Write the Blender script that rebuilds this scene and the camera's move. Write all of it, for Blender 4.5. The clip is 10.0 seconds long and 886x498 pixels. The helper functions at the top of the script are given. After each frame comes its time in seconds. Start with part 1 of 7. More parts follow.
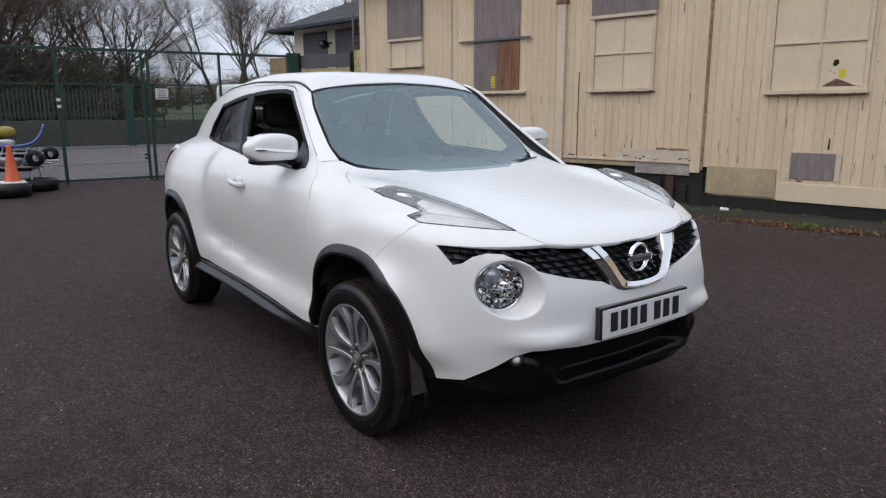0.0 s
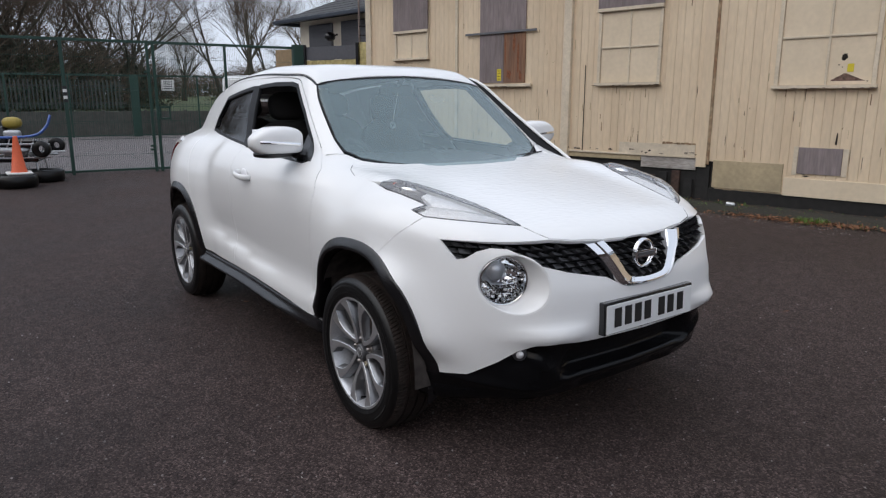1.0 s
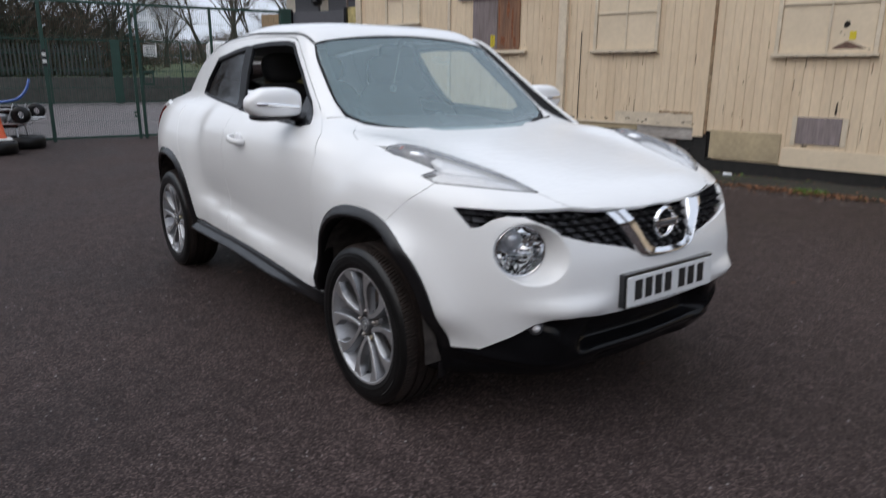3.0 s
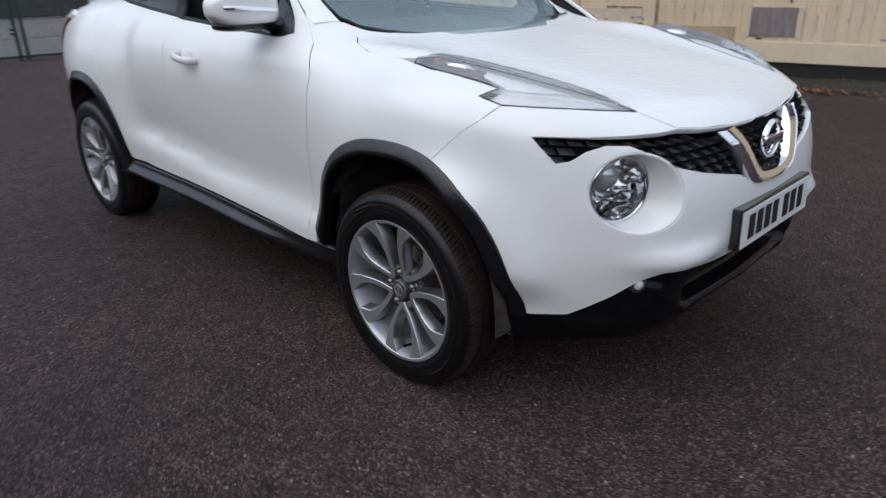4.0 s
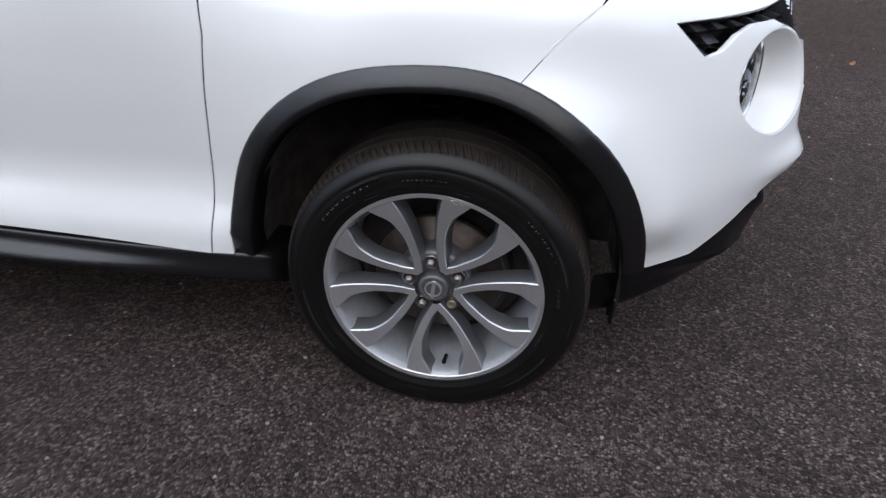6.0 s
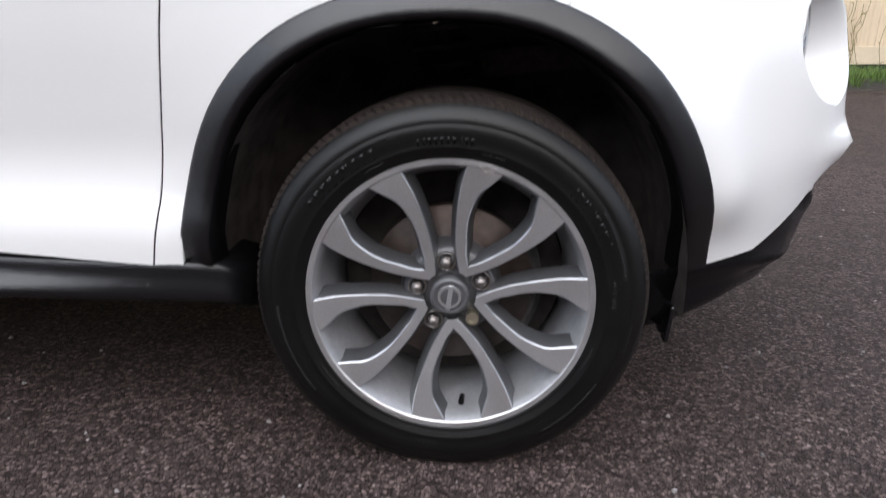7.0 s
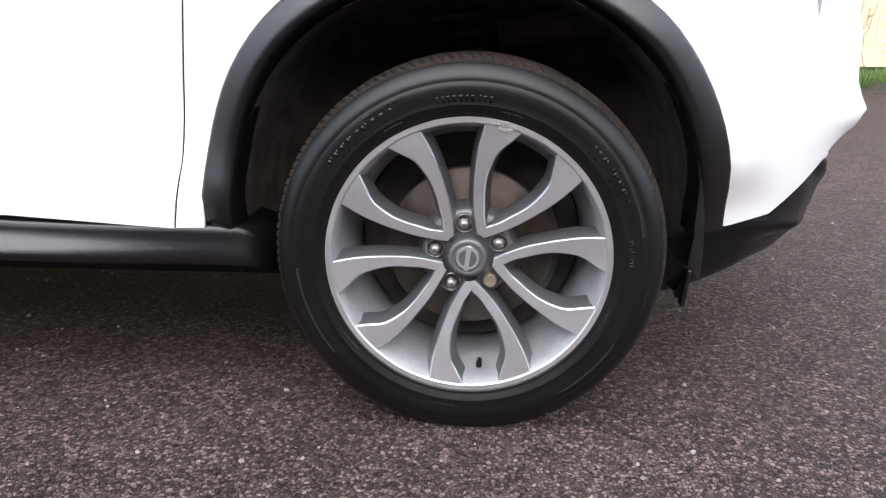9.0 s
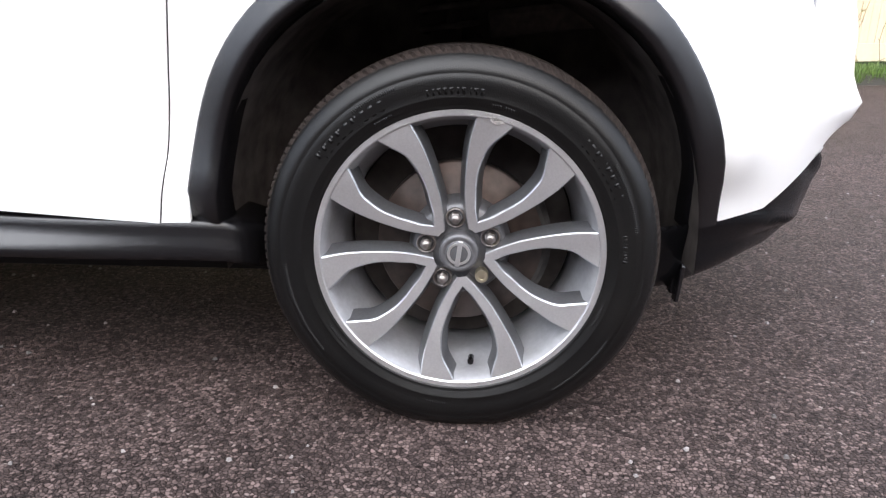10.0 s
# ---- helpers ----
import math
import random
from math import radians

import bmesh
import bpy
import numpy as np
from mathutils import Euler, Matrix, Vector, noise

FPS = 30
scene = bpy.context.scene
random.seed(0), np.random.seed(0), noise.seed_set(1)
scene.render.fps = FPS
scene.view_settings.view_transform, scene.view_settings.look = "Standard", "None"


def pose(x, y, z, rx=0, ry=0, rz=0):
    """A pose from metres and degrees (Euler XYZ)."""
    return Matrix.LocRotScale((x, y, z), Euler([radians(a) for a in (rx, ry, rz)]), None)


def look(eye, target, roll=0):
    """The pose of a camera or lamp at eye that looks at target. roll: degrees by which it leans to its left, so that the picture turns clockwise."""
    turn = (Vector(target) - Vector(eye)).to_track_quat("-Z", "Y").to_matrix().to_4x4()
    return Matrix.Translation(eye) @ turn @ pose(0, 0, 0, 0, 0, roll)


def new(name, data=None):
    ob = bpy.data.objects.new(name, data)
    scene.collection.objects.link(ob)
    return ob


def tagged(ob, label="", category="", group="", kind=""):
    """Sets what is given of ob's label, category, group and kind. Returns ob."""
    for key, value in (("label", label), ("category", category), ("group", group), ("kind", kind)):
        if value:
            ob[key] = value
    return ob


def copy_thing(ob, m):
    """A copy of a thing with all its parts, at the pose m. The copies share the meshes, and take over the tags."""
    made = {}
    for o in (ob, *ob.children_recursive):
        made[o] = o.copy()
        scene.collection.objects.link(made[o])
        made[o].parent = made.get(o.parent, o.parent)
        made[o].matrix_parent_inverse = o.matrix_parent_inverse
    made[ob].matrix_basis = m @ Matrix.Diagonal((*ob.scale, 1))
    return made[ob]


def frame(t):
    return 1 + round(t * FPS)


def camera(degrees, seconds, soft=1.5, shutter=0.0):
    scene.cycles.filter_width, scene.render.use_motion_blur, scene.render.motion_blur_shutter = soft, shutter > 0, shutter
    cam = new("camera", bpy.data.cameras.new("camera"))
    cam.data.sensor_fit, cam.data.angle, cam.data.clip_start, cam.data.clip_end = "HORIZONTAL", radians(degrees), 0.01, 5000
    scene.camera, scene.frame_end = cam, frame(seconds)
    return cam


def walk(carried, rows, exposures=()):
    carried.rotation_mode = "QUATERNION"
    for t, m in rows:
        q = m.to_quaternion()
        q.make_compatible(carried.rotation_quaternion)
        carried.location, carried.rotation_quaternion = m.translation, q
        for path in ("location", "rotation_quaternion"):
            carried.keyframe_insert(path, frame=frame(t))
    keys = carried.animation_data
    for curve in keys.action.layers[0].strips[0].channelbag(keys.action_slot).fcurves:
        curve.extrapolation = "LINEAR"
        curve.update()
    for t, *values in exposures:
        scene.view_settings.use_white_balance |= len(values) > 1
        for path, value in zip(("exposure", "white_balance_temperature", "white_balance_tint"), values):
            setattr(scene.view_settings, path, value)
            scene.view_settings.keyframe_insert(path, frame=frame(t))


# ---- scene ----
# the carried camera: seconds, eye, target, roll
cam = camera(65.97, 10.0, soft=1.25, shutter=0.5)
PATH = [
    (0, (2.431, -2.178, 1.361), (0.856, -1.014, 0.957), -0.24),
    (0.5, (2.439, -2.182, 1.358), (0.857, -1.028, 0.950), -0.05),
    (1, (2.431, -2.175, 1.367), (0.851, -1.025, 0.942), 0.03),
    (1.5, (2.423, -2.171, 1.366), (0.846, -1.015, 0.943), 0.27),
    (2, (2.419, -2.170, 1.355), (0.846, -1.005, 0.943), 0.59),
    (2.5, (2.396, -2.173, 1.359), (0.828, -1.004, 0.940), 0.90),
    (3, (2.267, -2.169, 1.328), (0.727, -0.999, 0.820), 0.44),
    (3.2, (2.143, -2.156, 1.325), (0.609, -1.021, 0.724), -0.12),
    (4.3, (1.264, -2.138, 1.270), (0.055, -0.780, 0.438), -3.36),
    (4.5, (1.085, -2.114, 1.291), (-0.057, -0.739, 0.394), -5.29),
    (5, (0.669, -2.139, 1.217), (-0.187, -0.601, 0.266), -2.22),
    (5.5, (0.379, -2.120, 1.221), (-0.107, -0.500, 0.153), -3.77),
    (5.7, (0.317, -2.104, 1.212), (-0.081, -0.454, 0.155), -2.19),
    (6.8, (0.074, -1.872, 0.861), (-0.064, -0.054, 0.039), -0.33),
    (7, (0.053, -1.903, 0.768), (-0.062, -0.014, 0.120), 0.29),
    (7.5, (0.048, -1.945, 0.704), (-0.072, -0.044, 0.095), 0.17),
    (8, (0.040, -1.951, 0.696), (-0.088, -0.050, 0.087), -0.04),
    (8.5, (0.037, -1.945, 0.693), (-0.091, -0.045, 0.081), 0.04),
    (9, (0.035, -1.939, 0.693), (-0.098, -0.043, 0.073), -0.04),
    (9.5, (0.038, -1.937, 0.692), (-0.086, -0.038, 0.076), -0.05),
    (10, (0.039, -1.921, 0.689), (-0.076, -0.029, 0.053), 0.09),
]
EXPOSURES = [(0.0, 0.34, 6420, 10), (3.0, 0.34, 6380, 10), (4.4, 0.34, 6080, 9), (5.6, 0.66, 6060, 9), (6.8, 1.22, 6380, 10), (7.1, 1.38, 6450, 11), (7.5, 1.68, 6500, 12), (8.4, 2.0, 6500, 12), (10.0, 2.12, 6480, 11)]
walk(cam, [(t, look(eye, target, roll)) for t, eye, target, roll in PATH], EXPOSURES)


import collections
# overcast winter daylight
world = bpy.data.worlds.new("world")
scene.world = world
world.use_nodes = True
wn = world.node_tree.nodes
wn.clear()
sky = wn.new("ShaderNodeTexSky")
sky.sky_type, sky.sun_disc = "NISHITA", False
sky.sun_elevation, sky.sun_rotation = radians(38), radians(150)
sky.air_density, sky.dust_density, sky.ozone_density = 1.0, 6.0, 1.0
grey = wn.new("ShaderNodeMix")
grey.data_type, grey.blend_type = "RGBA", "MIX"
grey.inputs["Factor"].default_value = 0.82
grey.inputs["B"].default_value = (6.9, 7.5, 8.65, 1)
bg = wn.new("ShaderNodeBackground")
bg.inputs["Strength"].default_value = 0.10
wo = wn.new("ShaderNodeOutputWorld")
wl = world.node_tree.links
wl.new(sky.outputs[0], grey.inputs["A"])
wl.new(grey.outputs["Result"], bg.inputs["Color"])
wl.new(bg.outputs[0], wo.inputs[0])
sun = new("sun", bpy.data.lights.new("sun", "SUN"))
sun.data.energy, sun.data.angle, sun.data.color = 0.9, radians(60), (1.0, 0.98, 0.96)
sun.matrix_world = look((0, 0, 20), (0.3 * 20, 0.65 * 20, 0))


# ---- materials ----
def material(name, colour=(0.5, 0.5, 0.5), rough=0.5, metal=0.0, grain=0.0, grain_scale=60.0, stain=0.0, stain_scale=2.0, bump=0.0, bump_scale=80.0,
             coat=0.0, coat_rough=0.05, spec=0.5, vary=0.0, stain_colour=None, stretch=(1, 1, 1), rough_vary=0.0):
    """A surface with a fine grain, larger stains, relief and a shift from piece to piece."""
    m = bpy.data.materials.new(name)
    m.use_nodes = True
    nt = m.node_tree
    b = nt.nodes["Principled BSDF"]
    b.inputs["Roughness"].default_value, b.inputs["Metallic"].default_value = rough, metal
    b.inputs["Specular IOR Level"].default_value = spec
    b.inputs["Coat Weight"].default_value, b.inputs["Coat Roughness"].default_value = coat, coat_rough
    b.inputs["Base Color"].default_value = (*colour, 1)
    add, link = nt.nodes.new, nt.links.new
    tex = add("ShaderNodeTexCoord")
    mp = add("ShaderNodeMapping")
    mp.inputs["Scale"].default_value = stretch
    link(tex.outputs["Object"], mp.inputs[0])
    out = None

    def noise_at(scale, detail=4.0):
        n = add("ShaderNodeTexNoise")
        n.inputs["Scale"].default_value, n.inputs["Detail"].default_value = scale, detail
        link(mp.outputs[0], n.inputs["Vector"])
        return n

    def scaled(fac_socket, low, high):
        r = add("ShaderNodeMapRange")
        r.inputs["From Min"].default_value, r.inputs["From Max"].default_value = 0.3, 0.7
        r.inputs["To Min"].default_value, r.inputs["To Max"].default_value = low, high
        link(fac_socket, r.inputs["Value"])
        return r.outputs[0]

    col = add("ShaderNodeRGB")
    col.outputs[0].default_value = (*colour, 1)
    out = col.outputs[0]
    if stain:
        n = noise_at(stain_scale, 6.0)
        mix = add("ShaderNodeMix")
        mix.data_type = "RGBA"
        mix.inputs["B"].default_value = (*(stain_colour or [c * 0.45 for c in colour]), 1)
        link(out, mix.inputs["A"])
        link(scaled(n.outputs[0], 0.0, stain), mix.inputs["Factor"])
        out = mix.outputs["Result"]
    val = None
    if grain:
        val = scaled(noise_at(grain_scale, 5.0).outputs[0], 1 - grain, 1 + grain)
    if vary:
        info = add("ShaderNodeObjectInfo")
        r = add("ShaderNodeMapRange")
        r.inputs["To Min"].default_value, r.inputs["To Max"].default_value = 1 - vary, 1 + vary
        link(info.outputs["Random"], r.inputs["Value"])
        if val:
            mul = add("ShaderNodeMath")
            mul.operation = "MULTIPLY"
            link(val, mul.inputs[0])
            link(r.outputs[0], mul.inputs[1])
            val = mul.outputs[0]
        else:
            val = r.outputs[0]
    if val:
        hsv = add("ShaderNodeHueSaturation")
        link(val, hsv.inputs["Value"])
        link(out, hsv.inputs["Color"])
        out = hsv.outputs[0]
    link(out, b.inputs["Base Color"])
    if rough_vary:
        link(scaled(noise_at(stain_scale * 1.7, 5.0).outputs[0], max(0.02, rough - rough_vary), min(1, rough + rough_vary)), b.inputs["Roughness"])
    if bump:
        bm_ = add("ShaderNodeBump")
        bm_.inputs["Strength"].default_value, bm_.inputs["Distance"].default_value = 1.0, bump
        link(noise_at(bump_scale, 4.0).outputs[0], bm_.inputs["Height"])
        link(bm_.outputs[0], b.inputs["Normal"])
    return m


def glass_material(name, colour=(0.9, 0.95, 0.93), rough=0.0, ior=1.45, film=0.0, film_colour=(0.5, 0.6, 0.6)):
    """Thin pane: clear, with the mirror gloss of glass."""
    m = bpy.data.materials.new(name)
    m.use_nodes = True
    nt = m.node_tree
    nt.nodes.clear()
    add, link = nt.nodes.new, nt.links.new
    tr, gl, fr = add("ShaderNodeBsdfTransparent"), add("ShaderNodeBsdfGlossy"), add("ShaderNodeFresnel")
    mx, o = add("ShaderNodeMixShader"), add("ShaderNodeOutputMaterial")
    tr.inputs[0].default_value = (*colour, 1)
    gl.inputs["Roughness"].default_value = rough
    fr.inputs["IOR"].default_value = ior
    link(fr.outputs[0], mx.inputs[0])
    link(tr.outputs[0], mx.inputs[1])
    link(gl.outputs[0], mx.inputs[2])
    if film:
        # a pale diffuse film: mist and dew, with sky reflection painted in
        df, m2 = add("ShaderNodeBsdfDiffuse"), add("ShaderNodeMixShader")
        tc, nz, rg = add("ShaderNodeTexCoord"), add("ShaderNodeTexNoise"), add("ShaderNodeMapRange")
        nz.inputs["Scale"].default_value, nz.inputs["Detail"].default_value = 5.0, 6.0
        rg.inputs["From Min"].default_value, rg.inputs["From Max"].default_value = 0.3, 0.7
        rg.inputs["To Min"].default_value, rg.inputs["To Max"].default_value = film * 0.93, film * 1.07
        link(tc.outputs["Object"], nz.inputs["Vector"])
        link(nz.outputs[0], rg.inputs["Value"])
        link(rg.outputs[0], m2.inputs[0])
        df.inputs[0].default_value = (*film_colour, 1)
        link(mx.outputs[0], m2.inputs[1])
        link(df.outputs[0], m2.inputs[2])
        mx = m2
    link(mx.outputs[0], o.inputs[0])
    return m


PAINT = material("white_paint", (0.82, 0.82, 0.815), rough=0.42, spec=0.35, coat=0.75, coat_rough=0.035, grain=0.012, grain_scale=900)


def rain_beads(m, scale, height):
    """Rain standing in beads and runs on the lacquer."""
    add, link = m.node_tree.nodes.new, m.node_tree.links.new
    tex, mp, cells, wide, mul, bump = (add("ShaderNode" + n) for n in ("TexCoord", "Mapping", "TexVoronoi", "TexNoise", "Math", "Bump"))
    mp.inputs["Scale"].default_value = (1.0, 0.55, 1.0)
    cells.inputs["Scale"].default_value = scale
    cells.feature = "SMOOTH_F1"
    wide.inputs["Scale"].default_value, wide.inputs["Detail"].default_value = scale * 0.35, 3.0
    mul.operation = "MULTIPLY"
    bump.inputs["Strength"].default_value, bump.inputs["Distance"].default_value = 0.8, height
    link(tex.outputs["Object"], mp.inputs[0])
    for n in (cells, wide):
        link(mp.outputs[0], n.inputs["Vector"])
    link(cells.outputs["Distance"], mul.inputs[0])
    link(wide.outputs[0], mul.inputs[1])
    link(mul.outputs[0], bump.inputs["Height"])
    link(bump.outputs[0], m.node_tree.nodes["Principled BSDF"].inputs["Coat Normal"])
    return m


WET_PAINT = rain_beads(material("wet_white_paint", (0.82, 0.82, 0.815), rough=0.42, spec=0.30, coat=0.70, coat_rough=0.06, grain=0.012, grain_scale=900), 55, 0.0035)
TRIM = material("black_trim_plastic", (0.0046, 0.0043, 0.0054), spec=0.62, rough=0.25, grain=0.15, grain_scale=400, bump=0.0004, bump_scale=900, stain=0.25, stain_scale=6, stain_colour=(0.010, 0.010, 0.010))
GLOSS_BLACK = material("gloss_black", (0.012, 0.012, 0.013), rough=0.12, coat=0.5)
DARK = material("dark_void", (0.008, 0.008, 0.008), rough=0.9, grain=0.3, grain_scale=30)
CHROME = material("chrome", (0.85, 0.85, 0.86), rough=0.06, metal=1.0)
# teal film colour stands in for the sky mirrored in the screen
GLASS = glass_material("window_glass", (0.68, 0.80, 0.79), ior=1.6, film=0.30, film_colour=(0.44, 0.58, 0.62))
PRIVACY = glass_material("tinted_glass", (0.10, 0.11, 0.11))
TYRE = material("tyre_rubber", (0.0026, 0.0026, 0.0028), spec=0.34, rough=0.38, grain=0.25, grain_scale=180, stain=0.5, stain_scale=9, stain_colour=(0.008, 0.0075, 0.007), bump=0.0004, bump_scale=500)
TREAD = material("dusty_tread", (0.027, 0.0190, 0.0160), spec=0.2, rough=0.85, grain=0.4, grain_scale=150, stain=0.6, stain_scale=14, stain_colour=(0.009, 0.008, 0.0075), bump=0.001, bump_scale=300)
MACHINED = material("machined_alloy", (0.64, 0.64, 0.65), rough=0.38, metal=0.85, grain=0.05, grain_scale=300, stain=0.2, stain_scale=16, stain_colour=(0.46, 0.46, 0.47), rough_vary=0.08)
WHEEL_GREY = material("grey_wheel_lacquer", (0.20, 0.205, 0.218), rough=0.28, metal=0.75, grain=0.08, grain_scale=240, stain=0.4, stain_scale=11, stain_colour=(0.12, 0.115, 0.112), coat=0.3)
BARREL = material("silver_wheel_barrel", (0.52, 0.53, 0.56), rough=0.32, metal=0.50, grain=0.06, grain_scale=120, stain=0.55, stain_scale=9, stain_colour=(0.16, 0.15, 0.14))
HUBCAP = material("dark_grey_cap", (0.12, 0.12, 0.127), rough=0.4, metal=0.4, grain=0.1, grain_scale=200)
STEEL = material("dull_steel", (0.36, 0.34, 0.33), rough=0.38, metal=0.9, grain=0.2, grain_scale=120, stain=0.5, stain_scale=30, stain_colour=(0.14, 0.09, 0.06))
RUST = material("rusty_brake_disc", (0.10, 0.082, 0.075), rough=0.5, metal=0.6, grain=0.25, grain_scale=50, stain=0.7, stain_scale=14, stain_colour=(0.06, 0.035, 0.025), stretch=(1, 4, 1))
LINER = material("dirty_arch_liner", (0.066, 0.057, 0.053), rough=0.85, spec=0.08, grain=0.4, grain_scale=20, stain=0.4, stain_scale=8, stain_colour=(0.045, 0.040, 0.036))
LENS = glass_material("clear_lens", (0.95, 0.96, 0.96), ior=1.5)
# pale film: dew, plus the sky's glare put into the colour
DEW_GLARE_LENS = glass_material("dew_glare_lens", (0.95, 0.96, 0.96), ior=1.6, film=0.14, film_colour=(0.86, 0.87, 0.90))
LAMP_GREY = material("lamp_housing_grey", (0.88, 0.88, 0.90), rough=0.35, metal=0.0, grain=0.1, grain_scale=90)
LAMP_DARK = material("lamp_housing_dark", (0.05, 0.05, 0.055), rough=0.35, grain=0.1, grain_scale=90)
LAMP_SILVER = material("lamp_housing_silver", (0.66, 0.67, 0.70), rough=0.3, metal=0.1, grain=0.15, grain_scale=70)
LAMP_MID = material("lamp_recess_grey", (0.07, 0.07, 0.078), rough=0.35, grain=0.1, grain_scale=90)
AMBER = material("amber_bulb", (0.55, 0.12, 0.06), rough=0.25)
RED_LENS = material("red_lamp_lens", (0.16, 0.012, 0.012), rough=0.1, coat=0.6)
PLATE_WHITE = material("plate_white", (0.72, 0.73, 0.73), rough=0.4, grain=0.02)
INK = material("plate_black", (0.012, 0.012, 0.012), rough=0.5)
FABRIC = material("dark_seat_fabric", (0.022, 0.022, 0.024), rough=0.9, grain=0.3, grain_scale=300, bump=0.001, bump_scale=700)
DASH = material("dashboard_plastic", (0.030, 0.031, 0.033), rough=0.55, grain=0.15, grain_scale=300, bump=0.0006, bump_scale=500)
HEADLINER = material("grey_headliner", (0.22, 0.22, 0.22), rough=0.95, grain=0.1, grain_scale=200)
MIRROR = material("mirror_glass", (0.9, 0.9, 0.9), rough=0.01, metal=1.0)
SATIN_BLACK = material("satin_black_trim", (0.006, 0.006, 0.007), rough=0.42, spec=0.14, grain=0.1, grain_scale=200)
LAMP_MIRROR = material("lamp_mirror", (0.96, 0.96, 0.97), rough=0.05, metal=1.0)
SPOKE_EDGE = material("bright_spoke_edge", (0.46, 0.47, 0.49), rough=0.38, metal=0.8, grain=0.1, grain_scale=200)
SILVER = material("bright_reflector", (0.93, 0.93, 0.95), rough=0.10, metal=0.2, coat=0.8)
RIM_BLACK = material("screen_rim_black", (0.010, 0.010, 0.011), rough=0.5, spec=0.15, grain=0.1, grain_scale=200)
VALANCE_BLACK = material("glossy_valance_black", (0.004, 0.004, 0.005), rough=0.20, spec=0.16, grain=0.15, grain_scale=200, stain=0.3, stain_scale=7, stain_colour=(0.012, 0.012, 0.012), rough_vary=0.06)


# ---- mesh helpers ----
def part(name, bm, mat, parent=None, label="", smooth=False):
    """Links a bmesh as one mesh object under a thing or a part."""
    me = bpy.data.meshes.new(name)
    bm.to_mesh(me)
    bm.free()
    me.materials.append(mat)
    if smooth:
        me.polygons.foreach_set("use_smooth", [True] * len(me.polygons))
    ob = new(name, me)
    if parent:
        ob.parent = parent
    if label:
        ob["label"] = label
    return ob


def empty(name, label, category, group="", m=None, kind=""):
    ob = tagged(new(name), label, category, group, kind)
    if m:
        ob.matrix_world = m
    return ob


def box(bm, size, m=None, bevel=0.0, segs=1):
    """A box centred on the pose m; bevel in metres."""
    made = bmesh.ops.create_cube(bm, size=1.0, matrix=(m or Matrix()) @ Matrix.Diagonal((*size, 1)))
    if bevel:
        edges = list({e for v in made["verts"] for e in v.link_edges})
        bmesh.ops.bevel(bm, geom=edges, offset=bevel, segments=segs, affect="EDGES", profile=0.5)
    return bm


def tube(bm, a, b, r0, r1=None, sides=10, caps=True):
    """A round bar from a to b."""
    a, b = Vector(a), Vector(b)
    d = b - a
    m = Matrix.Translation((a + b) / 2) @ d.to_track_quat("Z", "Y").to_matrix().to_4x4()
    bmesh.ops.create_cone(bm, cap_ends=caps, segments=sides, radius1=r0, radius2=r0 if r1 is None else r1, depth=d.length, matrix=m)
    return bm


def lathe(bm, rows, sides=64, axis="y", closed=False):
    """Turns rows of (radius, along) round the axis."""
    rings = []
    for r, d in rows:
        ring = []
        for i in range(sides):
            a = 2 * math.pi * i / sides
            p = (r * math.cos(a), d, r * math.sin(a)) if axis == "y" else (r * math.cos(a), r * math.sin(a), d) if axis == "z" else (d, r * math.cos(a), r * math.sin(a))
            ring.append(bm.verts.new(p))
        rings.append(ring)
    pairs = list(zip(rings, rings[1:])) + ([(rings[-1], rings[0])] if closed else [])
    for a, b in pairs:
        for i in range(sides):
            j = (i + 1) % sides
            bm.faces.new((a[i], a[j], b[j], b[i]))
    bmesh.ops.recalc_face_normals(bm, faces=bm.faces)
    return bm


def sweep(bm, points, profile, up=(0, 0, 1), closed=False, cap=True):
    """Runs a profile of (side, up) offsets along points."""
    pts = [Vector(p) for p in points]
    rings, n = [], len(pts)
    for i, p in enumerate(pts):
        a = pts[(i - 1) % n] if closed or i else pts[i]
        b = pts[(i + 1) % n] if closed or i < n - 1 else pts[i]
        d = (b - a).normalized()
        side = d.cross(Vector(up)).normalized()
        top = side.cross(d).normalized()
        rings.append([bm.verts.new(p + side * u + top * v) for u, v in profile])
    k = len(profile)
    for i in range(n if closed else n - 1):
        a, b = rings[i], rings[(i + 1) % n]
        for j in range(k):
            bm.faces.new((a[j], a[(j + 1) % k], b[(j + 1) % k], b[j]))
    if cap and not closed:
        bm.faces.new(rings[0])
        bm.faces.new(rings[-1])
    bmesh.ops.recalc_face_normals(bm, faces=bm.faces)
    return bm


def blob(bm, m, size, power=2.6, seg=32, rings=20):
    """A rounded block: a superellipsoid of half sizes."""
    made = bmesh.ops.create_uvsphere(bm, u_segments=seg, v_segments=rings, radius=1)
    for v in made["verts"]:
        c = [math.copysign(abs(q) ** (2 / power), q) for q in v.co]
        v.co = m @ Vector((c[0] * size[0], c[1] * size[1], c[2] * size[2]))
    return bm


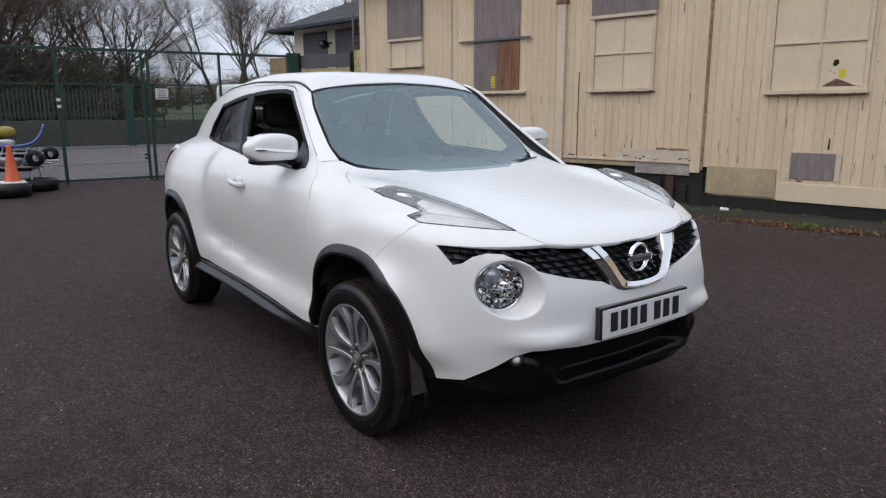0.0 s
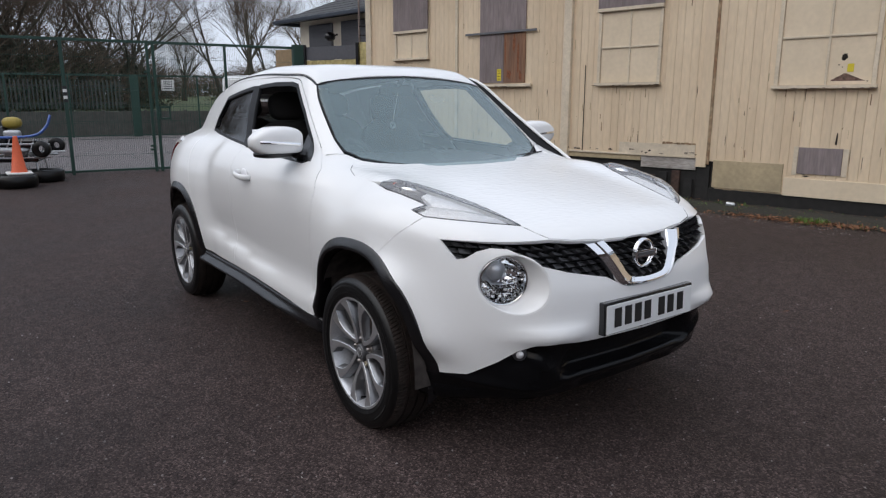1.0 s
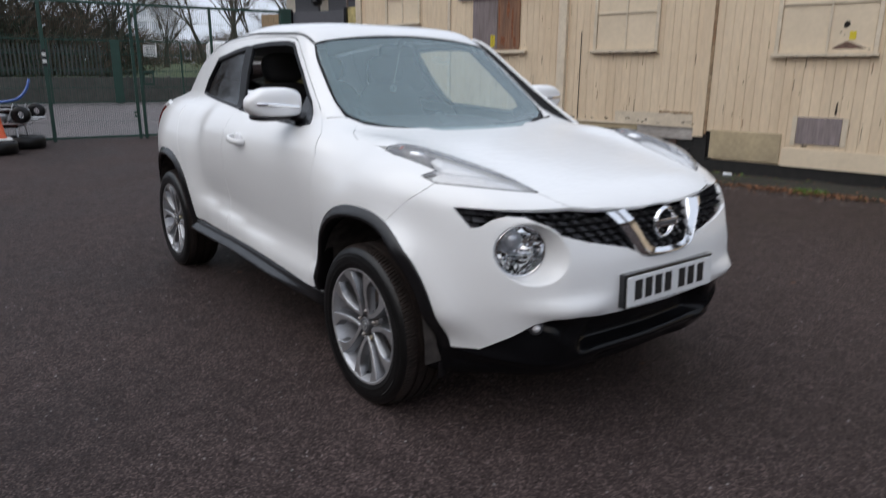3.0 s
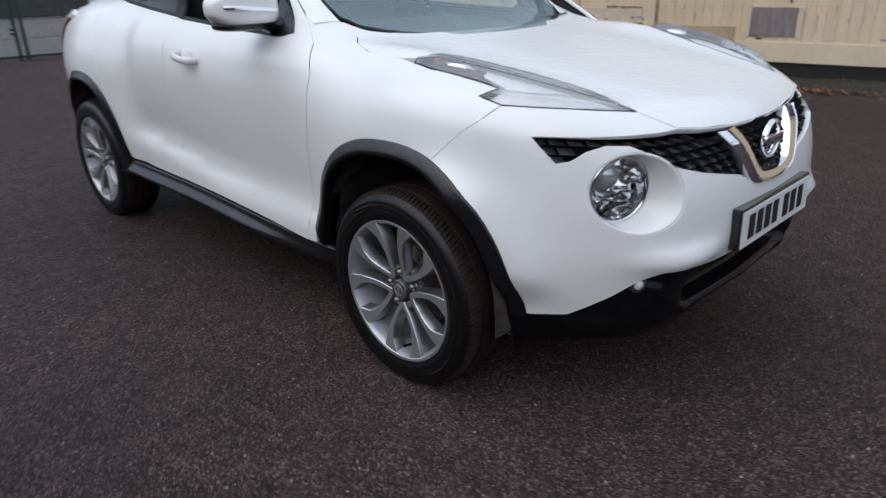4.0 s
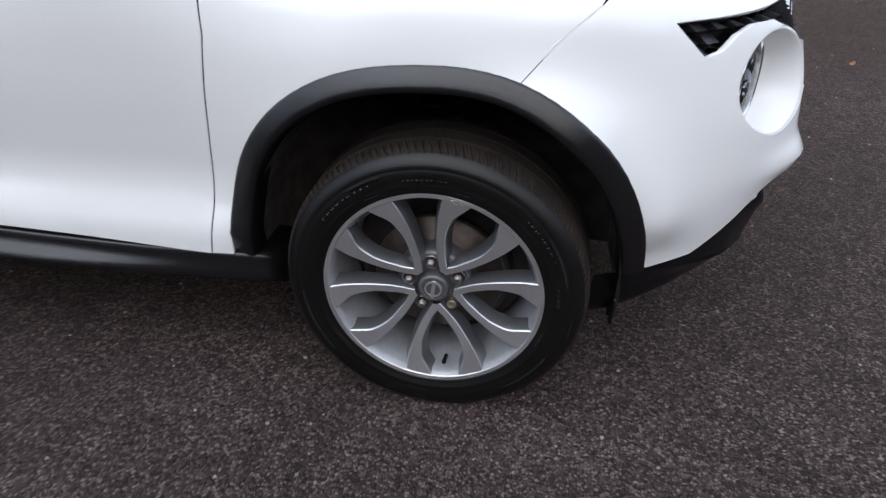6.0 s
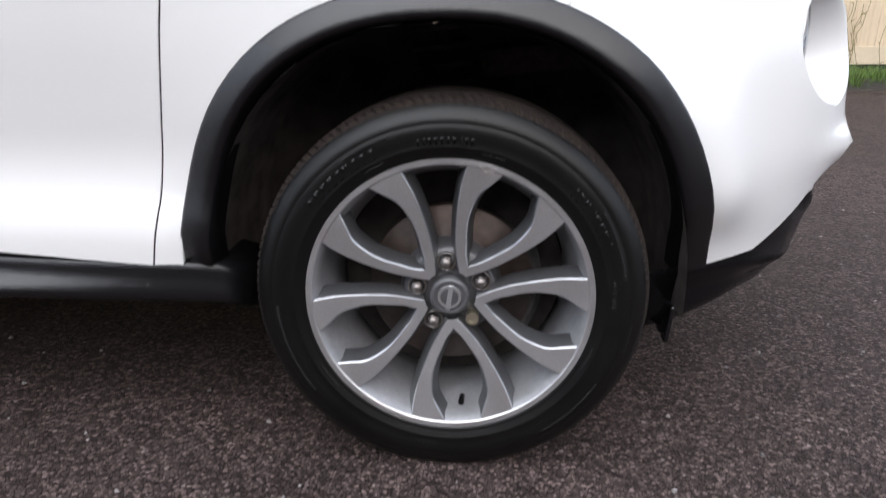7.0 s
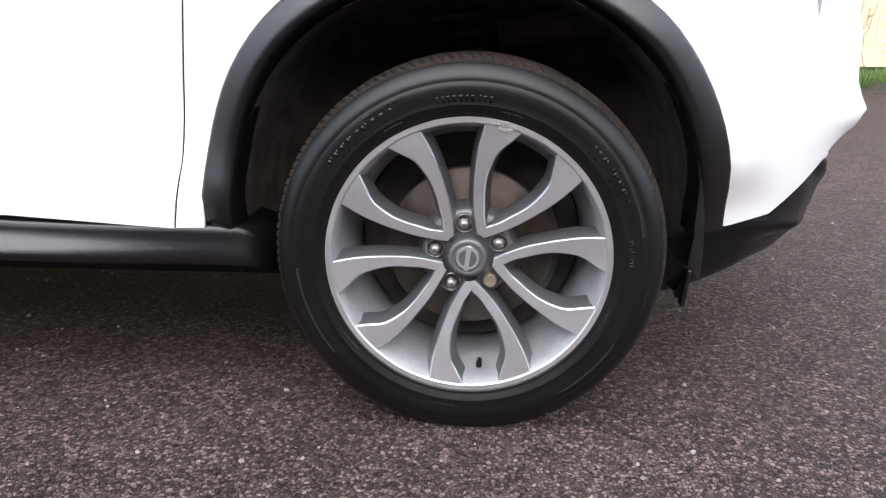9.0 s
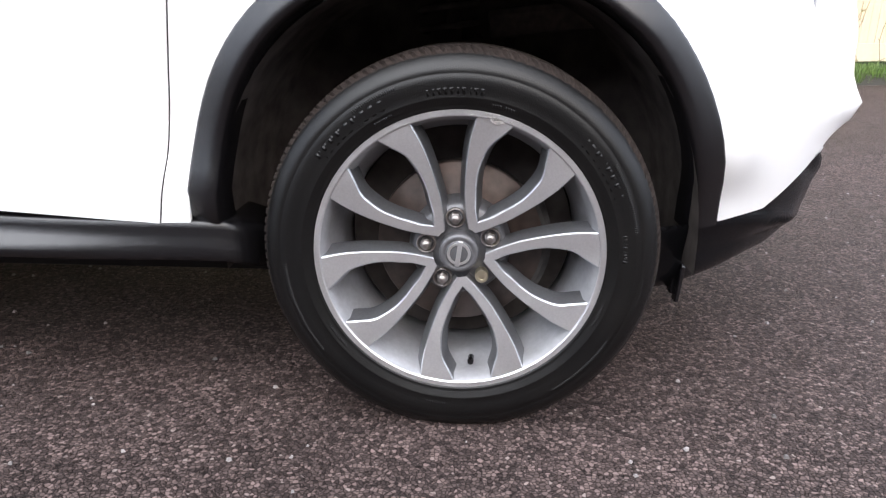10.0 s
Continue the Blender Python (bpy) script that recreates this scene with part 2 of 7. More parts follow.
def spline(points, step=0.02, closed=False):
    """Catmull-Rom curve through points, sampled at about step."""
    p = [np.array(q, float) for q in points]
    n, out = len(p), []
    for i in range(n if closed else n - 1):
        p0 = p[(i - 1) % n] if closed or i else 2 * p[0] - p[1]
        p1, p2 = p[i], p[(i + 1) % n]
        p3 = p[(i + 2) % n] if closed or i < n - 2 else 2 * p[-1] - p[-2]
        k = max(1, int(np.linalg.norm(p2 - p1) / step))
        for j in range(k):
            t = j / k
            out.append(0.5 * (2 * p1 + (p2 - p0) * t + (2 * p0 - 5 * p1 + 4 * p2 - p3) * t * t + (3 * p1 - p0 - 3 * p2 + p3) * t**3))
    if not closed:
        out.append(p[-1])
    return out


def step01(x, a, b):
    t = np.clip((x - a) / (b - a), 0, 1)
    return t * t * (3 - 2 * t)


# ---- the yard ----
def asphalt(name, dark, light, chip, rough=0.62, spec=0.35, scale=138.0):
    """Rolled stone chips in bitumen: single chips shift in tone and stand proud, with damp stains on a larger scale."""
    m = bpy.data.materials.new(name)
    m.use_nodes = True
    nt = m.node_tree
    add, link = nt.nodes.new, nt.links.new
    b = nt.nodes["Principled BSDF"]
    tex = add("ShaderNodeTexCoord")
    vor = add("ShaderNodeTexVoronoi")
    vor.inputs["Scale"].default_value = scale
    edge = add("ShaderNodeTexVoronoi")
    edge.feature = "DISTANCE_TO_EDGE"
    edge.inputs["Scale"].default_value = scale
    big, mid = add("ShaderNodeTexNoise"), add("ShaderNodeTexNoise")
    big.inputs["Scale"].default_value, big.inputs["Detail"].default_value = 0.55, 7
    mid.inputs["Scale"].default_value, mid.inputs["Detail"].default_value = 9.0, 6
    for n in (vor, edge, big, mid):
        link(tex.outputs["Object"], n.inputs["Vector"])
    sep = add("ShaderNodeSeparateColor")
    link(vor.outputs["Color"], sep.inputs[0])
    ramp = add("ShaderNodeValToRGB")
    link(sep.outputs[0], ramp.inputs[0])
    el = ramp.color_ramp.elements
    el[0].color, el[1].color = (*dark, 1), (*chip, 1)
    for pos, c in ((0.55, light), (0.80, [v * 1.5 for v in light]), (0.985, [v * 2.2 for v in light])):
        e = el.new(pos)
        e.color = (*c, 1)
    groove = add("ShaderNodeMapRange")
    groove.inputs["From Max"].default_value, groove.inputs["To Min"].default_value = 0.14, 0.28
    link(edge.outputs["Distance"], groove.inputs["Value"])
    stain = add("ShaderNodeMapRange")
    stain.inputs["From Min"].default_value, stain.inputs["From Max"].default_value = 0.32, 0.66
    stain.inputs["To Min"].default_value, stain.inputs["To Max"].default_value = 0.72, 1.16
    link(big.outputs[0], stain.inputs["Value"])
    patch = add("ShaderNodeMapRange")
    patch.inputs["From Min"].default_value, patch.inputs["From Max"].default_value = 0.3, 0.7
    patch.inputs["To Min"].default_value, patch.inputs["To Max"].default_value = 0.82, 1.18
    link(mid.outputs[0], patch.inputs["Value"])
    mul = None
    for s in (groove.outputs[0], stain.outputs[0], patch.outputs[0]):
        if mul is None:
            mul = s
        else:
            k = add("ShaderNodeMath")
            k.operation = "MULTIPLY"
            link(mul, k.inputs[0])
            link(s, k.inputs[1])
            mul = k.outputs[0]
    hsv = add("ShaderNodeHueSaturation")
    link(mul, hsv.inputs["Value"])
    link(ramp.outputs[0], hsv.inputs["Color"])
    link(hsv.outputs[0], b.inputs["Base Color"])
    b.inputs["Specular IOR Level"].default_value = spec
    wet = add("ShaderNodeMapRange")
    wet.inputs["From Min"].default_value, wet.inputs["From Max"].default_value = 0.3, 0.7
    wet.inputs["To Min"].default_value, wet.inputs["To Max"].default_value = rough - 0.12, rough + 0.12
    link(big.outputs[0], wet.inputs["Value"])
    link(wet.outputs[0], b.inputs["Roughness"])
    hgt = add("ShaderNodeMath")
    hgt.operation = "MULTIPLY_ADD"
    link(sep.outputs[1], hgt.inputs[0])
    hgt.inputs[1].default_value = 0.6
    link(groove.outputs[0], hgt.inputs[2])
    bump = add("ShaderNodeBump")
    bump.inputs["Distance"].default_value, bump.inputs["Strength"].default_value = 0.0034, 0.9
    link(hgt.outputs[0], bump.inputs["Height"])
    link(bump.outputs[0], b.inputs["Normal"])
    return m


GROUND = asphalt("damp_asphalt", (0.028, 0.0205, 0.0193), (0.072, 0.0530, 0.0495), (0.20, 0.165, 0.153), spec=0.10)
ROAD = asphalt("pale_sheen_road", (0.10, 0.085, 0.085), (0.16, 0.14, 0.14), (0.3, 0.28, 0.27), rough=0.5)
SOIL = material("dark_soil", (0.020, 0.017, 0.013), rough=0.95, grain=0.6, grain_scale=40, stain=0.6, stain_scale=3, bump=0.01, bump_scale=30, stain_colour=(0.02, 0.022, 0.012))
bm = bmesh.new()
bmesh.ops.create_grid(bm, x_segments=2, y_segments=2, size=400)
ground = tagged(part("ground", bm, GROUND), "damp dark tarmac of the yard", "ground", kind="structure")
# road lighter than the yard: wet sheen is put into its colour
bm = box(bmesh.new(), (16.5, 60, .008), pose(-20.6, 4, .002))
tagged(part("road", bm, ROAD), "pale tarmac road beyond the gate, wet sheen in its colour", "road", kind="structure")
GRASS_BANK = material("grass_bank", (0.055, 0.085, 0.025), rough=0.95, grain=0.5, grain_scale=8, stain=0.6, stain_scale=0.6, stain_colour=(0.07, 0.06, 0.035))
bm = bmesh.new()
bmesh.ops.create_grid(bm, x_segments=30, y_segments=60, size=1)
for v in bm.verts:
    v.co = (-75 + 43 * v.co.x, 20 + 80 * v.co.y, .02 + 1.6 * float(step01(v.co.x, 1, .2)) + .35 * noise.noise((v.co.x * 5, v.co.y * 9, 0)))
tagged(part("grass_bank", bm, GRASS_BANK, smooth=True), "rough grass bank beyond the road", "bank", kind="structure")

# unseen dark walls, added to block low sky light from the open sides
LIGHT_BLOCKER = material("light_blocker_dark", (0.075, 0.055, 0.046), rough=0.9, grain=0.25, grain_scale=9, stain=0.5, stain_scale=0.8, bump=0.004, bump_scale=14)
bm = box(bmesh.new(), (62, .35, 6.6), pose(4, -15, 3.3), .02)
tagged(part("blocker_south", bm, LIGHT_BLOCKER), "unseen dark wall added to block low sky light", "wall", kind="structure")
bm = box(bmesh.new(), (.35, 27, 3.2), pose(25, -1.4, 1.6), .02)
tagged(part("blocker_east", bm, LIGHT_BLOCKER), "unseen dark wall added to block low sky light", "wall", kind="structure")

# ---- the boarded-up timber hut ----
CREAM = material("cream_paint", (0.715, 0.58, 0.41), rough=0.72, grain=0.06, grain_scale=25, stain=0.34, stain_scale=2.4, stain_colour=(0.46, 0.32, 0.19), vary=0.035, stretch=(1, 1, .25), bump=0.0012, bump_scale=40)
CREAM_FLAT = material("cream_panel", (0.69, 0.575, 0.42), rough=0.75, grain=0.04, grain_scale=18, stain=0.2, stain_scale=3, stain_colour=(0.45, 0.36, 0.24), vary=0.03)
CREAM_TRIM = material("cream_trim", (0.67, 0.575, 0.44), rough=0.7, grain=0.08, grain_scale=30, stain=0.35, stain_scale=5, stain_colour=(0.30, 0.24, 0.17), vary=0.05)
GREY_PLY = material("weathered_ply", (0.24, 0.20, 0.20), rough=0.85, grain=0.18, grain_scale=14, stain=0.5, stain_scale=4, stain_colour=(0.14, 0.11, 0.10), stretch=(3, 1, .35), vary=0.1)
BROWN_PLY = material("brown_ply", (0.24, 0.12, 0.065), rough=0.8, grain=0.2, grain_scale=12, stain=0.75, stain_scale=3.5, stain_colour=(0.12, 0.075, 0.055), stretch=(4, 1, .3))
STAINED_PLY = material("stained_ply", (0.46, 0.37, 0.23), rough=0.8, grain=0.1, grain_scale=20, stain=0.7, stain_scale=2.6, stain_colour=(0.28, 0.23, 0.15))
BLACK_BASE = material("bitumen_and_gap_black", (0.012, 0.011, 0.010), rough=0.8, grain=0.4, grain_scale=12)
RUST_STRIP = material("rust_strip", (0.20, 0.10, 0.05), rough=0.85, grain=0.5, grain_scale=22, stain=0.8, stain_scale=7, stain_colour=(0.38, 0.30, 0.19))
YELLOW = material("yellow_tag", (0.65, 0.52, 0.03), rough=0.6)
HOLE = material("rot_hole", (.018, .013, .010), rough=.95, grain=.5, grain_scale=60)
PALE_WOOD = material("bare_pale_wood", (.42, .39, .36), rough=.9, grain=.25, grain_scale=24, stain=.6, stain_scale=7, stain_colour=(.16, .13, .11), stretch=(.5, 1, 2))
DARK_BRICK = material("shaded_brick", (.06, .035, .026), rough=.9, grain=.4, grain_scale=20, stain=.6, stain_scale=5)
HUT = Matrix.Translation((-3.462, 6.330, 0)) @ pose(0, 0, 0, 0, 0, 11)
hut = empty("timber_hut", "disused cream timber hut with boarded-up windows", "building", m=HUT)


def plank(name, mat, s0, s1, z0, z1, y0, y1, bevel=.003, parent=None, label=""):
    """A block on the hut's face: s along, z up, y negative towards the yard."""
    bm = box(bmesh.new(), (s1 - s0, y1 - y0, z1 - z0), pose((s0 + s1) / 2, (y0 + y1) / 2, (z0 + z1) / 2), bevel)
    return part(name, bm, mat, parent or hut, label)


plank("back_wall", BLACK_BASE, -6.6, 14, 0.02, 3.7, .03, 5.0, 0)
plank("roof", BLACK_BASE, -6.9, 14.3, 3.7, 3.85, -.35, 5.3, .02)
rng = random.Random(4)
s = -6.62
while s < 13.9:
    w = rng.uniform(.108, .124)
    low = .55 if s < .40 else .17
    if s:
        b = plank("board", CREAM, s, s + w - .0016, low + rng.uniform(-.004, .004), 3.68, -.002 - rng.uniform(0, .004), .028, .004)
    s += w
# corner boards, strips, pilaster
plank("corner_board", CREAM_TRIM, -6.75, -6.60, .1, 3.7, -.04, .06)
plank("corner_board", CREAM_TRIM, -5.0 + .66, -4.28, .5, 3.68, -.03, 0)
plank("pilaster", CREAM_TRIM, -2.03, -1.89, .1, 3.68, -.065, 0)
plank("cap_block", BROWN_PLY, -2.06, -1.86, 2.93, 2.99, -.08, 0)
plank("rust_strip", RUST_STRIP, .345, .385, .50, 3.6, -.020, 0, .002, label="rust-stained joint strip")
plank("cover_board", CREAM, .20, .345, .46, 3.6, -.024, 0)
plank("foot_board", CREAM_TRIM, -6.6, .19, .575, .60, -.03, 0)
plank("peeled_board", STAINED_PLY, -2.6, -.64, .50, .575, -.010, .01)
plank("peeled_board", PALE_WOOD, -.63, .20, .41, .575, -.012, .01, label="bare whitish weathered board")
plank("peeled_board", CREAM_TRIM, -1.0, .18, .60, .76, -.012, 0)
for k in range(9):
    s0 = -.31 + .055 * k
    plank("rot_scar", RUST_STRIP, s0, s0 + rng.uniform(.04, .06), .762 + rng.uniform(-.008, .004), .782 + rng.uniform(-.004, .010), -.016, 0, .001)
# piers darkened in colour for the shade of the gap under the floor
for k in range(6):
    s0 = -.9 + .19 * k
    plank("brick_pier", BLACK_BASE if k % 2 else DARK_BRICK, s0, s0 + .12, 0, rng.uniform(.25, .40), -.02, .02, .004)
plank("base_and_gap_board", BLACK_BASE, .40, 14, -.02, .175, .0, .03, .004, label="black base board")
# black sheet standing in for the shaded gap left of the base board
plank("base_and_gap_board", BLACK_BASE, -6.6, .40, -.02, .43, .02, .03, .004)
plank("pier", BLACK_BASE, .22, .40, .0, .47, .0, .06, .006)
plank("repair_panel", STAINED_PLY, .45, 1.355, .192, .565, -.022, -.003, .003, label="stained plywood repair panel")
plank("skirting_board", CREAM_FLAT, 1.375, 6.2, .165, .40, -.020, -.002)
plank("skirting_board", CREAM_FLAT, 6.21, 13.9, .165, .40, -.020, -.002)
plank("wood_patch", GREY_PLY, 1.52, 2.02, .46, .79, -.018, -.003, .002, label="weathered grey plywood patch")
plank("patch_edge", CREAM_TRIM, 1.46, 1.515, .44, .80, -.015, -.003)
plank("patch_edge", CREAM_TRIM, 2.025, 2.085, .45, .79, -.015, -.003)


def boarded_window(s0, s1, z0, z1, rails, mullions, cover=None, cover_mat=GREY_PLY, sill=True):
    """A cream-painted, sheeted-over window: frame, bars, infill sheets and sill."""
    win = empty("window", "", "")
    win.parent = hut
    fw = .05
    plank("frame", CREAM_TRIM, s0 - fw, s0, z0, z1, -.036, -.003, .004, win)
    plank("frame", CREAM_TRIM, s1, s1 + fw, z0, z1, -.036, -.003, .004, win)
    plank("frame", CREAM_TRIM, s0 - fw, s1 + fw, z1, z1 + fw, -.036, -.003, .004, win)
    cuts_s, cuts_z = [s0, *mullions, s1], [z0, *rails, z1]
    for a, b in zip(cuts_s, cuts_s[1:]):
        for c, d in zip(cuts_z, cuts_z[1:]):
            plank("infill_sheet", CREAM_FLAT, a + .006, b - .006, c + .006, d - .006, -.013, -.004, .001, win)
    for m in mullions:
        plank("glazing_bar", CREAM_TRIM, m - .014, m + .014, z0, z1, -.030, -.005, .005, win)
    for r in rails:
        plank("glazing_bar", CREAM_TRIM, s0, s1, r - .014, r + .014, -.032, -.005, .005, win)
    if sill:
        plank("sill", CREAM_TRIM, s0 - .07, s1 + .07, z0 - .045, z0, -.075, -.003, .006, win)
    if cover:
        plank("cover_sheet", cover_mat, s0 - .06, s1 + .06, cover[0], cover[1], -.055, -.038, .002, win, "weathered grey plywood sheet")
        plank("batten", CREAM_TRIM, s0 - .07, s1 + .06, cover[0] - .05, cover[0], -.060, -.036, .004, win)
    return win


boarded_window(1.19, 2.225, 1.555, 2.68, [2.13], [1.735])
boarded_window(-1.38, -.46, 1.63, 2.70, [2.14], [-.91], (2.70, 3.25))
boarded_window(-5.86, -5.06, 2.16, 2.66, [], [-5.46], (2.66, 3.45))
win = new("window")
win.parent = hut
plank("cover_sheet", GREY_PLY, -3.76, -3.24, 1.66, 2.47, -.030, -.004, .002, win)
plank("cover_sheet", BROWN_PLY, -3.236, -2.79, 1.66, 2.47, -.027, -.004, .002, win, "brown water-stained plywood")
plank("cover_sheet", GREY_PLY, -3.76, -2.79, 2.51, 3.40, -.030, -.004, .002, win)
plank("bar", material("steel_bar", (.16, .16, .17), rough=.6, metal=.5, grain=.2), -4.07, -2.56, 2.470, 2.505, -.060, -.030, .003, win, "flat grey steel bar")
plank("sill", CREAM_TRIM, -3.78, -2.64, 1.59, 1.645, -.08, -.003, .008, win)
plank("joint_gap", HOLE, -1.652, -1.640, .56, 1.9, -.0085, 0, 0)
tag = plank("warning_tag", YELLOW, -3.37, -3.28, 1.70, 1.89, -.034, -.0305, .001, None, "small yellow warning tag")
for k in range(4):
    plank("tag_bar", INK, -3.36, -3.29, 1.72 + .045 * k, 1.728 + .045 * k, -.0352, -.034, 0, tag)
# damage in the large window: torn, dark, with a tag
for sx, sz, w, h in ((1.915, 1.885, .075, .075), (1.905, 1.86, .05, .05), (1.86, 1.79, .018, .018), (1.90, 1.76, .014, .02)):
    bm = bmesh.new()
    n = 18
    ring = [bm.verts.new((sx + w / 2 * math.cos(a) * rng.uniform(.7, 1.15), -.0142, sz + h / 2 * math.sin(a) * rng.uniform(.7, 1.15))) for a in np.linspace(0, 2 * math.pi, n, endpoint=False)]
    bm.faces.new(ring)
    part("hole", bm, HOLE, hut)
bm = bmesh.new()
top = [(1.79 + .4 * t, 1.60 + (.10 - .20 * abs(t - .42)) * rng.uniform(.75, 1.1)) for t in np.linspace(0, 1, 16)]
vs = [bm.verts.new((x, -.0142, z)) for x, z in top]
wb = [bm.verts.new((x, -.0142, 1.60)) for x, z in top]
for i in range(15):
    bm.faces.new((vs[i], vs[i + 1], wb[i + 1], wb[i]))
part("torn_edge", bm, material("torn_board", (.14, .085, .065), rough=.95, grain=.5, grain_scale=30), hut)
plank("tag_sheet", YELLOW, 1.955, 2.025, 1.705, 1.80, -.0165, -.0145, .0005)
# flaking scars and nail stains on the boards
for k in range(70):
    s0, z0 = rng.uniform(-4.2, 3.2), rng.uniform(.62, 2.9)
    plank("paint_scar", RUST_STRIP if rng.random() < .6 else STAINED_PLY, s0, s0 + rng.uniform(.004, .012), z0, z0 + rng.uniform(.02, .16), -.0075, -.003, 0)
GRIME = material("black_grime", (.045, .032, .022), rough=.9, grain=.5, grain_scale=60)
BARE = material("bare_grey_wood", (.26, .22, .18), rough=.9, grain=.3, grain_scale=30, stain=.5, stain_scale=9, stretch=(1, 1, .3))


def flake(s0, z0, w, h, mat, y=-.0078, name="paint_flake"):
    """A patch with a ragged edge where paint has gone, a hair proud of the board."""
    bm = bmesh.new()
    ring = []
    for k in range(14):
        a = 2 * math.pi * k / 14
        q = rng.uniform(.55, 1.15)
        ring.append(bm.verts.new((s0 + w * q * math.cos(a), y, z0 + h * q * math.sin(a))))
    bm.faces.new(ring)
    bmesh.ops.recalc_face_normals(bm, faces=bm.faces)
    part(name, bm, mat, hut)


# black drip runs along joints, bare ends over the foot, rotten sill edges
for k in range(34):
    s0 = rng.uniform(-4.2, 3.6)
    z0 = rng.choice((.66, .72, .80, 1.2, 1.45, 2.0))
    flake(s0, z0 + rng.uniform(-.05, .05), rng.uniform(.003, .007), rng.uniform(.03, .13), GRIME if k % 3 else RUST_STRIP)
for k in range(26):
    s0 = rng.uniform(-2.5, .2) if k < 16 else rng.uniform(.45, 4.0)
    flake(s0, (.615 if k < 16 else .43) + rng.uniform(0, .05), rng.uniform(.012, .05), rng.uniform(.008, .022), BARE if k % 2 else GRIME, -.0325 if k < 16 else -.0078)
for a, b, z0, y in ((-1.45, -.40, 1.588, -.0765), (1.13, 2.28, 1.515, -.0765), (-3.78, -2.66, 1.595, -.0815)):
    for k in range(9):
        s0 = rng.uniform(a, b)
        flake(s0, z0 + rng.uniform(0, .006), rng.uniform(.015, .08), rng.uniform(.003, .007), GRIME if k % 3 else BARE, y)
for s0, z0, w, h in ((-3.02, 2.30, .035, .16), (-2.93, 2.05, .025, .28), (-3.12, 1.80, .05, .10), (-2.88, 1.78, .03, .10), (-3.20, 2.20, .012, .22)):
    flake(s0, z0, w, h, material("rust_run", (.20, .07, .03), rough=.9, grain=.4, grain_scale=30), -.0278, "rust_run")
for k in range(40):
    flake(rng.uniform(-4.2, 3.4), rng.uniform(.7, 3.2), rng.uniform(.003, .008), rng.uniform(.003, .010), GRIME if k % 2 else RUST_STRIP)
bm = tube(bmesh.new(), (1.93, -.012, .84), (1.935, -.012, .98), .012, .006, 8)
part("knot_split", bm, HOLE, hut)

# ---- verge along the hut: soil, litter, moss and grass ----
bm = bmesh.new()
n, w = 90, 10
grid = []
for i in range(n + 1):
    s = -6 + 20 * i / n
    row = []
    for j in range(w + 1):
        t = j / w
        y = .03 - t * (1.15 + .5 * float(step01(s, 3, 7)) + .18 * noise.noise((s * .9, 3.1, 0)))
        z = .035 * math.sin(math.pi * min(1, (1 - t) * 1.2)) * (1 + 1.6 * float(step01(s, 4, 7))) + .03 * noise.noise((s * 3, y * 4, 1)) * (1 - t) + .006 - .012 * t
        row.append(bm.verts.new((s, y, z)))
    grid.append(row)
for a, b in zip(grid, grid[1:]):
    for j in range(w):
        bm.faces.new((a[j], a[j + 1], b[j + 1], b[j]))
bmesh.ops.recalc_face_normals(bm, faces=bm.faces)
verge = tagged(part("verge", bm, SOIL, smooth=True), "dark damp soil verge along the hut", "verge", kind="structure")
verge.matrix_world = HUT


def scatter_leaves(count, area, size, mat, name, label, up=.01, seed=1, curl=.5):
    """Fallen leaves: small bent blades lying at random; area gives (s, y) in the hut's frame."""
    r = random.Random(seed)
    verts, faces = [], []
    for _ in range(count):
        x, y = area(r)
        k = r.uniform(*size)
        m = Matrix.Translation((x, y, up + r.uniform(0, .012))) @ Euler((r.uniform(-curl, curl), r.uniform(-curl, curl), r.uniform(0, 6.3))).to_matrix().to_4x4()
        n0 = len(verts)
        for u, v, h in ((-1, 0, .25), (-.35, .42, 0), (.35, .34, .1), (1, 0, .3), (.35, -.34, .1), (-.35, -.42, 0), (0, 0, -.1)):
            verts.append(tuple(m @ Vector((u * k, v * k, h * k * .5))))
        faces += [(n0 + 6, n0 + i, n0 + (i + 1) % 6) for i in range(6)]
    me = bpy.data.meshes.new(name)
    me.from_pydata(verts, [], faces)
    me.materials.append(mat)
    return tagged(new(name, me), label, "leaves", kind="stuff")


def island_vary(mat, amount, hue=0.03):
    """Tone shifts from piece to piece of a joined heap."""
    nt = mat.node_tree
    b = nt.nodes["Principled BSDF"]
    src = b.inputs["Base Color"].links[0].from_socket
    geo, rng_, hsv = nt.nodes.new("ShaderNodeNewGeometry"), nt.nodes.new("ShaderNodeMapRange"), nt.nodes.new("ShaderNodeHueSaturation")
    rng_.inputs["To Min"].default_value, rng_.inputs["To Max"].default_value = 1 - amount, 1 + amount
    nt.links.new(geo.outputs["Random Per Island"], rng_.inputs["Value"])
    nt.links.new(rng_.outputs[0], hsv.inputs["Value"])
    nt.links.new(src, hsv.inputs["Color"])
    nt.links.new(hsv.outputs[0], b.inputs["Base Color"])
    return mat


LEAF = island_vary(material("dead_leaf", (0.17, 0.075, 0.035), rough=.75, grain=.2, grain_scale=60), .6)
leaves = scatter_leaves(1100, lambda r: (r.gauss(2.0, .55), r.gauss(-1.02, .10)), (.012, .028), LEAF, "leaf_litter", "drift of brown fallen leaves", .012, 2)
leaves.matrix_world = HUT
thin = scatter_leaves(1100, lambda r: (r.uniform(-2, 8), r.uniform(-1.5, -.05)), (.010, .024), LEAF, "leaf_litter", "scattered brown fallen leaves", .02, 3)
thin.matrix_world = HUT
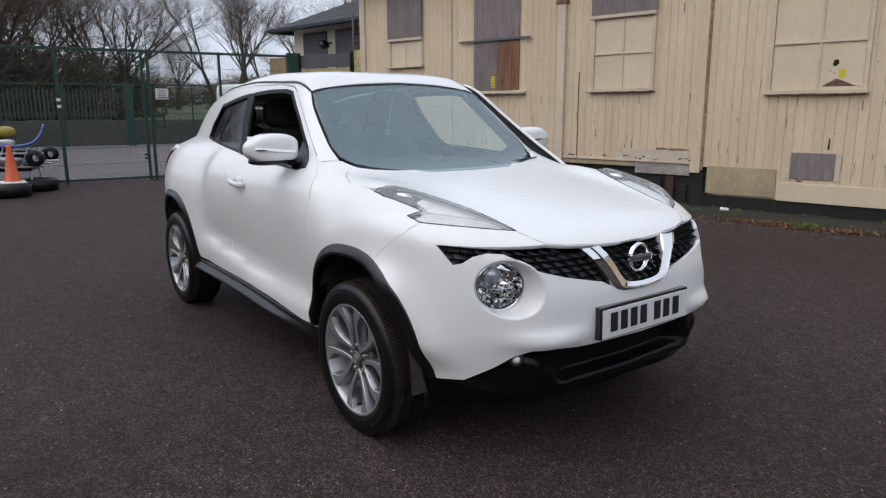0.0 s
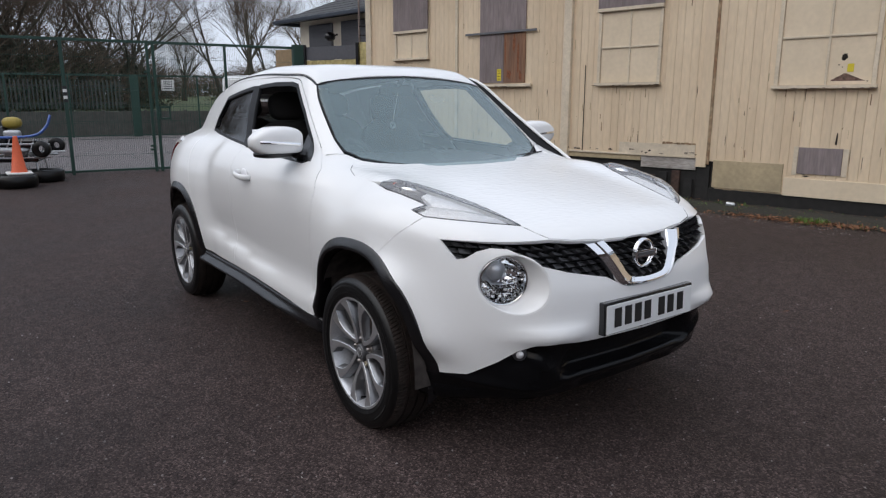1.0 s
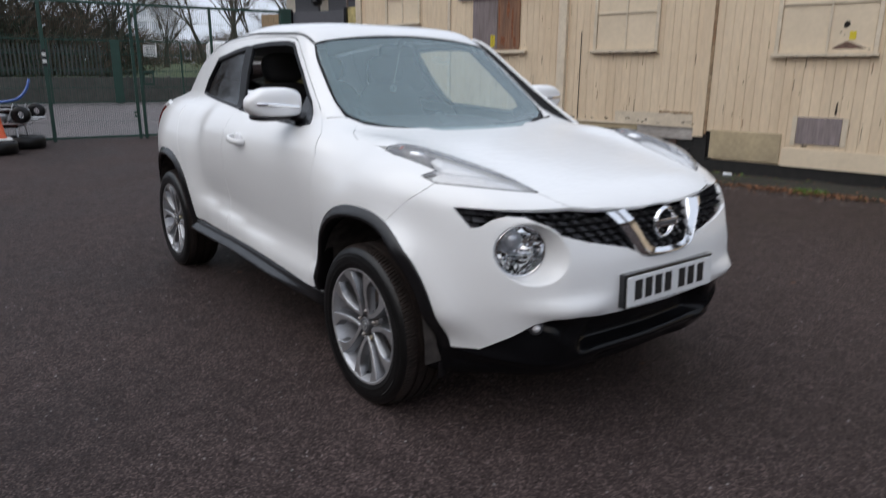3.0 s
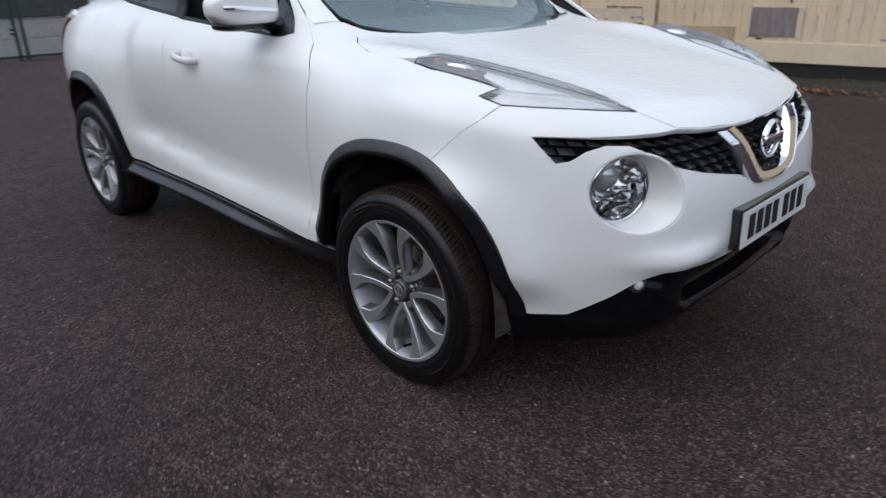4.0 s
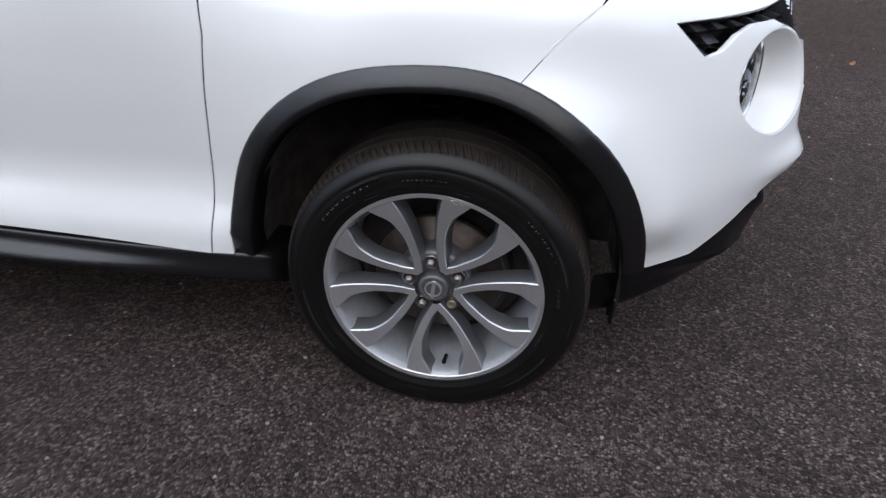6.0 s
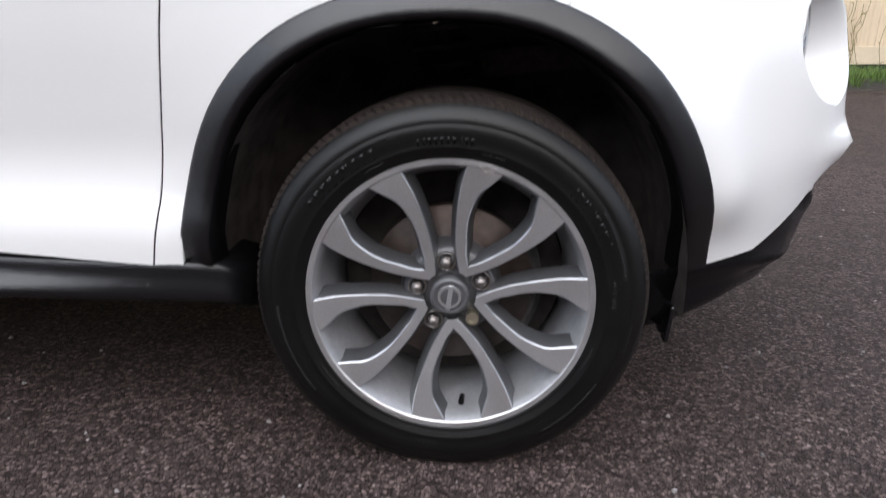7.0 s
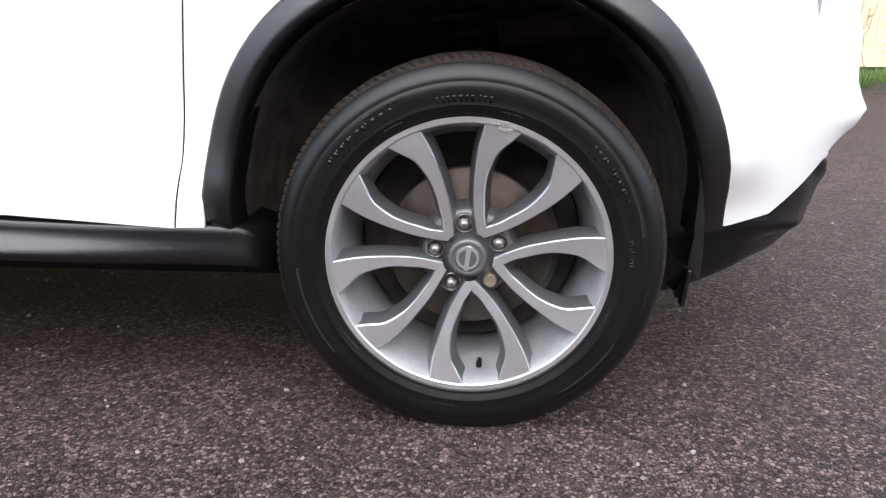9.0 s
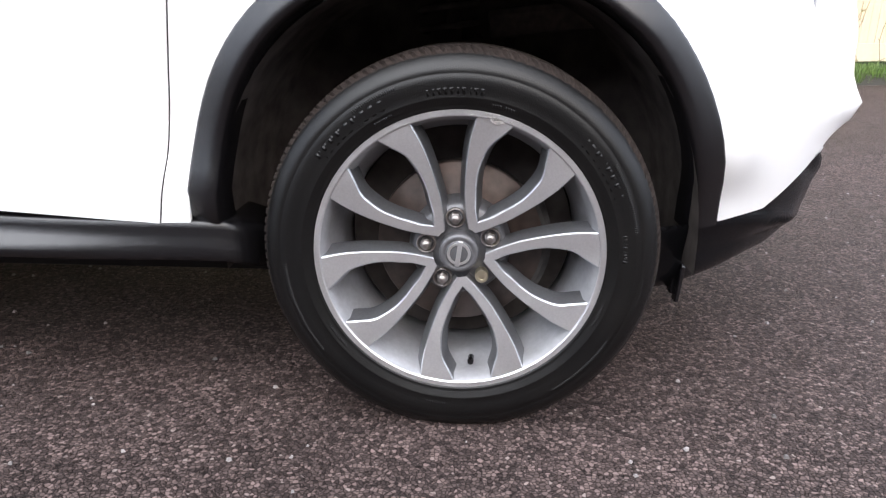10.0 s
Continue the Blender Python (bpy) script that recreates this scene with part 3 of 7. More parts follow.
scatter_leaves(26, lambda r: (r.uniform(-4, 4.5), r.uniform(-4.5, 5)), (.02, .035), LEAF, "fallen_leaf", "single dead leaves on the tarmac", .006, 8, .25)
STONE = island_vary(material("pale_grit", (0.19, 0.175, 0.17), rough=.8, grain=.2, grain_scale=90), .5)
r = random.Random(12)
bm_v, bm_f = [], []
for k in range(2600):
    if k < 900:
        m = HUT @ Matrix.Translation((r.uniform(-1, 8), -1.15 - abs(r.gauss(0, .22)), 0))
    else:
        m = Matrix.Translation((r.uniform(-3.5, 3.2), r.uniform(-3.2, 4.2), 0))
    q = r.uniform(.0015, .0045) * (1.5 if k < 900 else 1)
    m = m @ Euler((0, 0, r.uniform(0, 6))).to_matrix().to_4x4()
    n0 = len(bm_v)
    bm_v += [tuple(m @ Vector((x * q * r.uniform(.7, 1.3), y * q * r.uniform(.7, 1.3), z))) for x, y, z in ((-1, -1, 0), (1, -1, 0), (1, 1, 0), (-1, 1, 0), (-.6, -.6, q), (.6, -.5, q * 1.1), (.5, .6, q), (-.6, .5, q * .9))]
    bm_f += [tuple(n0 + i for i in f) for f in ((4, 5, 6, 7), (0, 1, 5, 4), (1, 2, 6, 5), (2, 3, 7, 6), (3, 0, 4, 7))]
me = bpy.data.meshes.new("loose_grit")
me.from_pydata(bm_v, [], bm_f)
me.materials.append(STONE)
tagged(new("loose_grit", me), "loose pale grit on the tarmac", "grit", kind="stuff")

GRASS = island_vary(material("grass_blade", (0.10, 0.17, 0.03), rough=.6, grain=.1), .5)
r = random.Random(21)
gv, gf = [], []


def tuft(s, y, n, tall, spread):
    for _ in range(n):
        a, d = r.uniform(0, 6.3), abs(r.gauss(0, spread))
        bx, by = s + d * math.cos(a), y + d * math.sin(a)
        h, lean, w = tall * r.uniform(.5, 1.2), r.uniform(.1, .6), r.uniform(.0025, .005)
        dx, dy = math.cos(a) * lean * h, math.sin(a) * lean * h
        px, py = -math.sin(a) * w, math.cos(a) * w
        n0 = len(gv)
        gv.extend([(bx - px, by - py, .0), (bx + px, by + py, .0), (bx + dx * .4 + px * .8, by + dy * .4 + py * .8, h * .6), (bx + dx * .4 - px * .8, by + dy * .4 - py * .8, h * .6), (bx + dx, by + dy, h)])
        gf.extend([(n0, n0 + 1, n0 + 2, n0 + 3), (n0 + 3, n0 + 2, n0 + 4)])


for k in range(90):
    tuft(r.uniform(6.2, 11), r.uniform(-1.55, -.45), 60, .20, .10)
for k in range(14):
    tuft(r.gauss(2.05, .12), r.gauss(-1.0, .06), 14, .07, .04)
for k in range(40):
    tuft(r.uniform(-1.2, 1.2), r.uniform(-.75, -.1), 16, .05, .07)
for k in range(60):
    tuft(r.uniform(1, 6), r.uniform(-1.2, -.1), 6, .045, .06)
me = bpy.data.meshes.new("grass")
me.from_pydata(gv, [], gf)
me.materials.append(GRASS)
grass = tagged(new("grass", me), "green grass tufts on the verge", "grass", kind="stuff")
grass.matrix_world = HUT
# dry weed stems climbing the wall
STEM = material("dry_stem", (.20, .17, .06), rough=.8, grain=.3)
bm = bmesh.new()
for k in range(16):
    s0 = r.uniform(8.0, 9.8)
    p = Vector((s0, -.06, .1))
    for q in range(7):
        nx = p + Vector((r.uniform(-.07, .07), r.uniform(-.015, .005), r.uniform(.07, .16)))
        tube(bm, p, nx, .004, .003, 5)
        if r.random() < .7:
            tube(bm, nx, nx + Vector((r.uniform(-.09, .09), -.03, r.uniform(0, .06))), .006, .001, 4)
        p = nx
weed = tagged(part("climbing_weed", bm, STEM), "dry weed stems against the hut wall", "weed", kind="stuff")
weed.matrix_world = HUT
can = empty("drinks_can", "crumpled pale drinks can by the hut", "can")
bm = lathe(bmesh.new(), [(0, -.055), (.026, -.055), (.031, -.045), (.031, .03), (.028, .045), (.025, .052), (0, .05)], 18, "x")
part("body", bm, material("can_metal", (.6, .63, .66), rough=.35, metal=.6, grain=.2, grain_scale=40), can, smooth=True)
can.matrix_world = pose(-2.50, 6.05, .045, 0, 5, 35)


# ---- the car's skin: one smooth form from which all panels are cut; +x is ahead, origin under the front axle ----
def table(xs, ys):
    """A smooth, monotone curve through points."""
    xs, ys = np.array(xs, float), np.array(ys, float)
    d = np.diff(ys) / np.diff(xs)
    m = np.r_[d[0], np.where(d[:-1] * d[1:] > 0, 2 * d[:-1] * d[1:] / (d[:-1] + d[1:] + 1e-12), 0), d[-1]]

    def at(x):
        x = np.clip(x, xs[0], xs[-1])
        i = np.clip(np.searchsorted(xs, x) - 1, 0, len(xs) - 2)
        w = xs[i + 1] - xs[i]
        t = (x - xs[i]) / w
        return ys[i] * (1 + 2 * t) * (1 - t) ** 2 + m[i] * w * t * (1 - t) ** 2 + ys[i + 1] * t * t * (3 - 2 * t) + m[i + 1] * w * t * t * (t - 1)

    return at


def smax(a, b, k):
    h = np.maximum(k - np.abs(a - b), 0) / k
    return np.maximum(a, b) + h * h * k / 4


NOSE = table([0, .267, .47, .56, .62, .675, .72, .763, .80, .85, .875, .9], [.816, .804, .770, .715, .662, .60, .53, .45, .345, .17, 0, -.3])
NOSE_Z = table([.2, .3, .36, .45, .55, .65, .75, .86, .92, 1.0, 1.1], [-.12, -.06, -.035, -.015, 0, -.005, -.025, -.065, -.13, -.29, -.5])
WIDE = table([-3.3, -3.1, -2.9, -2.53, -2.15, -1.90, -1.0, -.5, -.2, 0, .2, .4, .6], [.60, .74, .82, .868, .862, .838, .836, .842, .862, .878, .878, .872, .86])
DOOR_Z = table([.2, .34, .42, .455, .50, .55, .64, .75, .88, .98, 1.05, 1.12, 1.2], [-.03, -.002, .002, -.004, -.022, -.025, -.013, .003, .012, 0, -.035, -.085, -.15])
WING_Z = table([.2, .34, .5, .65, .8, .9, .97, 1.03, 1.1], [-.03, -.025, -.008, 0, -.005, -.032, -.08, -.14, -.22])
HAUNCH_Z = table([.2, .34, .5, .65, .8, .9, 1.0, 1.1, 1.2], [-.05, -.03, -.005, 0, 0, -.012, -.045, -.11, -.18])
DECK = table([-3.3, -2.8, -2.0, -1.2, -.6, -.4, -.2, 0, .2, .4, .6, .78, .85], [1.12, 1.14, 1.14, 1.13, 1.11, 1.08, 1.048, 1.018, .988, .955, .915, .862, .83])
ROOF = table([-3.0, -2.8, -2.4, -2.0, -1.6, -1.2, -.95, -.7], [1.36, 1.42, 1.505, 1.558, 1.582, 1.572, 1.535, 1.46])
CABIN = table([-3.0, -2.6, -2.2, -1.6, -1.0, -.6, -.3], [-.16, -.09, -.04, -.005, 0, -.02, -.06])
TAIL_Z = table([.2, .3, .5, .8, 1.0, 1.15], [.12, .06, 0, 0, .05, .12])


def skin(x, y, z):
    """Below zero inside the body."""
    h = np.abs(y)
    wing, haunch = step01(x, -.6, -.12), 1 - step01(x, -2.12, -1.78)
    side = h - (WIDE(x) + wing * WING_Z(z) + haunch * HAUNCH_Z(z) + (1 - wing - haunch) * DOOR_Z(z - (.085 * step01(-x, .75, 2.0) - .015) * (1 - step01(z, .50, .80))))
    lean = (NOSE(h + .01) - NOSE(h - .01)) / .02
    chin = .028 * np.exp(-((z - .53) / .035) ** 2) * step01(h, .25, .45) * (1 - step01(h, .5, .66))
    nose = (x - NOSE(h) - NOSE_Z(z) - chin) / np.sqrt(1 + lean * lean)
    top = z - DECK(x) + .014 * (h / .75) ** 3 - .026 * np.exp(-((h - .66) / .13) ** 2) * step01(x, -.34, -.08) - .005 * (1 - step01(h, .2, .6)) * step01(x, -.4, .0)
    tail = -3.29 + .25 * (h / .85) ** 4 + TAIL_Z(z) - x
    flare = .034 * np.exp(-((np.hypot(x, z - .312) - .46) / .09) ** 2) * step01(z, .37, .50) * step01(x, -.02, .24) * (1 - step01(z, .70, .86))
    body = smax(smax(smax(side, nose, .07) - flare, top, .09), tail, .1)
    screen = .6 * (x + .36 + (z - 1.08) / .76 + .10 * (h / .62) ** 2)
    roof = z - ROOF(x) + .022 * (h / .5) ** 4
    flank = (h - (.735 - .42 * (z - 1.08) + CABIN(x))) * .92
    hatch = .8 * (-3.22 + (z - 1.0) * .75 + .12 * (h / .6) ** 2 - x)
    cabin = smax(smax(smax(smax(screen, roof, .04), flank, .07), hatch, .08), .98 - z, .05)
    return -smax(-body, -cabin, .05)


def skin_normal(p):
    e, (x, y, z) = 1e-4, np.asarray(p, float).T
    g = np.stack([skin(x + e, y, z) - skin(x - e, y, z), skin(x, y + e, z) - skin(x, y - e, z), skin(x, y, z + e) - skin(x, y, z - e)], -1)
    return g / np.linalg.norm(g, axis=-1, keepdims=True)


def first_hit(eye, way, near, far, steps=64):
    """The first place along rays at which they meet the skin."""
    eye, way = np.atleast_2d(eye).astype(float), np.atleast_2d(way).astype(float)
    eye, way = np.broadcast_arrays(eye, way)
    ts = np.linspace(near, far, steps)
    vals = np.stack([skin(*(eye + t * way).T) for t in ts], 1)
    inside = vals <= 0
    i = np.clip(np.where(inside.any(1), inside.argmax(1), vals.argmin(1)), 1, steps - 1)
    lo, hi = ts[i - 1], ts[i]
    for _ in range(22):
        mid = (lo + hi) / 2
        hit = skin(*(eye + mid[:, None] * way).T) <= 0
        lo, hi = np.where(hit, lo, mid), np.where(hit, mid, hi)
    return eye + hi[:, None] * way


AX_Z, AX_X = .62, -.10


def on_skin(kind, uv):
    """Places on the skin for pairs: side (x, z), top (x, y), nose (y, z), roll (x, turn), front (turn, z); the right side has y below zero."""
    u, v = np.atleast_2d(uv).astype(float).T
    o = np.zeros_like(u)
    if kind == "side":
        return first_hit(np.stack([u, o - 1.1, v], -1), (0, 1, 0), 0, 1.1)
    if kind == "top":
        return first_hit(np.stack([u, v, o + 1.7], -1), (0, 0, -1), 0, 1.0)
    if kind == "nose":
        return first_hit(np.stack([o + 1.0, u, v], -1), (-1, 0, 0), 0, 2.6)
    if kind == "tail":
        return first_hit(np.stack([o - 3.6, u, v], -1), (1, 0, 0), 0, 1.6)
    if kind == "roll":
        a = v / .8
        d = np.stack([o, -np.cos(a), np.sin(a)], -1)
        return first_hit(np.stack([u, o, o + AX_Z], -1) + 1.2 * d, -d, 0, 1.2)
    a = u / .8
    d = np.stack([np.cos(a), -np.sin(a), o], -1)
    return first_hit(np.stack([o + AX_X, o, v], -1) + 1.3 * d, -d, 0, 1.3)


def flat(kind, p):
    """The pair of a place, the inverse of on_skin."""
    x, y, z = np.atleast_2d(p).T
    if kind == "side":
        return np.stack([x, z], -1)
    if kind == "top":
        return np.stack([x, y], -1)
    if kind in ("nose", "tail"):
        return np.stack([y, z], -1)
    if kind == "roll":
        return np.stack([x, .8 * np.arctan2(z - AX_Z, -y)], -1)
    return np.stack([.8 * np.arctan2(-y, x - AX_X), z], -1)


from mathutils.geometry import delaunay_2d_cdt


def inside(poly, pts):
    """Which points lie in a polygon."""
    poly, (px, py) = np.asarray(poly), np.asarray(pts).T
    hit = np.zeros(len(px), bool)
    for (x0, y0), (x1, y1) in zip(poly, np.roll(poly, -1, 0)):
        if y0 != y1:
            hit ^= ((y0 > py) != (y1 > py)) & (px < (x1 - x0) * (py - y0) / (y1 - y0) + x0)
    return hit


def refine(poly, step):
    out = []
    poly = np.asarray(poly, float)
    for a, b in zip(poly, np.roll(poly, -1, 0)):
        k = max(1, int(np.ceil(np.linalg.norm(b - a) / step)))
        out += [a + (b - a) * i / k for i in range(k)]
    return np.array(out)


def shrink(poly, d):
    """Moves a closed outline inwards by d."""
    poly = np.asarray(poly, float)
    area = np.sum(poly[:, 0] * np.roll(poly[:, 1], -1) - np.roll(poly[:, 0], -1) * poly[:, 1])
    t = np.roll(poly, -1, 0) - np.roll(poly, 1, 0)
    t /= np.linalg.norm(t, axis=1, keepdims=True) + 1e-9
    n = np.stack([-t[:, 1], t[:, 0]], -1) * (1 if area > 0 else -1)
    return poly + d * n


def fill(poly, holes, step):
    """Triangles of a flat outline with holes and a fine net inside."""
    loops = [poly, *holes]
    pts, edges = [], []
    for loop in loops:
        n0 = len(pts)
        pts += [tuple(p) for p in loop]
        edges += [(n0 + i, n0 + (i + 1) % len(loop)) for i in range(len(loop))]
    lo, hi = np.min(poly, 0), np.max(poly, 0)
    gx, gy = np.meshgrid(np.arange(lo[0], hi[0], step), np.arange(lo[1], hi[1], step * .87))
    gx[1::2] += step / 2
    net = np.stack([gx.ravel(), gy.ravel()], -1)
    ok = inside(poly, net)
    for hole in holes:
        ok &= ~inside(hole, net)
    net = net[ok]
    rim = np.array(pts)
    if len(net):
        near = np.array([np.min(np.sum((rim - p) ** 2, 1)) for p in net])
        net = net[near > (step * .45) ** 2]
    allp = [Vector(p) for p in pts] + [Vector(p) for p in net]
    v, _, f, *_ = delaunay_2d_cdt(allp, edges, [], 0, 1e-6)
    v = np.array([tuple(p) for p in v])
    f = np.array([t for t in f if len(t) == 3])
    c = v[f].mean(1)
    ok = inside(poly, c)
    for hole in holes:
        ok &= ~inside(hole, c)
    return v, f[ok]


def spot(kind, a, b):
    """A place on the right-hand skin from a short mark: s (x, z), t (x, half-width), f (half-width, z)."""
    return on_skin({"s": "side", "t": "top", "f": "nose"}[kind], [(a, b) if kind == "s" else (a, -b) if kind == "t" else (-a, b)])[0]


def spots(marks):
    """Many marks at once."""
    out = np.zeros((len(marks), 3))
    for kind in "stf":
        at = [i for i, m in enumerate(marks) if m[0] == kind]
        if at:
            pairs = [(m[1], m[2]) if kind == "s" else (m[1], -m[2]) if kind == "t" else (-m[1], m[2]) for m in (marks[i] for i in at)]
            out[at] = on_skin({"s": "side", "t": "top", "f": "nose"}[kind], pairs)
    return out


def outline(kind, marks, step):
    return refine(flat(kind, spots(marks)), step)


def shell_mesh(name, kind, poly, holes=(), step=.03, off=0.0, lip=.018, gap=.002, bulge=None, flip=False):
    """A panel cut from the skin, with its edges turned in."""
    poly = shrink(poly, gap)
    holes = [shrink(h, -gap) for h in holes]
    v2, tris = fill(poly, holes, step)
    p = on_skin(kind, v2)
    n = skin_normal(p)
    p = p + n * off
    if bulge is not None:
        p = p + n * bulge(p)[:, None]
    count = collections.Counter()
    for t in tris:
        for a, b in ((t[0], t[1]), (t[1], t[2]), (t[2], t[0])):
            count[(min(a, b), max(a, b))] += 1
    faces = [tuple(t) for t in tris]
    want = np.cross(p[tris[:, 1]] - p[tris[:, 0]], p[tris[:, 2]] - p[tris[:, 0]])
    back = (want * n[tris[:, 0]]).sum(1) < 0
    faces = [tuple(reversed(t)) if b else t for t, b in zip(faces, back)]
    verts, normals = list(p), list(n)
    if bulge is not None:
        acc = np.zeros_like(p)
        for t in faces:
            c = np.cross(p[t[1]] - p[t[0]], p[t[2]] - p[t[0]])
            for i in t:
                acc[i] += c
        normals = list(acc / (np.linalg.norm(acc, axis=1, keepdims=True) + 1e-12))
    if lip:
        outer, inner = {}, {}
        for t in list(faces):
            for a, b in ((t[0], t[1]), (t[1], t[2]), (t[2], t[0])):
                if count[(min(a, b), max(a, b))] == 1:
                    d = p[b] - p[a]
                    side = np.cross(d, normals[a])
                    side = side / (np.linalg.norm(side) + 1e-12)
                    for i in (a, b):
                        if i not in outer:
                            outer[i] = len(verts)
                            verts.append(p[i] - .0008 * normals[i])
                            normals.append((side + .6 * normals[i]) / np.linalg.norm(side + .6 * normals[i]))
                            inner[i] = len(verts)
                            verts.append(p[i] - lip * n[i])
                            normals.append(side)
                    faces.append((b, a, outer[a], outer[b]))
                    faces.append((outer[b], outer[a], inner[a], inner[b]))
    verts, normals = np.array(verts), np.array(normals)
    if flip:
        verts, normals = verts * (1, -1, 1), normals * (1, -1, 1)
        faces = [tuple(reversed(f)) for f in faces]
    me = bpy.data.meshes.new(name)
    me.from_pydata(verts.tolist(), [], [tuple(int(i) for i in f) for f in faces])
    me.polygons.foreach_set("use_smooth", [True] * len(me.polygons))
    me.normals_split_custom_set_from_vertices([tuple(v) for v in normals])
    return me


def panel(name, mat, parent, *args, sides=(False, True), label="", **kw):
    """Panels on the right and, mirrored, on the left."""
    made = []
    for flip in sides:
        me = shell_mesh(name, *args, flip=flip, **kw)
        me.materials.append(mat)
        ob = new(name, me)
        ob.parent = parent
        if label:
            ob["label"] = label
        made.append(ob)
    return made


def arch(cx, a0, a1, grow=0.0, n=28):
    """The wheel arch's edge from angle a0 to a1, in (x, z)."""
    out = []
    for i in range(n + 1):
        a = radians(a0 + (a1 - a0) * i / max(n, 1))
        c, s = math.cos(a), math.sin(a)
        p, wide = (2 / 2.36, .455) if c < 0 else (2 / 2.18, .444)
        out.append((cx + math.copysign(abs(c) ** p, c) * (wide + grow), .312 + math.copysign(abs(s) ** p, s) * (.496 + grow)))
    return out


# ---- the white car ----
car = empty("car", "white compact crossover car parked on tarmac, driver's window open", "car")
FRONT_SEAM = [("s", -.507, .358), ("s", -.490, .45), ("s", -.467, .60), ("s", -.443, .75), ("s", -.425, .85), ("s", -.425, .97), ("s", -.48, 1.06)]
PILLAR_SEAM = [("s", -.612, 1.135), ("s", -.756, 1.243), ("s", -.92, 1.367), ("s", -1.05, 1.457), ("s", -1.10, 1.480)]
TOP_SEAM = [("s", -1.285, 1.496), ("s", -1.72, 1.496)]
SCREEN_SIDE = [("t", -.50, .622), ("t", -.596, .624), ("t", -.716, .606), ("t", -.861, .577), ("t", -.935, .55)]
LAMP_LOW = [("t", -.03, .712), ("t", .047, .719), ("t", .173, .707), ("t", .284, .693), ("t", .256, .742), ("t", .328, .731)]
WING_SEAM = [("s", .30, .905), ("s", .245, .862), ("s", .205, .822)]
LAMP_IN = [("t", .588, .478), ("t", .513, .487), ("t", .39, .515), ("t", .25, .552), ("t", .10, .598), ("t", .0, .640), ("t", -.045, .690)]
LAMP_FRONT = [("t", .328, .731), ("t", .402, .689), ("t", .486, .622), ("t", .55, .541), ("t", .588, .478)]
BONNET_SIDE = [("t", -.10, .704), ("t", -.267, .700), ("t", -.347, .676), ("t", -.40, .635), ("t", -.40, .56)]
HOOD_LIP = [("t", .588, .478), ("t", .64, .455), ("t", .682, .42), ("t", .712, .33), ("t", .733, .19), ("t", .741, .07)]

# bonnet: one half mirrored in its outline
half = HOOD_LIP[::-1] + LAMP_IN[1:] + BONNET_SIDE + [("t", -.335, .40), ("t", -.30, .2)]
right = flat("top", spots(half))
poly = refine(np.concatenate([[(.742, 0)], right, [(-.292, 0)], right[::-1] * (1, -1)]), .02)
panel("bonnet", WET_PAINT, car, "top", poly, sides=(False,), step=.035)

wing_top = [("s", -.545, 1.105), ("t", -.50, .622), ("t", -.44, .60)] + BONNET_SIDE[-2:-1] + BONNET_SIDE[-3::-1]
marks = [("s", -.463, .358)] + FRONT_SEAM + wing_top + LAMP_LOW + WING_SEAM
poly = np.concatenate([flat("roll", spots(marks)), flat("roll", on_skin("side", [p for p in arch(0, 70, 180) if p[1] > .36]))])
panel("front_wing", PAINT, car, "roll", refine(poly, .02), step=.035, gap=.0010, lip=.008)

FRONT_WINDOW = [("s", -1.465, 1.105), ("s", -1.60, 1.30), ("s", -1.655, 1.452), ("s", -1.413, 1.464), ("s", -1.173, 1.462), ("s", -1.09, 1.450), ("s", -.893, 1.312), ("s", -.718, 1.178), ("s", -.615, 1.085), ("s", -.66, 1.072), ("s", -1.0, 1.083)]
REAR_WINDOW = [("s", -1.525, 1.112), ("s", -1.82, 1.131), ("s", -2.2, 1.156), ("s", -2.345, 1.172), ("s", -2.35, 1.25), ("s", -2.26, 1.385), ("s", -1.98, 1.424), ("s", -1.72, 1.450), ("s", -1.665, 1.30)]
marks = FRONT_SEAM + PILLAR_SEAM + TOP_SEAM[:1] + [("s", -1.69, 1.498), ("s", -1.63, 1.30), ("s", -1.495, 1.105), ("s", -1.515, .9), ("s", -1.53, .6), ("s", -1.53, .398), ("s", -1.2, .392), ("s", -.8, .375)]
panel("front_door", PAINT, car, "roll", outline("roll", marks, .02), [outline("roll", FRONT_WINDOW, .02)], step=.04, gap=.0030, lip=.008)
ARCH_R = [p for p in arch(-2.53, 0, 45, n=14)]
marks = [("s", -1.53, .398), ("s", -1.53, .6), ("s", -1.515, .9), ("s", -1.495, 1.105), ("s", -1.63, 1.30), ("s", -1.69, 1.498), ("s", -2.0, 1.487), ("s", -2.416, 1.452), ("s", -2.44, 1.30), ("s", -2.42, 1.12), ("s", -2.32, .93)]
poly = np.concatenate([flat("roll", spots(marks)), flat("roll", on_skin("side", [p for p in ARCH_R[::-1] if p[1] > .40])), flat("roll", np.array([spot("s", -2.06, .40)]))])
panel("rear_door", PAINT, car, "roll", refine(poly, .02), [outline("roll", REAR_WINDOW, .02)], step=.04)
ARCH_Q = [p for p in arch(-2.53, 45, 180, n=30) if p[1] > .40]
marks = [("s", -2.32, .93), ("s", -2.42, 1.12), ("s", -2.44, 1.30), ("s", -2.416, 1.452), ("s", -2.62, 1.42), ("s", -2.80, 1.30), ("s", -2.95, 1.10), ("s", -3.08, 1.0), ("s", -3.12, .8), ("s", -3.1, .55), ("s", -3.02, .42)]
poly = np.concatenate([flat("side", spots(marks)), np.array(ARCH_Q[::-1])])
panel("rear_quarter_panel", PAINT, car, "side", refine(poly, .02), step=.04)

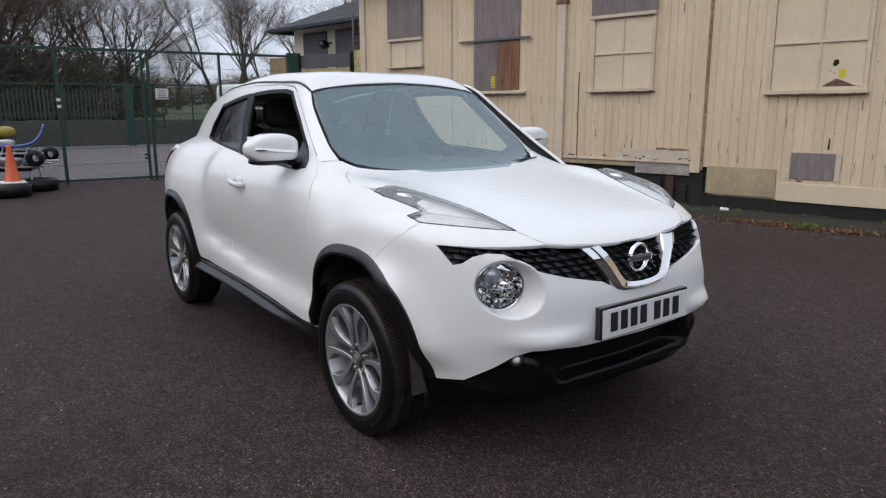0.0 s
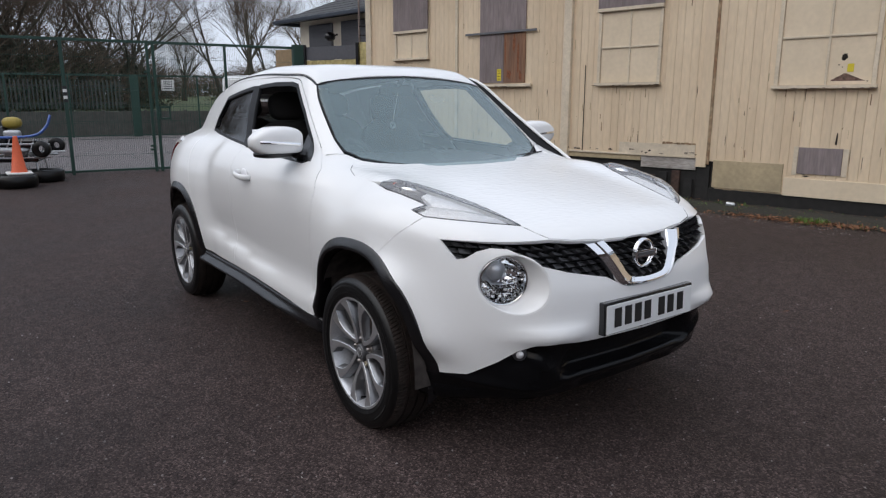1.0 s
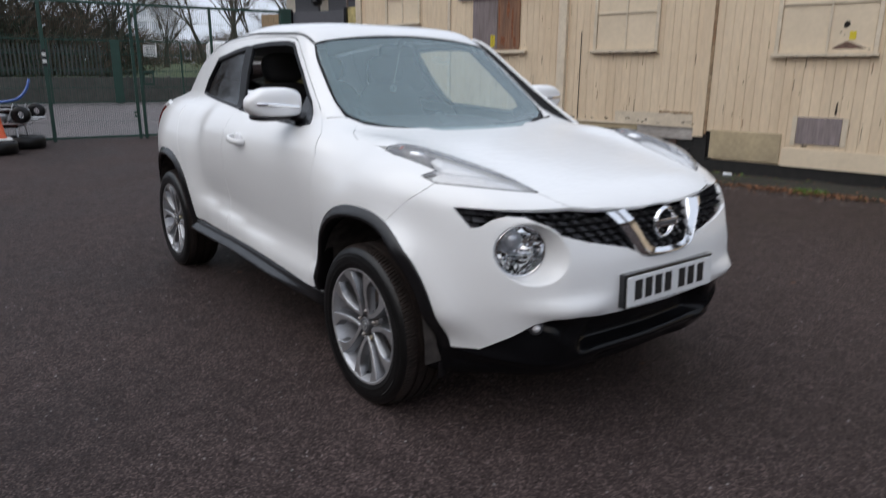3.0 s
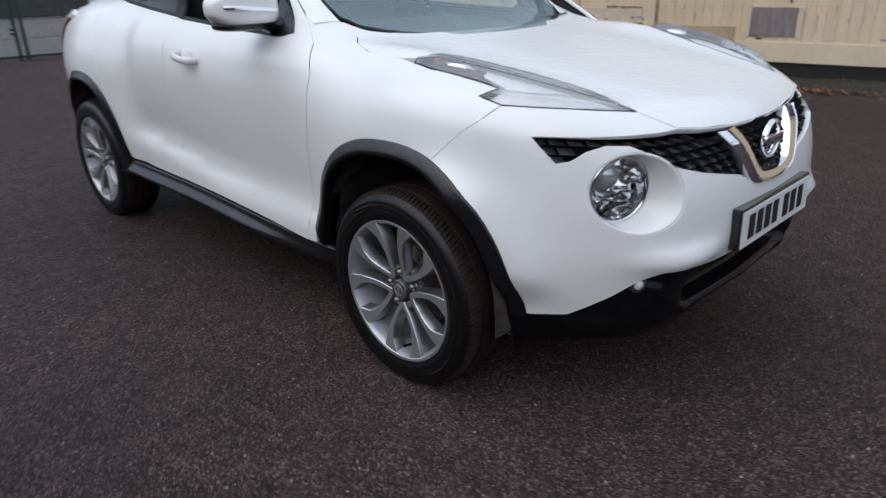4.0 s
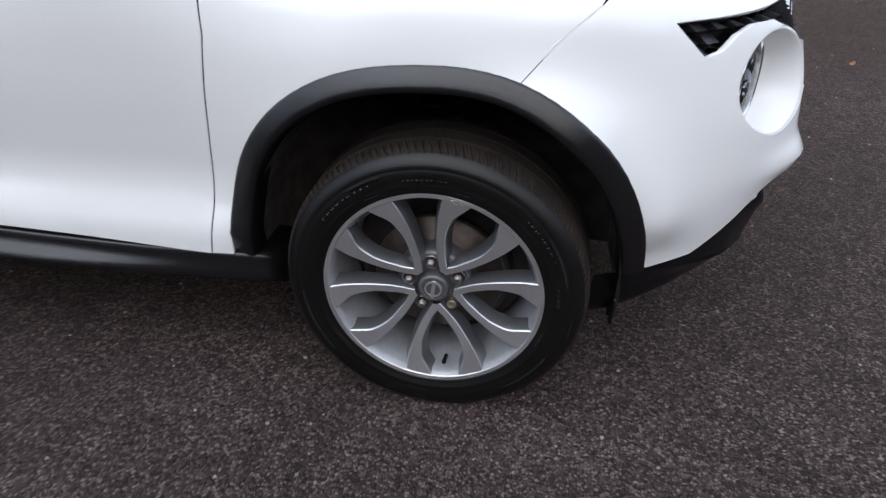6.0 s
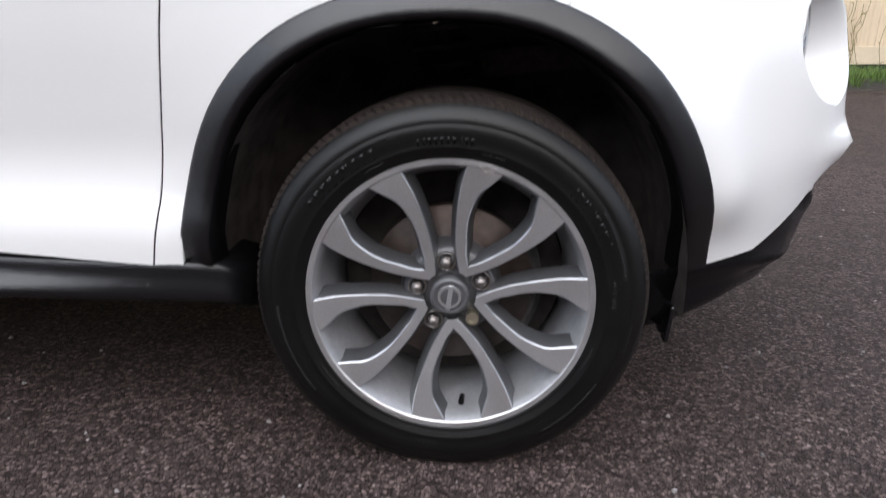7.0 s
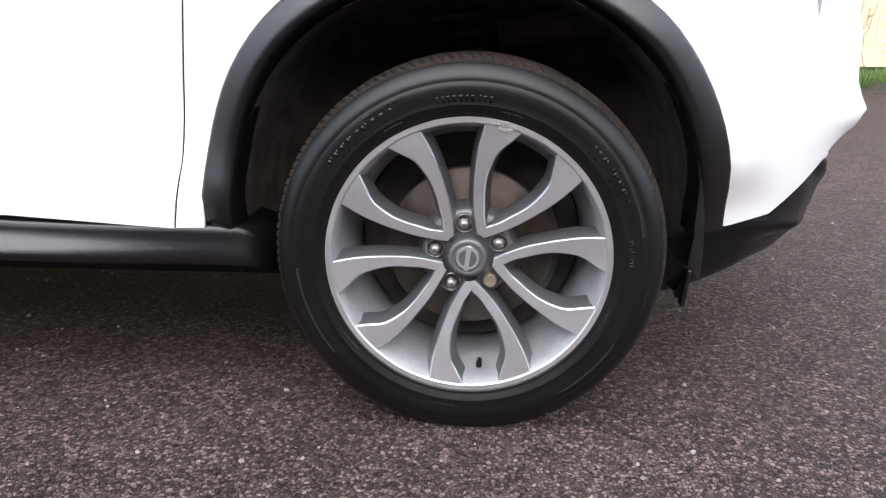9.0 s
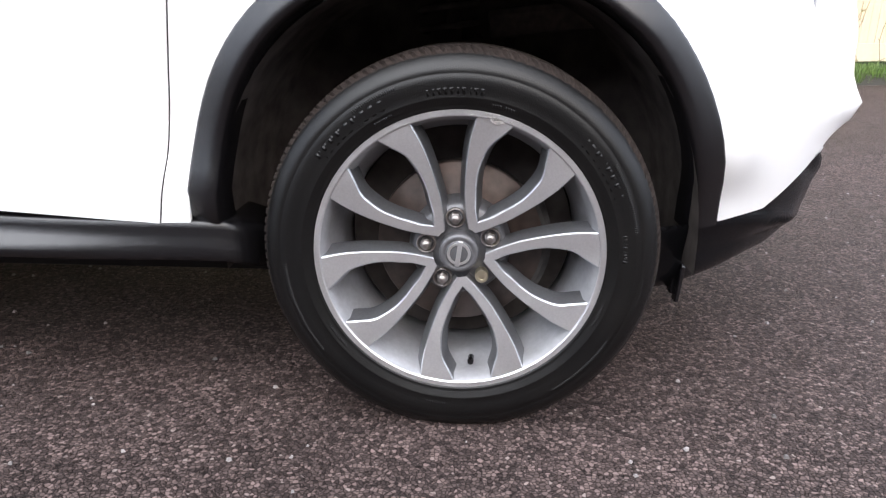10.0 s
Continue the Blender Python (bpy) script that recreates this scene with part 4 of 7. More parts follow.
ROOF_EDGE = [("t", -.935, .545), ("t", -1.05, .548), ("t", -1.3, .548), ("t", -1.7, .535), ("t", -2.2, .50), ("t", -2.62, .455)]
marks = PILLAR_SEAM + TOP_SEAM + [("s", -2.0, 1.487), ("s", -2.416, 1.455), ("s", -2.62, 1.42)] + ROOF_EDGE[::-1] + SCREEN_SIDE[::-1][1:] + [("s", -.56, 1.112)]
panel("side_frame", PAINT, car, "roll", outline("roll", marks, .02), step=.04)
right = flat("top", spots([("t", -.922, .26), ("t", -.928, .46)] + ROOF_EDGE + [("t", -2.78, .35), ("t", -2.86, .2)])) + (0, .004)
poly = refine(np.concatenate([[(-.92, 0)], right, [(-2.88, 0)], right[::-1] * (1, -1)]), .025)
panel("roof", PAINT, car, "top", poly, sides=(False,), step=.05)

panel("cowl_corner", PAINT, car, "top", outline("top", [("t", -.31, .42), ("t", -.34, .66), ("t", -.42, .70), ("t", -.53, .66), ("t", -.50, .61), ("t", -.43, .565), ("t", -.385, .50), ("t", -.36, .42)], .02), step=.03, off=-.003, lip=0)
panel("pillar_foot", PAINT, car, "roll", outline("roll", [("s", -.43, 1.00), ("s", -.44, 1.05), ("s", -.52, 1.115), ("s", -.62, 1.160), ("s", -.635, 1.13), ("s", -.60, 1.085), ("s", -.50, 1.0)], .02), step=.04, off=-.005, lip=0)

# dark strips laid in the bonnet seams, standing in for the gaps' shade
for marks in ([HOOD_LIP[0], HOOD_LIP[1], HOOD_LIP[2]], BONNET_SIDE[:4]):
    line = spots([(a[0], *(np.array(a[1:]) + (np.array(b[1:]) - a[1:]) * k / 6)) for a, b in zip(marks, marks[1:]) for k in range(6)] + marks[-1:])
    line = line - .0048 * skin_normal(line)
    for sg in (1, -1):
        part("bonnet_gap_strip", sweep(bmesh.new(), spline([(x, sg * y, z) for x, y, z in line], .02), [(.0045 * math.cos(a), .0030 * math.sin(a)) for a in np.linspace(0, 2 * math.pi, 8, endpoint=False)]), DARK, car, smooth=True)
# dark strips hide the white lips and imitate shade inside the door seams
for marks in (FRONT_SEAM, [("s", -1.53, .398), ("s", -1.53, .6), ("s", -1.515, .9), ("s", -1.495, 1.08)]):
    line = spots([("s", *(np.array(a[1:]) + (np.array(b[1:]) - a[1:]) * k / 8)) for a, b in zip(marks, marks[1:]) for k in range(8)] + marks[-1:])
    line = line - .0062 * skin_normal(line)
    for sg in (1, -1):
        part("door_gap_strip", sweep(bmesh.new(), spline([(x, sg * y, z) for x, y, z in line], .02), [(.006 * math.cos(a), .004 * math.sin(a)) for a in np.linspace(0, 2 * math.pi, 8, endpoint=False)], up=(0, 1, 0)), DARK, car, smooth=True)

# pale backing added behind the wing seam to lighten its dark gap
line = spots(WING_SEAM)
line = line - .0040 * skin_normal(line)
for sg in (1, -1):
    part("wing_seam_backing", sweep(bmesh.new(), spline([(x, sg * y, z) for x, y, z in line], .02), [(.007 * math.cos(a), .0025 * math.sin(a)) for a in np.linspace(0, 2 * math.pi, 8, endpoint=False)], up=(0, 1, .6)), LAMP_GREY, car, smooth=True)

# windscreen with its dark rim
right = np.array([(-.615, 1.13), (-.625, 1.185), (-.606, 1.271), (-.580, 1.381), (-.548, 1.455), (-.455, 1.478), (-.26, 1.494)])
poly = refine(np.concatenate([[(0, 1.05)], [(-.25, 1.052), (-.45, 1.07), (-.565, 1.093)], right, [(0, 1.506)], right[::-1] * (-1, 1), [(.565, 1.093), (.45, 1.07), (.25, 1.052)]]), .02)
panel("windscreen", GLASS, car, "nose", poly, sides=(False,), step=.05, off=-.004, lip=0, label="clear raked windscreen")
panel("windscreen_rim", RIM_BLACK, car, "nose", poly, [shrink(poly, .012)], sides=(False,), step=.03, off=-.002, lip=0)
panel("rear_side_window", PRIVACY, car, "roll", outline("roll", REAR_WINDOW, .02), step=.05, off=-.012, lip=0, label="dark tinted glass")

# front bumper
GRILLE = [("f", .735, .868), ("f", .714, .802), ("f", .693, .810), ("f", .664, .836), ("f", .628, .850), ("f", .583, .848), ("f", .549, .828), ("f", .515, .800), ("f", .491, .788), ("f", .399, .760), ("f", .222, .722), ("f", .165, .695), ("f", .12, .682), ("f", .0, .678)]
right = flat("front", spots(GRILLE))
lip_r = flat("front", spots(HOOD_LIP[::-1]))
low = flat("front", spots([("f", .265, .488), ("f", .35, .492), ("f", .45, .504), ("f", .53, .500), ("f", .575, .475), ("f", .62, .430), ("f", .69, .365), ("f", .755, .352)]))
arch_f = flat("front", on_skin("side", [p for p in arch(0, 12, 70, n=18) if p[1] > .36]))
seam = flat("front", spots(WING_SEAM[::-1] + LAMP_FRONT))
half = np.concatenate([low, arch_f, seam, lip_r[::-1][1:]])
poly = refine(np.concatenate([[(0, .486)], half, [(0, .860)], half[::-1] * (-1, 1)]), .02)
g_top = np.array([(u, v - .003) for u, v in lip_r])
hole_half = np.concatenate([right[::-1], g_top[::-1][2:]])
hole = refine(np.concatenate([hole_half, [(0, .856)], hole_half[::-1][:-1] * (-1, 1)]), .02)
ring = flat("front", spots([("f", .577 + .102 * math.cos(a), .722 + .108 * math.sin(a)) for a in np.linspace(0, 2 * math.pi, 48, endpoint=False)]))
panel("front_bumper", PAINT, car, "front", poly, [hole, ring, ring * (-1, 1)], sides=(False,), step=.03, gap=.0010, label="white front bumper with wide grille opening")
panel("grille_backing", DARK, car, "front", shrink(hole, -.004), sides=(False,), step=.04, off=-.05, lip=0)
GRILLE_HOLE = hole


# ---- wheels: five paired spokes, low tyres; the axis is y and the face looks along -y ----
def raised(bm, r0, r1, a, turn, lift):
    """One small raised block on the sidewall between two radii."""
    at = table([.2475, .257, .2615, .272, .283, .293, .296, .304, .312], [-.1052, -.1078, -.1082, -.1103, -.1106, -.1096, -.1089, -.1062, -.1010])
    v = [bm.verts.new((r * math.cos(t), float(at(r)) - lift, r * math.sin(t))) for r, t in ((r0, a), (r0, a + turn), (r1, a + turn), (r1, a))]
    w = [bm.verts.new((r * math.cos(t), float(at(r)) + .002, r * math.sin(t))) for r, t in ((r0, a), (r0, a + turn), (r1, a + turn), (r1, a))]
    bm.faces.new(v)
    for i in range(4):
        bm.faces.new((v[i], v[(i + 1) % 4], w[(i + 1) % 4], w[i]))


def mould(bm):
    """Fine radial ribs, and unreadable lettering as plain bars."""
    for mid, span in ((200, 34), (22, 24), (318, 26), (118, 16)):
        for k in range(int(span / .7)):
            raised(bm, .2845, .2915, radians(mid - span / 2 + .7 * k), radians(.34), .0004)
    rng = random.Random(5)
    for mid, count, r0, r1 in ((130, 9, .264, .281), (35, 8, .264, .280), (262, 10, .2675, .2715), (75, 9, .2495, .2545), (5, 8, .265, .272), (-22, 10, .2495, .2545), (215, 12, .2495, .2545), (118, 8, .2495, .2545), (350, 14, .3005, .3040), (92, 10, .2635, .2740)):
        wide = .62 * (r1 - r0) / .27
        for k in range(count):
            a = radians(mid) + (k - count / 2) * wide * 1.45
            raised(bm, r0, r1, a, wide * rng.uniform(.25, .9), .0002)
            if rng.random() < .6:
                raised(bm, (r0 + r1) / 2, r1, a + wide * .5, wide * .5, .0002)


FOOT = .3195


def tyre_mesh():
    """Sidewall with ridges, shoulder blocks cut by grooves, flattened where it stands."""
    rows = [(.232, -.088), (.2375, -.098), (.2410, -.1030), (.2435, -.1042), (.2455, -.1040), (.2475, -.1052), (.2570, -.1078), (.2583, -.1086), (.2600, -.1087), (.2615, -.1082), (.2720, -.1103), (.2830, -.1106), (.2930, -.1096), (.2945, -.1085), (.2960, -.1089),
            (.3040, -.1062), (.3120, -.1010), (.3185, -.0950)]
    block = [(.3228, -.0905, .0010), (.3268, -.0850, .0030), (.3305, -.0775, .0045), (.3328, -.0670, .0060), (.3340, -.0520, .0060)]
    rest = [(.3340, -.050), (.3280, -.049), (.3280, -.041), (.3345, -.040), (.3345, -.006), (.3270, -.005), (.3270, .005), (.3345, .006), (.3345, .040), (.3280, .041), (.3280, .049), (.3340, .050), (.3335, .067), (.3268, .085), (.3185, .095), (.304, .1062), (.283, .1106), (.25, .105), (.232, .088)]
    sides = 520
    bm = bmesh.new()
    rings = []
    for n, row in enumerate(rows + block + rest):
        r, d = row[:2]
        cut = row[2] if len(row) > 2 else 0
        ring = []
        for i in range(sides):
            a = 2 * math.pi * (i + (2.6 * (d + .0905) / .03 if cut else 0)) / sides
            q = r - (cut if i % 4 == 0 else cut * .22 if i % 4 == 2 else 0)
            x, z, y = q * math.cos(a), q * math.sin(a), d
            if z < -FOOT:
                y += math.copysign(min(1, (-FOOT - z) / .02) * .004, d)
                z = -FOOT
            ring.append(bm.verts.new((x, y, z)))
        rings.append(ring)
    for n, (a, b) in enumerate(zip(rings, rings[1:])):
        for i in range(sides):
            j = (i + 1) % sides
            f = bm.faces.new((a[i], a[j], b[j], b[i]))
            f.material_index = 1 if n >= len(rows) else 0
    mould(bm)
    bmesh.ops.recalc_face_normals(bm, faces=bm.faces)
    me = bpy.data.meshes.new("tyre")
    bm.to_mesh(me)
    bm.free()
    me.materials.append(TYRE)
    me.materials.append(TREAD)
    me.polygons.foreach_set("use_smooth", [p.material_index == 0 for p in me.polygons])
    return me


POCKET = table([.060, .066, .080, .100, .120, .147, .166, .182, .192, .206, .233, .24], [0, .0050, .0155, .0255, .0355, .0455, .0490, .0505, .0490, .0430, .0325, .030])
FLANK = table([.044, .053, .072, .100, .118, .145, .165, .190, .210, .233], [.0060, .0125, .0245, .0405, .0490, .0610, .0690, .0780, .0835, .0890])
DISH = table([.04, .09, .16, .22, .25], [.026, .020, .010, .003, 0])


def spoke_mesh():
    """One pair of spokes about the +x axis: a bright machined face on a grey body."""
    rr = np.linspace(.060, .2330, 34)
    up = [(r, FLANK(r)) for r in np.linspace(.044, .2330, 38)]
    inner = [(r, min(POCKET(r), FLANK(r) - .008)) for r in rr]
    bm = bmesh.new()

    n = 38
    outer = [(math.sqrt(max(r * r - w * w, 0)), w) for r, w in up]
    hole = [(math.sqrt(max(r * r - w * w, 0)), w) for r, w in inner]
    for s in (1, -1):
        oa = [(u, s * w) for u, w in outer]
        ib = [(u, s * w) for u, w in hole]
        ib = [(.0445 + .0155 * k / 4, 0.0) for k in range(4)] + ib
        # front faces, strip by strip
        fo = [bm.verts.new((u, -.1012 + DISH(math.hypot(u, w)), w)) for u, w in oa]
        fi = [bm.verts.new((u, -.1012 + DISH(math.hypot(u, w)), w)) for u, w in ib]
        bo = [bm.verts.new((u, -.1012 + DISH(math.hypot(u, w)) + .0022, w + s * .0020)) for u, w in oa]
        bi = [bm.verts.new((u, -.1012 + DISH(math.hypot(u, w)) + .0026, w - s * .0024 if w else 0)) for u, w in ib]
        go = [bm.verts.new((u, -.060 + .6 * DISH(math.hypot(u, w)), w + s * .011)) for u, w in oa]
        gi = [bm.verts.new((u + .004, -.060 + .6 * DISH(math.hypot(u, w)), w - s * min(abs(w) * .6, .011))) for u, w in ib]
        for a, b, idx in ((fo, fi, 0), (fo, bo, 2), (fi, bi, 2), (bo, go, 1), (bi, gi, 1)):
            for i in range(n - 1):
                if len({a[i].co.to_tuple(6), a[i + 1].co.to_tuple(6), b[i].co.to_tuple(6), b[i + 1].co.to_tuple(6)}) < 4:
                    continue
                f = bm.faces.new((a[i], a[i + 1], b[i + 1], b[i]))
                f.material_index = idx
                f.smooth = idx == 1
    bmesh.ops.remove_doubles(bm, verts=bm.verts, dist=2e-5)
    bmesh.ops.recalc_face_normals(bm, faces=bm.faces)
    me = bpy.data.meshes.new("spoke")
    bm.to_mesh(me)
    bm.free()
    me.materials.append(MACHINED)
    me.materials.append(WHEEL_GREY)
    me.materials.append(SPOKE_EDGE)
    return me


def mesh_of(bm, name, mat, smooth=False):
    me = bpy.data.meshes.new(name)
    bm.to_mesh(me)
    bm.free()
    me.materials.append(mat)
    if smooth:
        me.polygons.foreach_set("use_smooth", [True] * len(me.polygons))
    return me


bm = lathe(bmesh.new(), [(.2402, -.097), (.2407, -.1010), (.2396, -.1024), (.2380, -.1022), (.2318, -.1018), (.2295, -.100)], 200)
LIP = mesh_of(bm, "rim_lip", MACHINED)
bm = lathe(bmesh.new(), [(.2300, -.1005), (.2270, -.094), (.2225, -.085), (.2195, -.060), (.2075, -.035), (.2020, .02), (.2050, .09), (.2410, .10)], 96)
RIM = mesh_of(bm, "wheel", BARREL, True)
SPOKE = spoke_mesh()
bm = lathe(bmesh.new(), [(.0, -.083), (.022, -.0830), (.0235, -.0815), (.0250, -.0835), (.0300, -.0830), (.0325, -.0810), (.0335, -.077), (.0335, -.05)], 48)
CAP = mesh_of(bm, "centre_cap", HUBCAP, True)
bm = bmesh.new()
lathe(bm, [(.0150, -.0840), (.0156, -.0852), (.0194, -.0852), (.0200, -.0836)], 40)
box(bm, (.0080, .003, .044), pose(0, -.0848, 0), .0006)
CAP_MARK = mesh_of(bm, "cap_emblem", MACHINED)
bm = lathe(bmesh.new(), [(.0, -.058), (.074, -.058), (.080, -.052), (.088, -.03), (.09, .0)], 60)
HUB = mesh_of(bm, "hub_face", HUBCAP, True)
bm = bmesh.new()
lathe(bm, [(0, -.0785), (.004, -.0785), (.0078, -.0755), (.0088, -.071)], 20)
bmesh.ops.create_cone(bm, cap_ends=True, segments=6, radius1=.0105, radius2=.0100, depth=.018, matrix=pose(0, -.064, 0, 90))
lathe(bm, [(.0118, -.057), (.0150, -.066), (.0165, -.0655), (.0172, -.055)], 24)
NUT = mesh_of(bm, "wheel_nut", STEEL, True)
bm = bmesh.new()
bmesh.ops.create_cone(bm, cap_ends=True, segments=24, radius1=.0115, radius2=.0112, depth=.020, matrix=pose(0, -.066, 0, 90))
lathe(bm, [(.0045, -.0745), (.0060, -.0772), (.0105, -.0772), (.0115, -.0755)], 12)
LOCK_NUT = mesh_of(bm, "locking_wheel_nut", material("brassy_steel", (.55, .50, .38), rough=.35, metal=.9, grain=.1))
bm = bmesh.new()
tube(bm, (.203, -.060, 0), (.198, -.086, 0), .0052, .0045, 14)
tube(bm, (.198, -.084, 0), (.1975, -.091, 0), .0058, .0052, 10)
VALVE = mesh_of(bm, "valve", TRIM)
bm = lathe(bmesh.new(), [(.05, -.030), (.062, -.040), (.080, -.040), (.082, -.020), (.142, -.020), (.145, -.016), (.145, .006), (.08, .006)], 80)
DISC = mesh_of(bm, "brake_disc", RUST, True)
bm = bmesh.new()
sweep(bm, [(.128 * math.cos(a), 0, .128 * math.sin(a)) for a in np.linspace(-.6, .6, 12)], [(-.032, -.03), (-.022, -.038), (.022, -.038), (.032, -.03), (.032, .03), (-.032, .03)], up=(0, 1, 0))
CALIPER = mesh_of(bm, "brake_caliper", material("dirty_cast_iron", (.055, .052, .05), rough=.7, metal=.3, grain=.3, grain_scale=60))
bm = lathe(bmesh.new(), [(.0, .05), (.20, .05), (.203, .09)], 48)
BACKPLATE = mesh_of(bm, "backplate", LINER)
TYRE_ME = tyre_mesh()
# scraped patch where the rim has met a kerb
rng = random.Random(9)
bm = bmesh.new()
ring = []
for k in range(26):
    t = 2 * math.pi * k / 26
    q = rng.uniform(.72, 1.12)
    a, r = radians(75.5) + .055 * q * math.cos(t), .2300 + .0060 * q * math.sin(t)
    r = min(r, .2395)
    ring.append(bm.verts.new((r * math.cos(a), -.1034 + DISH(r) * (r < .2330), r * math.sin(a))))
bm.faces.new(ring)
for k in range(9):
    a, r = radians(75.5) + rng.uniform(-.2, .2), rng.uniform(.2325, .2392)
    box(bm, (rng.uniform(.004, .012), .0008, .0012), pose(r * math.cos(a), -.1026, r * math.sin(a), 0, -math.degrees(a) + 90 + rng.uniform(-25, 25), 0), .0002)
SCUFF = mesh_of(bm, "kerb_scrape", material("scraped_alloy", (.60, .59, .58), rough=.55, metal=.7, grain=.35, grain_scale=420, stain=.7, stain_scale=90, stain_colour=(.30, .27, .25), bump=.0006, bump_scale=600))
for cx in (0, -2.53):
    for sgn in (-1, 1):
        wheel = new("wheel", RIM)
        wheel.parent, wheel["label"] = car, "five paired-spoke alloy wheel, machined silver face"
        wheel.matrix_local = pose(cx, sgn * .7625, FOOT, 0, 0, 0 if sgn < 0 else 180)

        def bit(name, me, m=Matrix(), label=""):
            ob = new(name, me)
            ob.parent, ob.matrix_local = wheel, m
            if label:
                ob["label"] = label

        turn = 83.5 if cx == 0 else 20
        bit("tyre", TYRE_ME, label="black low-profile tyre with dusty tread")
        bit("rim_lip", LIP)
        if cx == 0 and sgn < 0:
            bit("kerb_scrape", SCUFF, pose(0, 0, 0, 0, 0, 0), "scraped bare metal")
        bit("hub_face", HUB)
        bit("centre_cap", CAP)
        bit("cap_emblem", CAP_MARK, pose(0, 0, 0, 0, 8, 0))
        bit("brake_disc", DISC, label="rust-stained brake disc")
        bit("brake_caliper", CALIPER, pose(0, .02, 0, 0, 0 if cx == 0 else 180, 0))
        bit("backplate", BACKPLATE)
        bit("valve", VALVE, pose(0, 0, 0, 0, turn, 0))
        for k in range(5):
            bit("spoke", SPOKE, pose(0, 0, 0, 0, turn + 72 * k, 0))
            a = radians(turn + 36 + 72 * k)
            lock = k == 4
            bit("locking_wheel_nut" if lock else "wheel_nut", LOCK_NUT if lock else NUT, pose(.0572 * math.cos(a), 0, -.0572 * math.sin(a), 0, 17 * k, 0))


# ---- black lower trim, arches, sills, inner wells ----
def arch_trim(cx, a0, a1, width0, width1, flip, name="wheel_arch_trim"):
    """A moulded band round a wheel opening, turned in at its edge."""
    n, rings = 40, []
    bm = bmesh.new()
    es = [(.004, -.006), (.003, .002), (-.001, .005), (-.008, .009), (-.018, .0145), (-.028, .0195), (-.036, .0220), (-.0415, .0200), (-.045, .0130), (-.047, .002), (-.048, -.015), (-.048, -.045)]
    pts = [arch(cx, a, a, n=0)[0] for a in np.linspace(a0, a1, n + 1)]
    skin_y = on_skin("side", [(x, z) for x, z in pts])[:, 1]
    for i in range(n + 1):
        t = i / n
        px, pz = pts[i]
        q0, q1 = pts[max(i - 1, 0)], pts[min(i + 1, n)]
        d = Vector((q1[0] - q0[0], q1[1] - q0[1])).normalized()
        nrm = Vector((d.y, -d.x))
        if nrm.dot(Vector((px - cx, pz - .312))) < 0:
            nrm = -nrm
        w = (width0 + (width1 - width0) * abs(2 * t - 1) ** 2) / .05
        y0 = skin_y[i] + (.026 * (1 - step01(pz, .345, .40)) if px < cx else 0)
        rings.append([bm.verts.new((px + nrm.x * u * (w if u < 0 else 1), (y0 - v) * (-1 if flip else 1), max(pz + nrm.y * u * (w if u < 0 else 1), .354 if px < cx else 0))) for u, v in es])
    for a, b in zip(rings, rings[1:]):
        for j in range(len(es) - 1):
            bm.faces.new((a[j], a[j + 1], b[j + 1], b[j]))
    bmesh.ops.recalc_face_normals(bm, faces=bm.faces)
    return part(name, bm, TRIM, car, smooth=True)


def liner(cx, flip):
    """The dark wheel well."""
    bm = bmesh.new()
    rings = []
    rim = [(arch(cx, a, a, -.05, 0)[0], arch(cx, a, a, -.06, 0)[0]) for a in np.linspace(-3, 183, 32)]
    for (x, z), (x2, z2) in rim:
        rings.append([bm.verts.new((px, (1 if flip else -1) * y, pz)) for px, pz, y in ((x, z, .825), (x, z, .70), (x2, z2, .52))] + [bm.verts.new((cx, (1 if flip else -1) * .50, .30))])
    for a, b in zip(rings, rings[1:]):
        for j in range(3):
            bm.faces.new((a[j], a[j + 1], b[j + 1], b[j]))
    return part("wheel_well", bm, LINER, car, smooth=True)


for flip in (False, True):
    arch_trim(0, 3.5, 179.3, .050, .060, flip)
    arch_trim(-2.53, .7, 178, .050, .060, flip)
    liner(0, flip)
    liner(-2.53, flip)
    # sill with a rounded shelf
    sg = 1 if flip else -1
    bm = bmesh.new()
    prof = [(.80, .366), (.836, .366), (.840, .362), (.841, .352), (.844, .343), (.851, .334), (.862, .325), (.870, .315), (.871, .306), (.860, .297), (.80, .282), (.70, .268), (.70, .366)]
    rows = []
    for x in np.linspace(-.358, -2.13, 46):
        rise = .026 * step01(x, -.6, -1.5)
        out = .18 + .82 * float(step01(-x, .42, .98))
        tuck = float(step01(x, -.405, -.355))
        rows.append([bm.verts.new((x, sg * ((y if y < .841 else .841 + (y - .841) * out) - .05 * tuck), (z + float(rise)) * (1 - .09 * tuck))) for y, z in prof])
    for a, b in zip(rows, rows[1:]):
        for j in range(len(prof)):
            k = (j + 1) % len(prof)
            bm.faces.new((a[j], a[k], b[k], b[j]))
    bm.faces.new(rows[0])
    bm.faces.new(rows[-1])
    bmesh.ops.recalc_face_normals(bm, faces=bm.faces)
    sill = part("sill_trim", bm, TRIM, car, "matt black sill moulding", smooth=True)
    spill = random.Random(6)
    bm = bmesh.new()
    for k in range(14):
        x = -.52 - 1.4 * spill.random() ** 1.6
        out = .18 + .82 * float(step01(-x, .42, .98))
        rise = .026 * float(step01(x, -.6, -1.5))
        t = spill.uniform(.1, .9)
        y, z = .851 + .014 * t, .3345 - .012 * t
        blob(bm, pose(x, sg * (.841 + (y - .841) * out), z + rise, sg * -45), (.0022, .0022, .0009), 2, 8, 5)
    part("water_bead", bm, GLOSS_BLACK, sill)

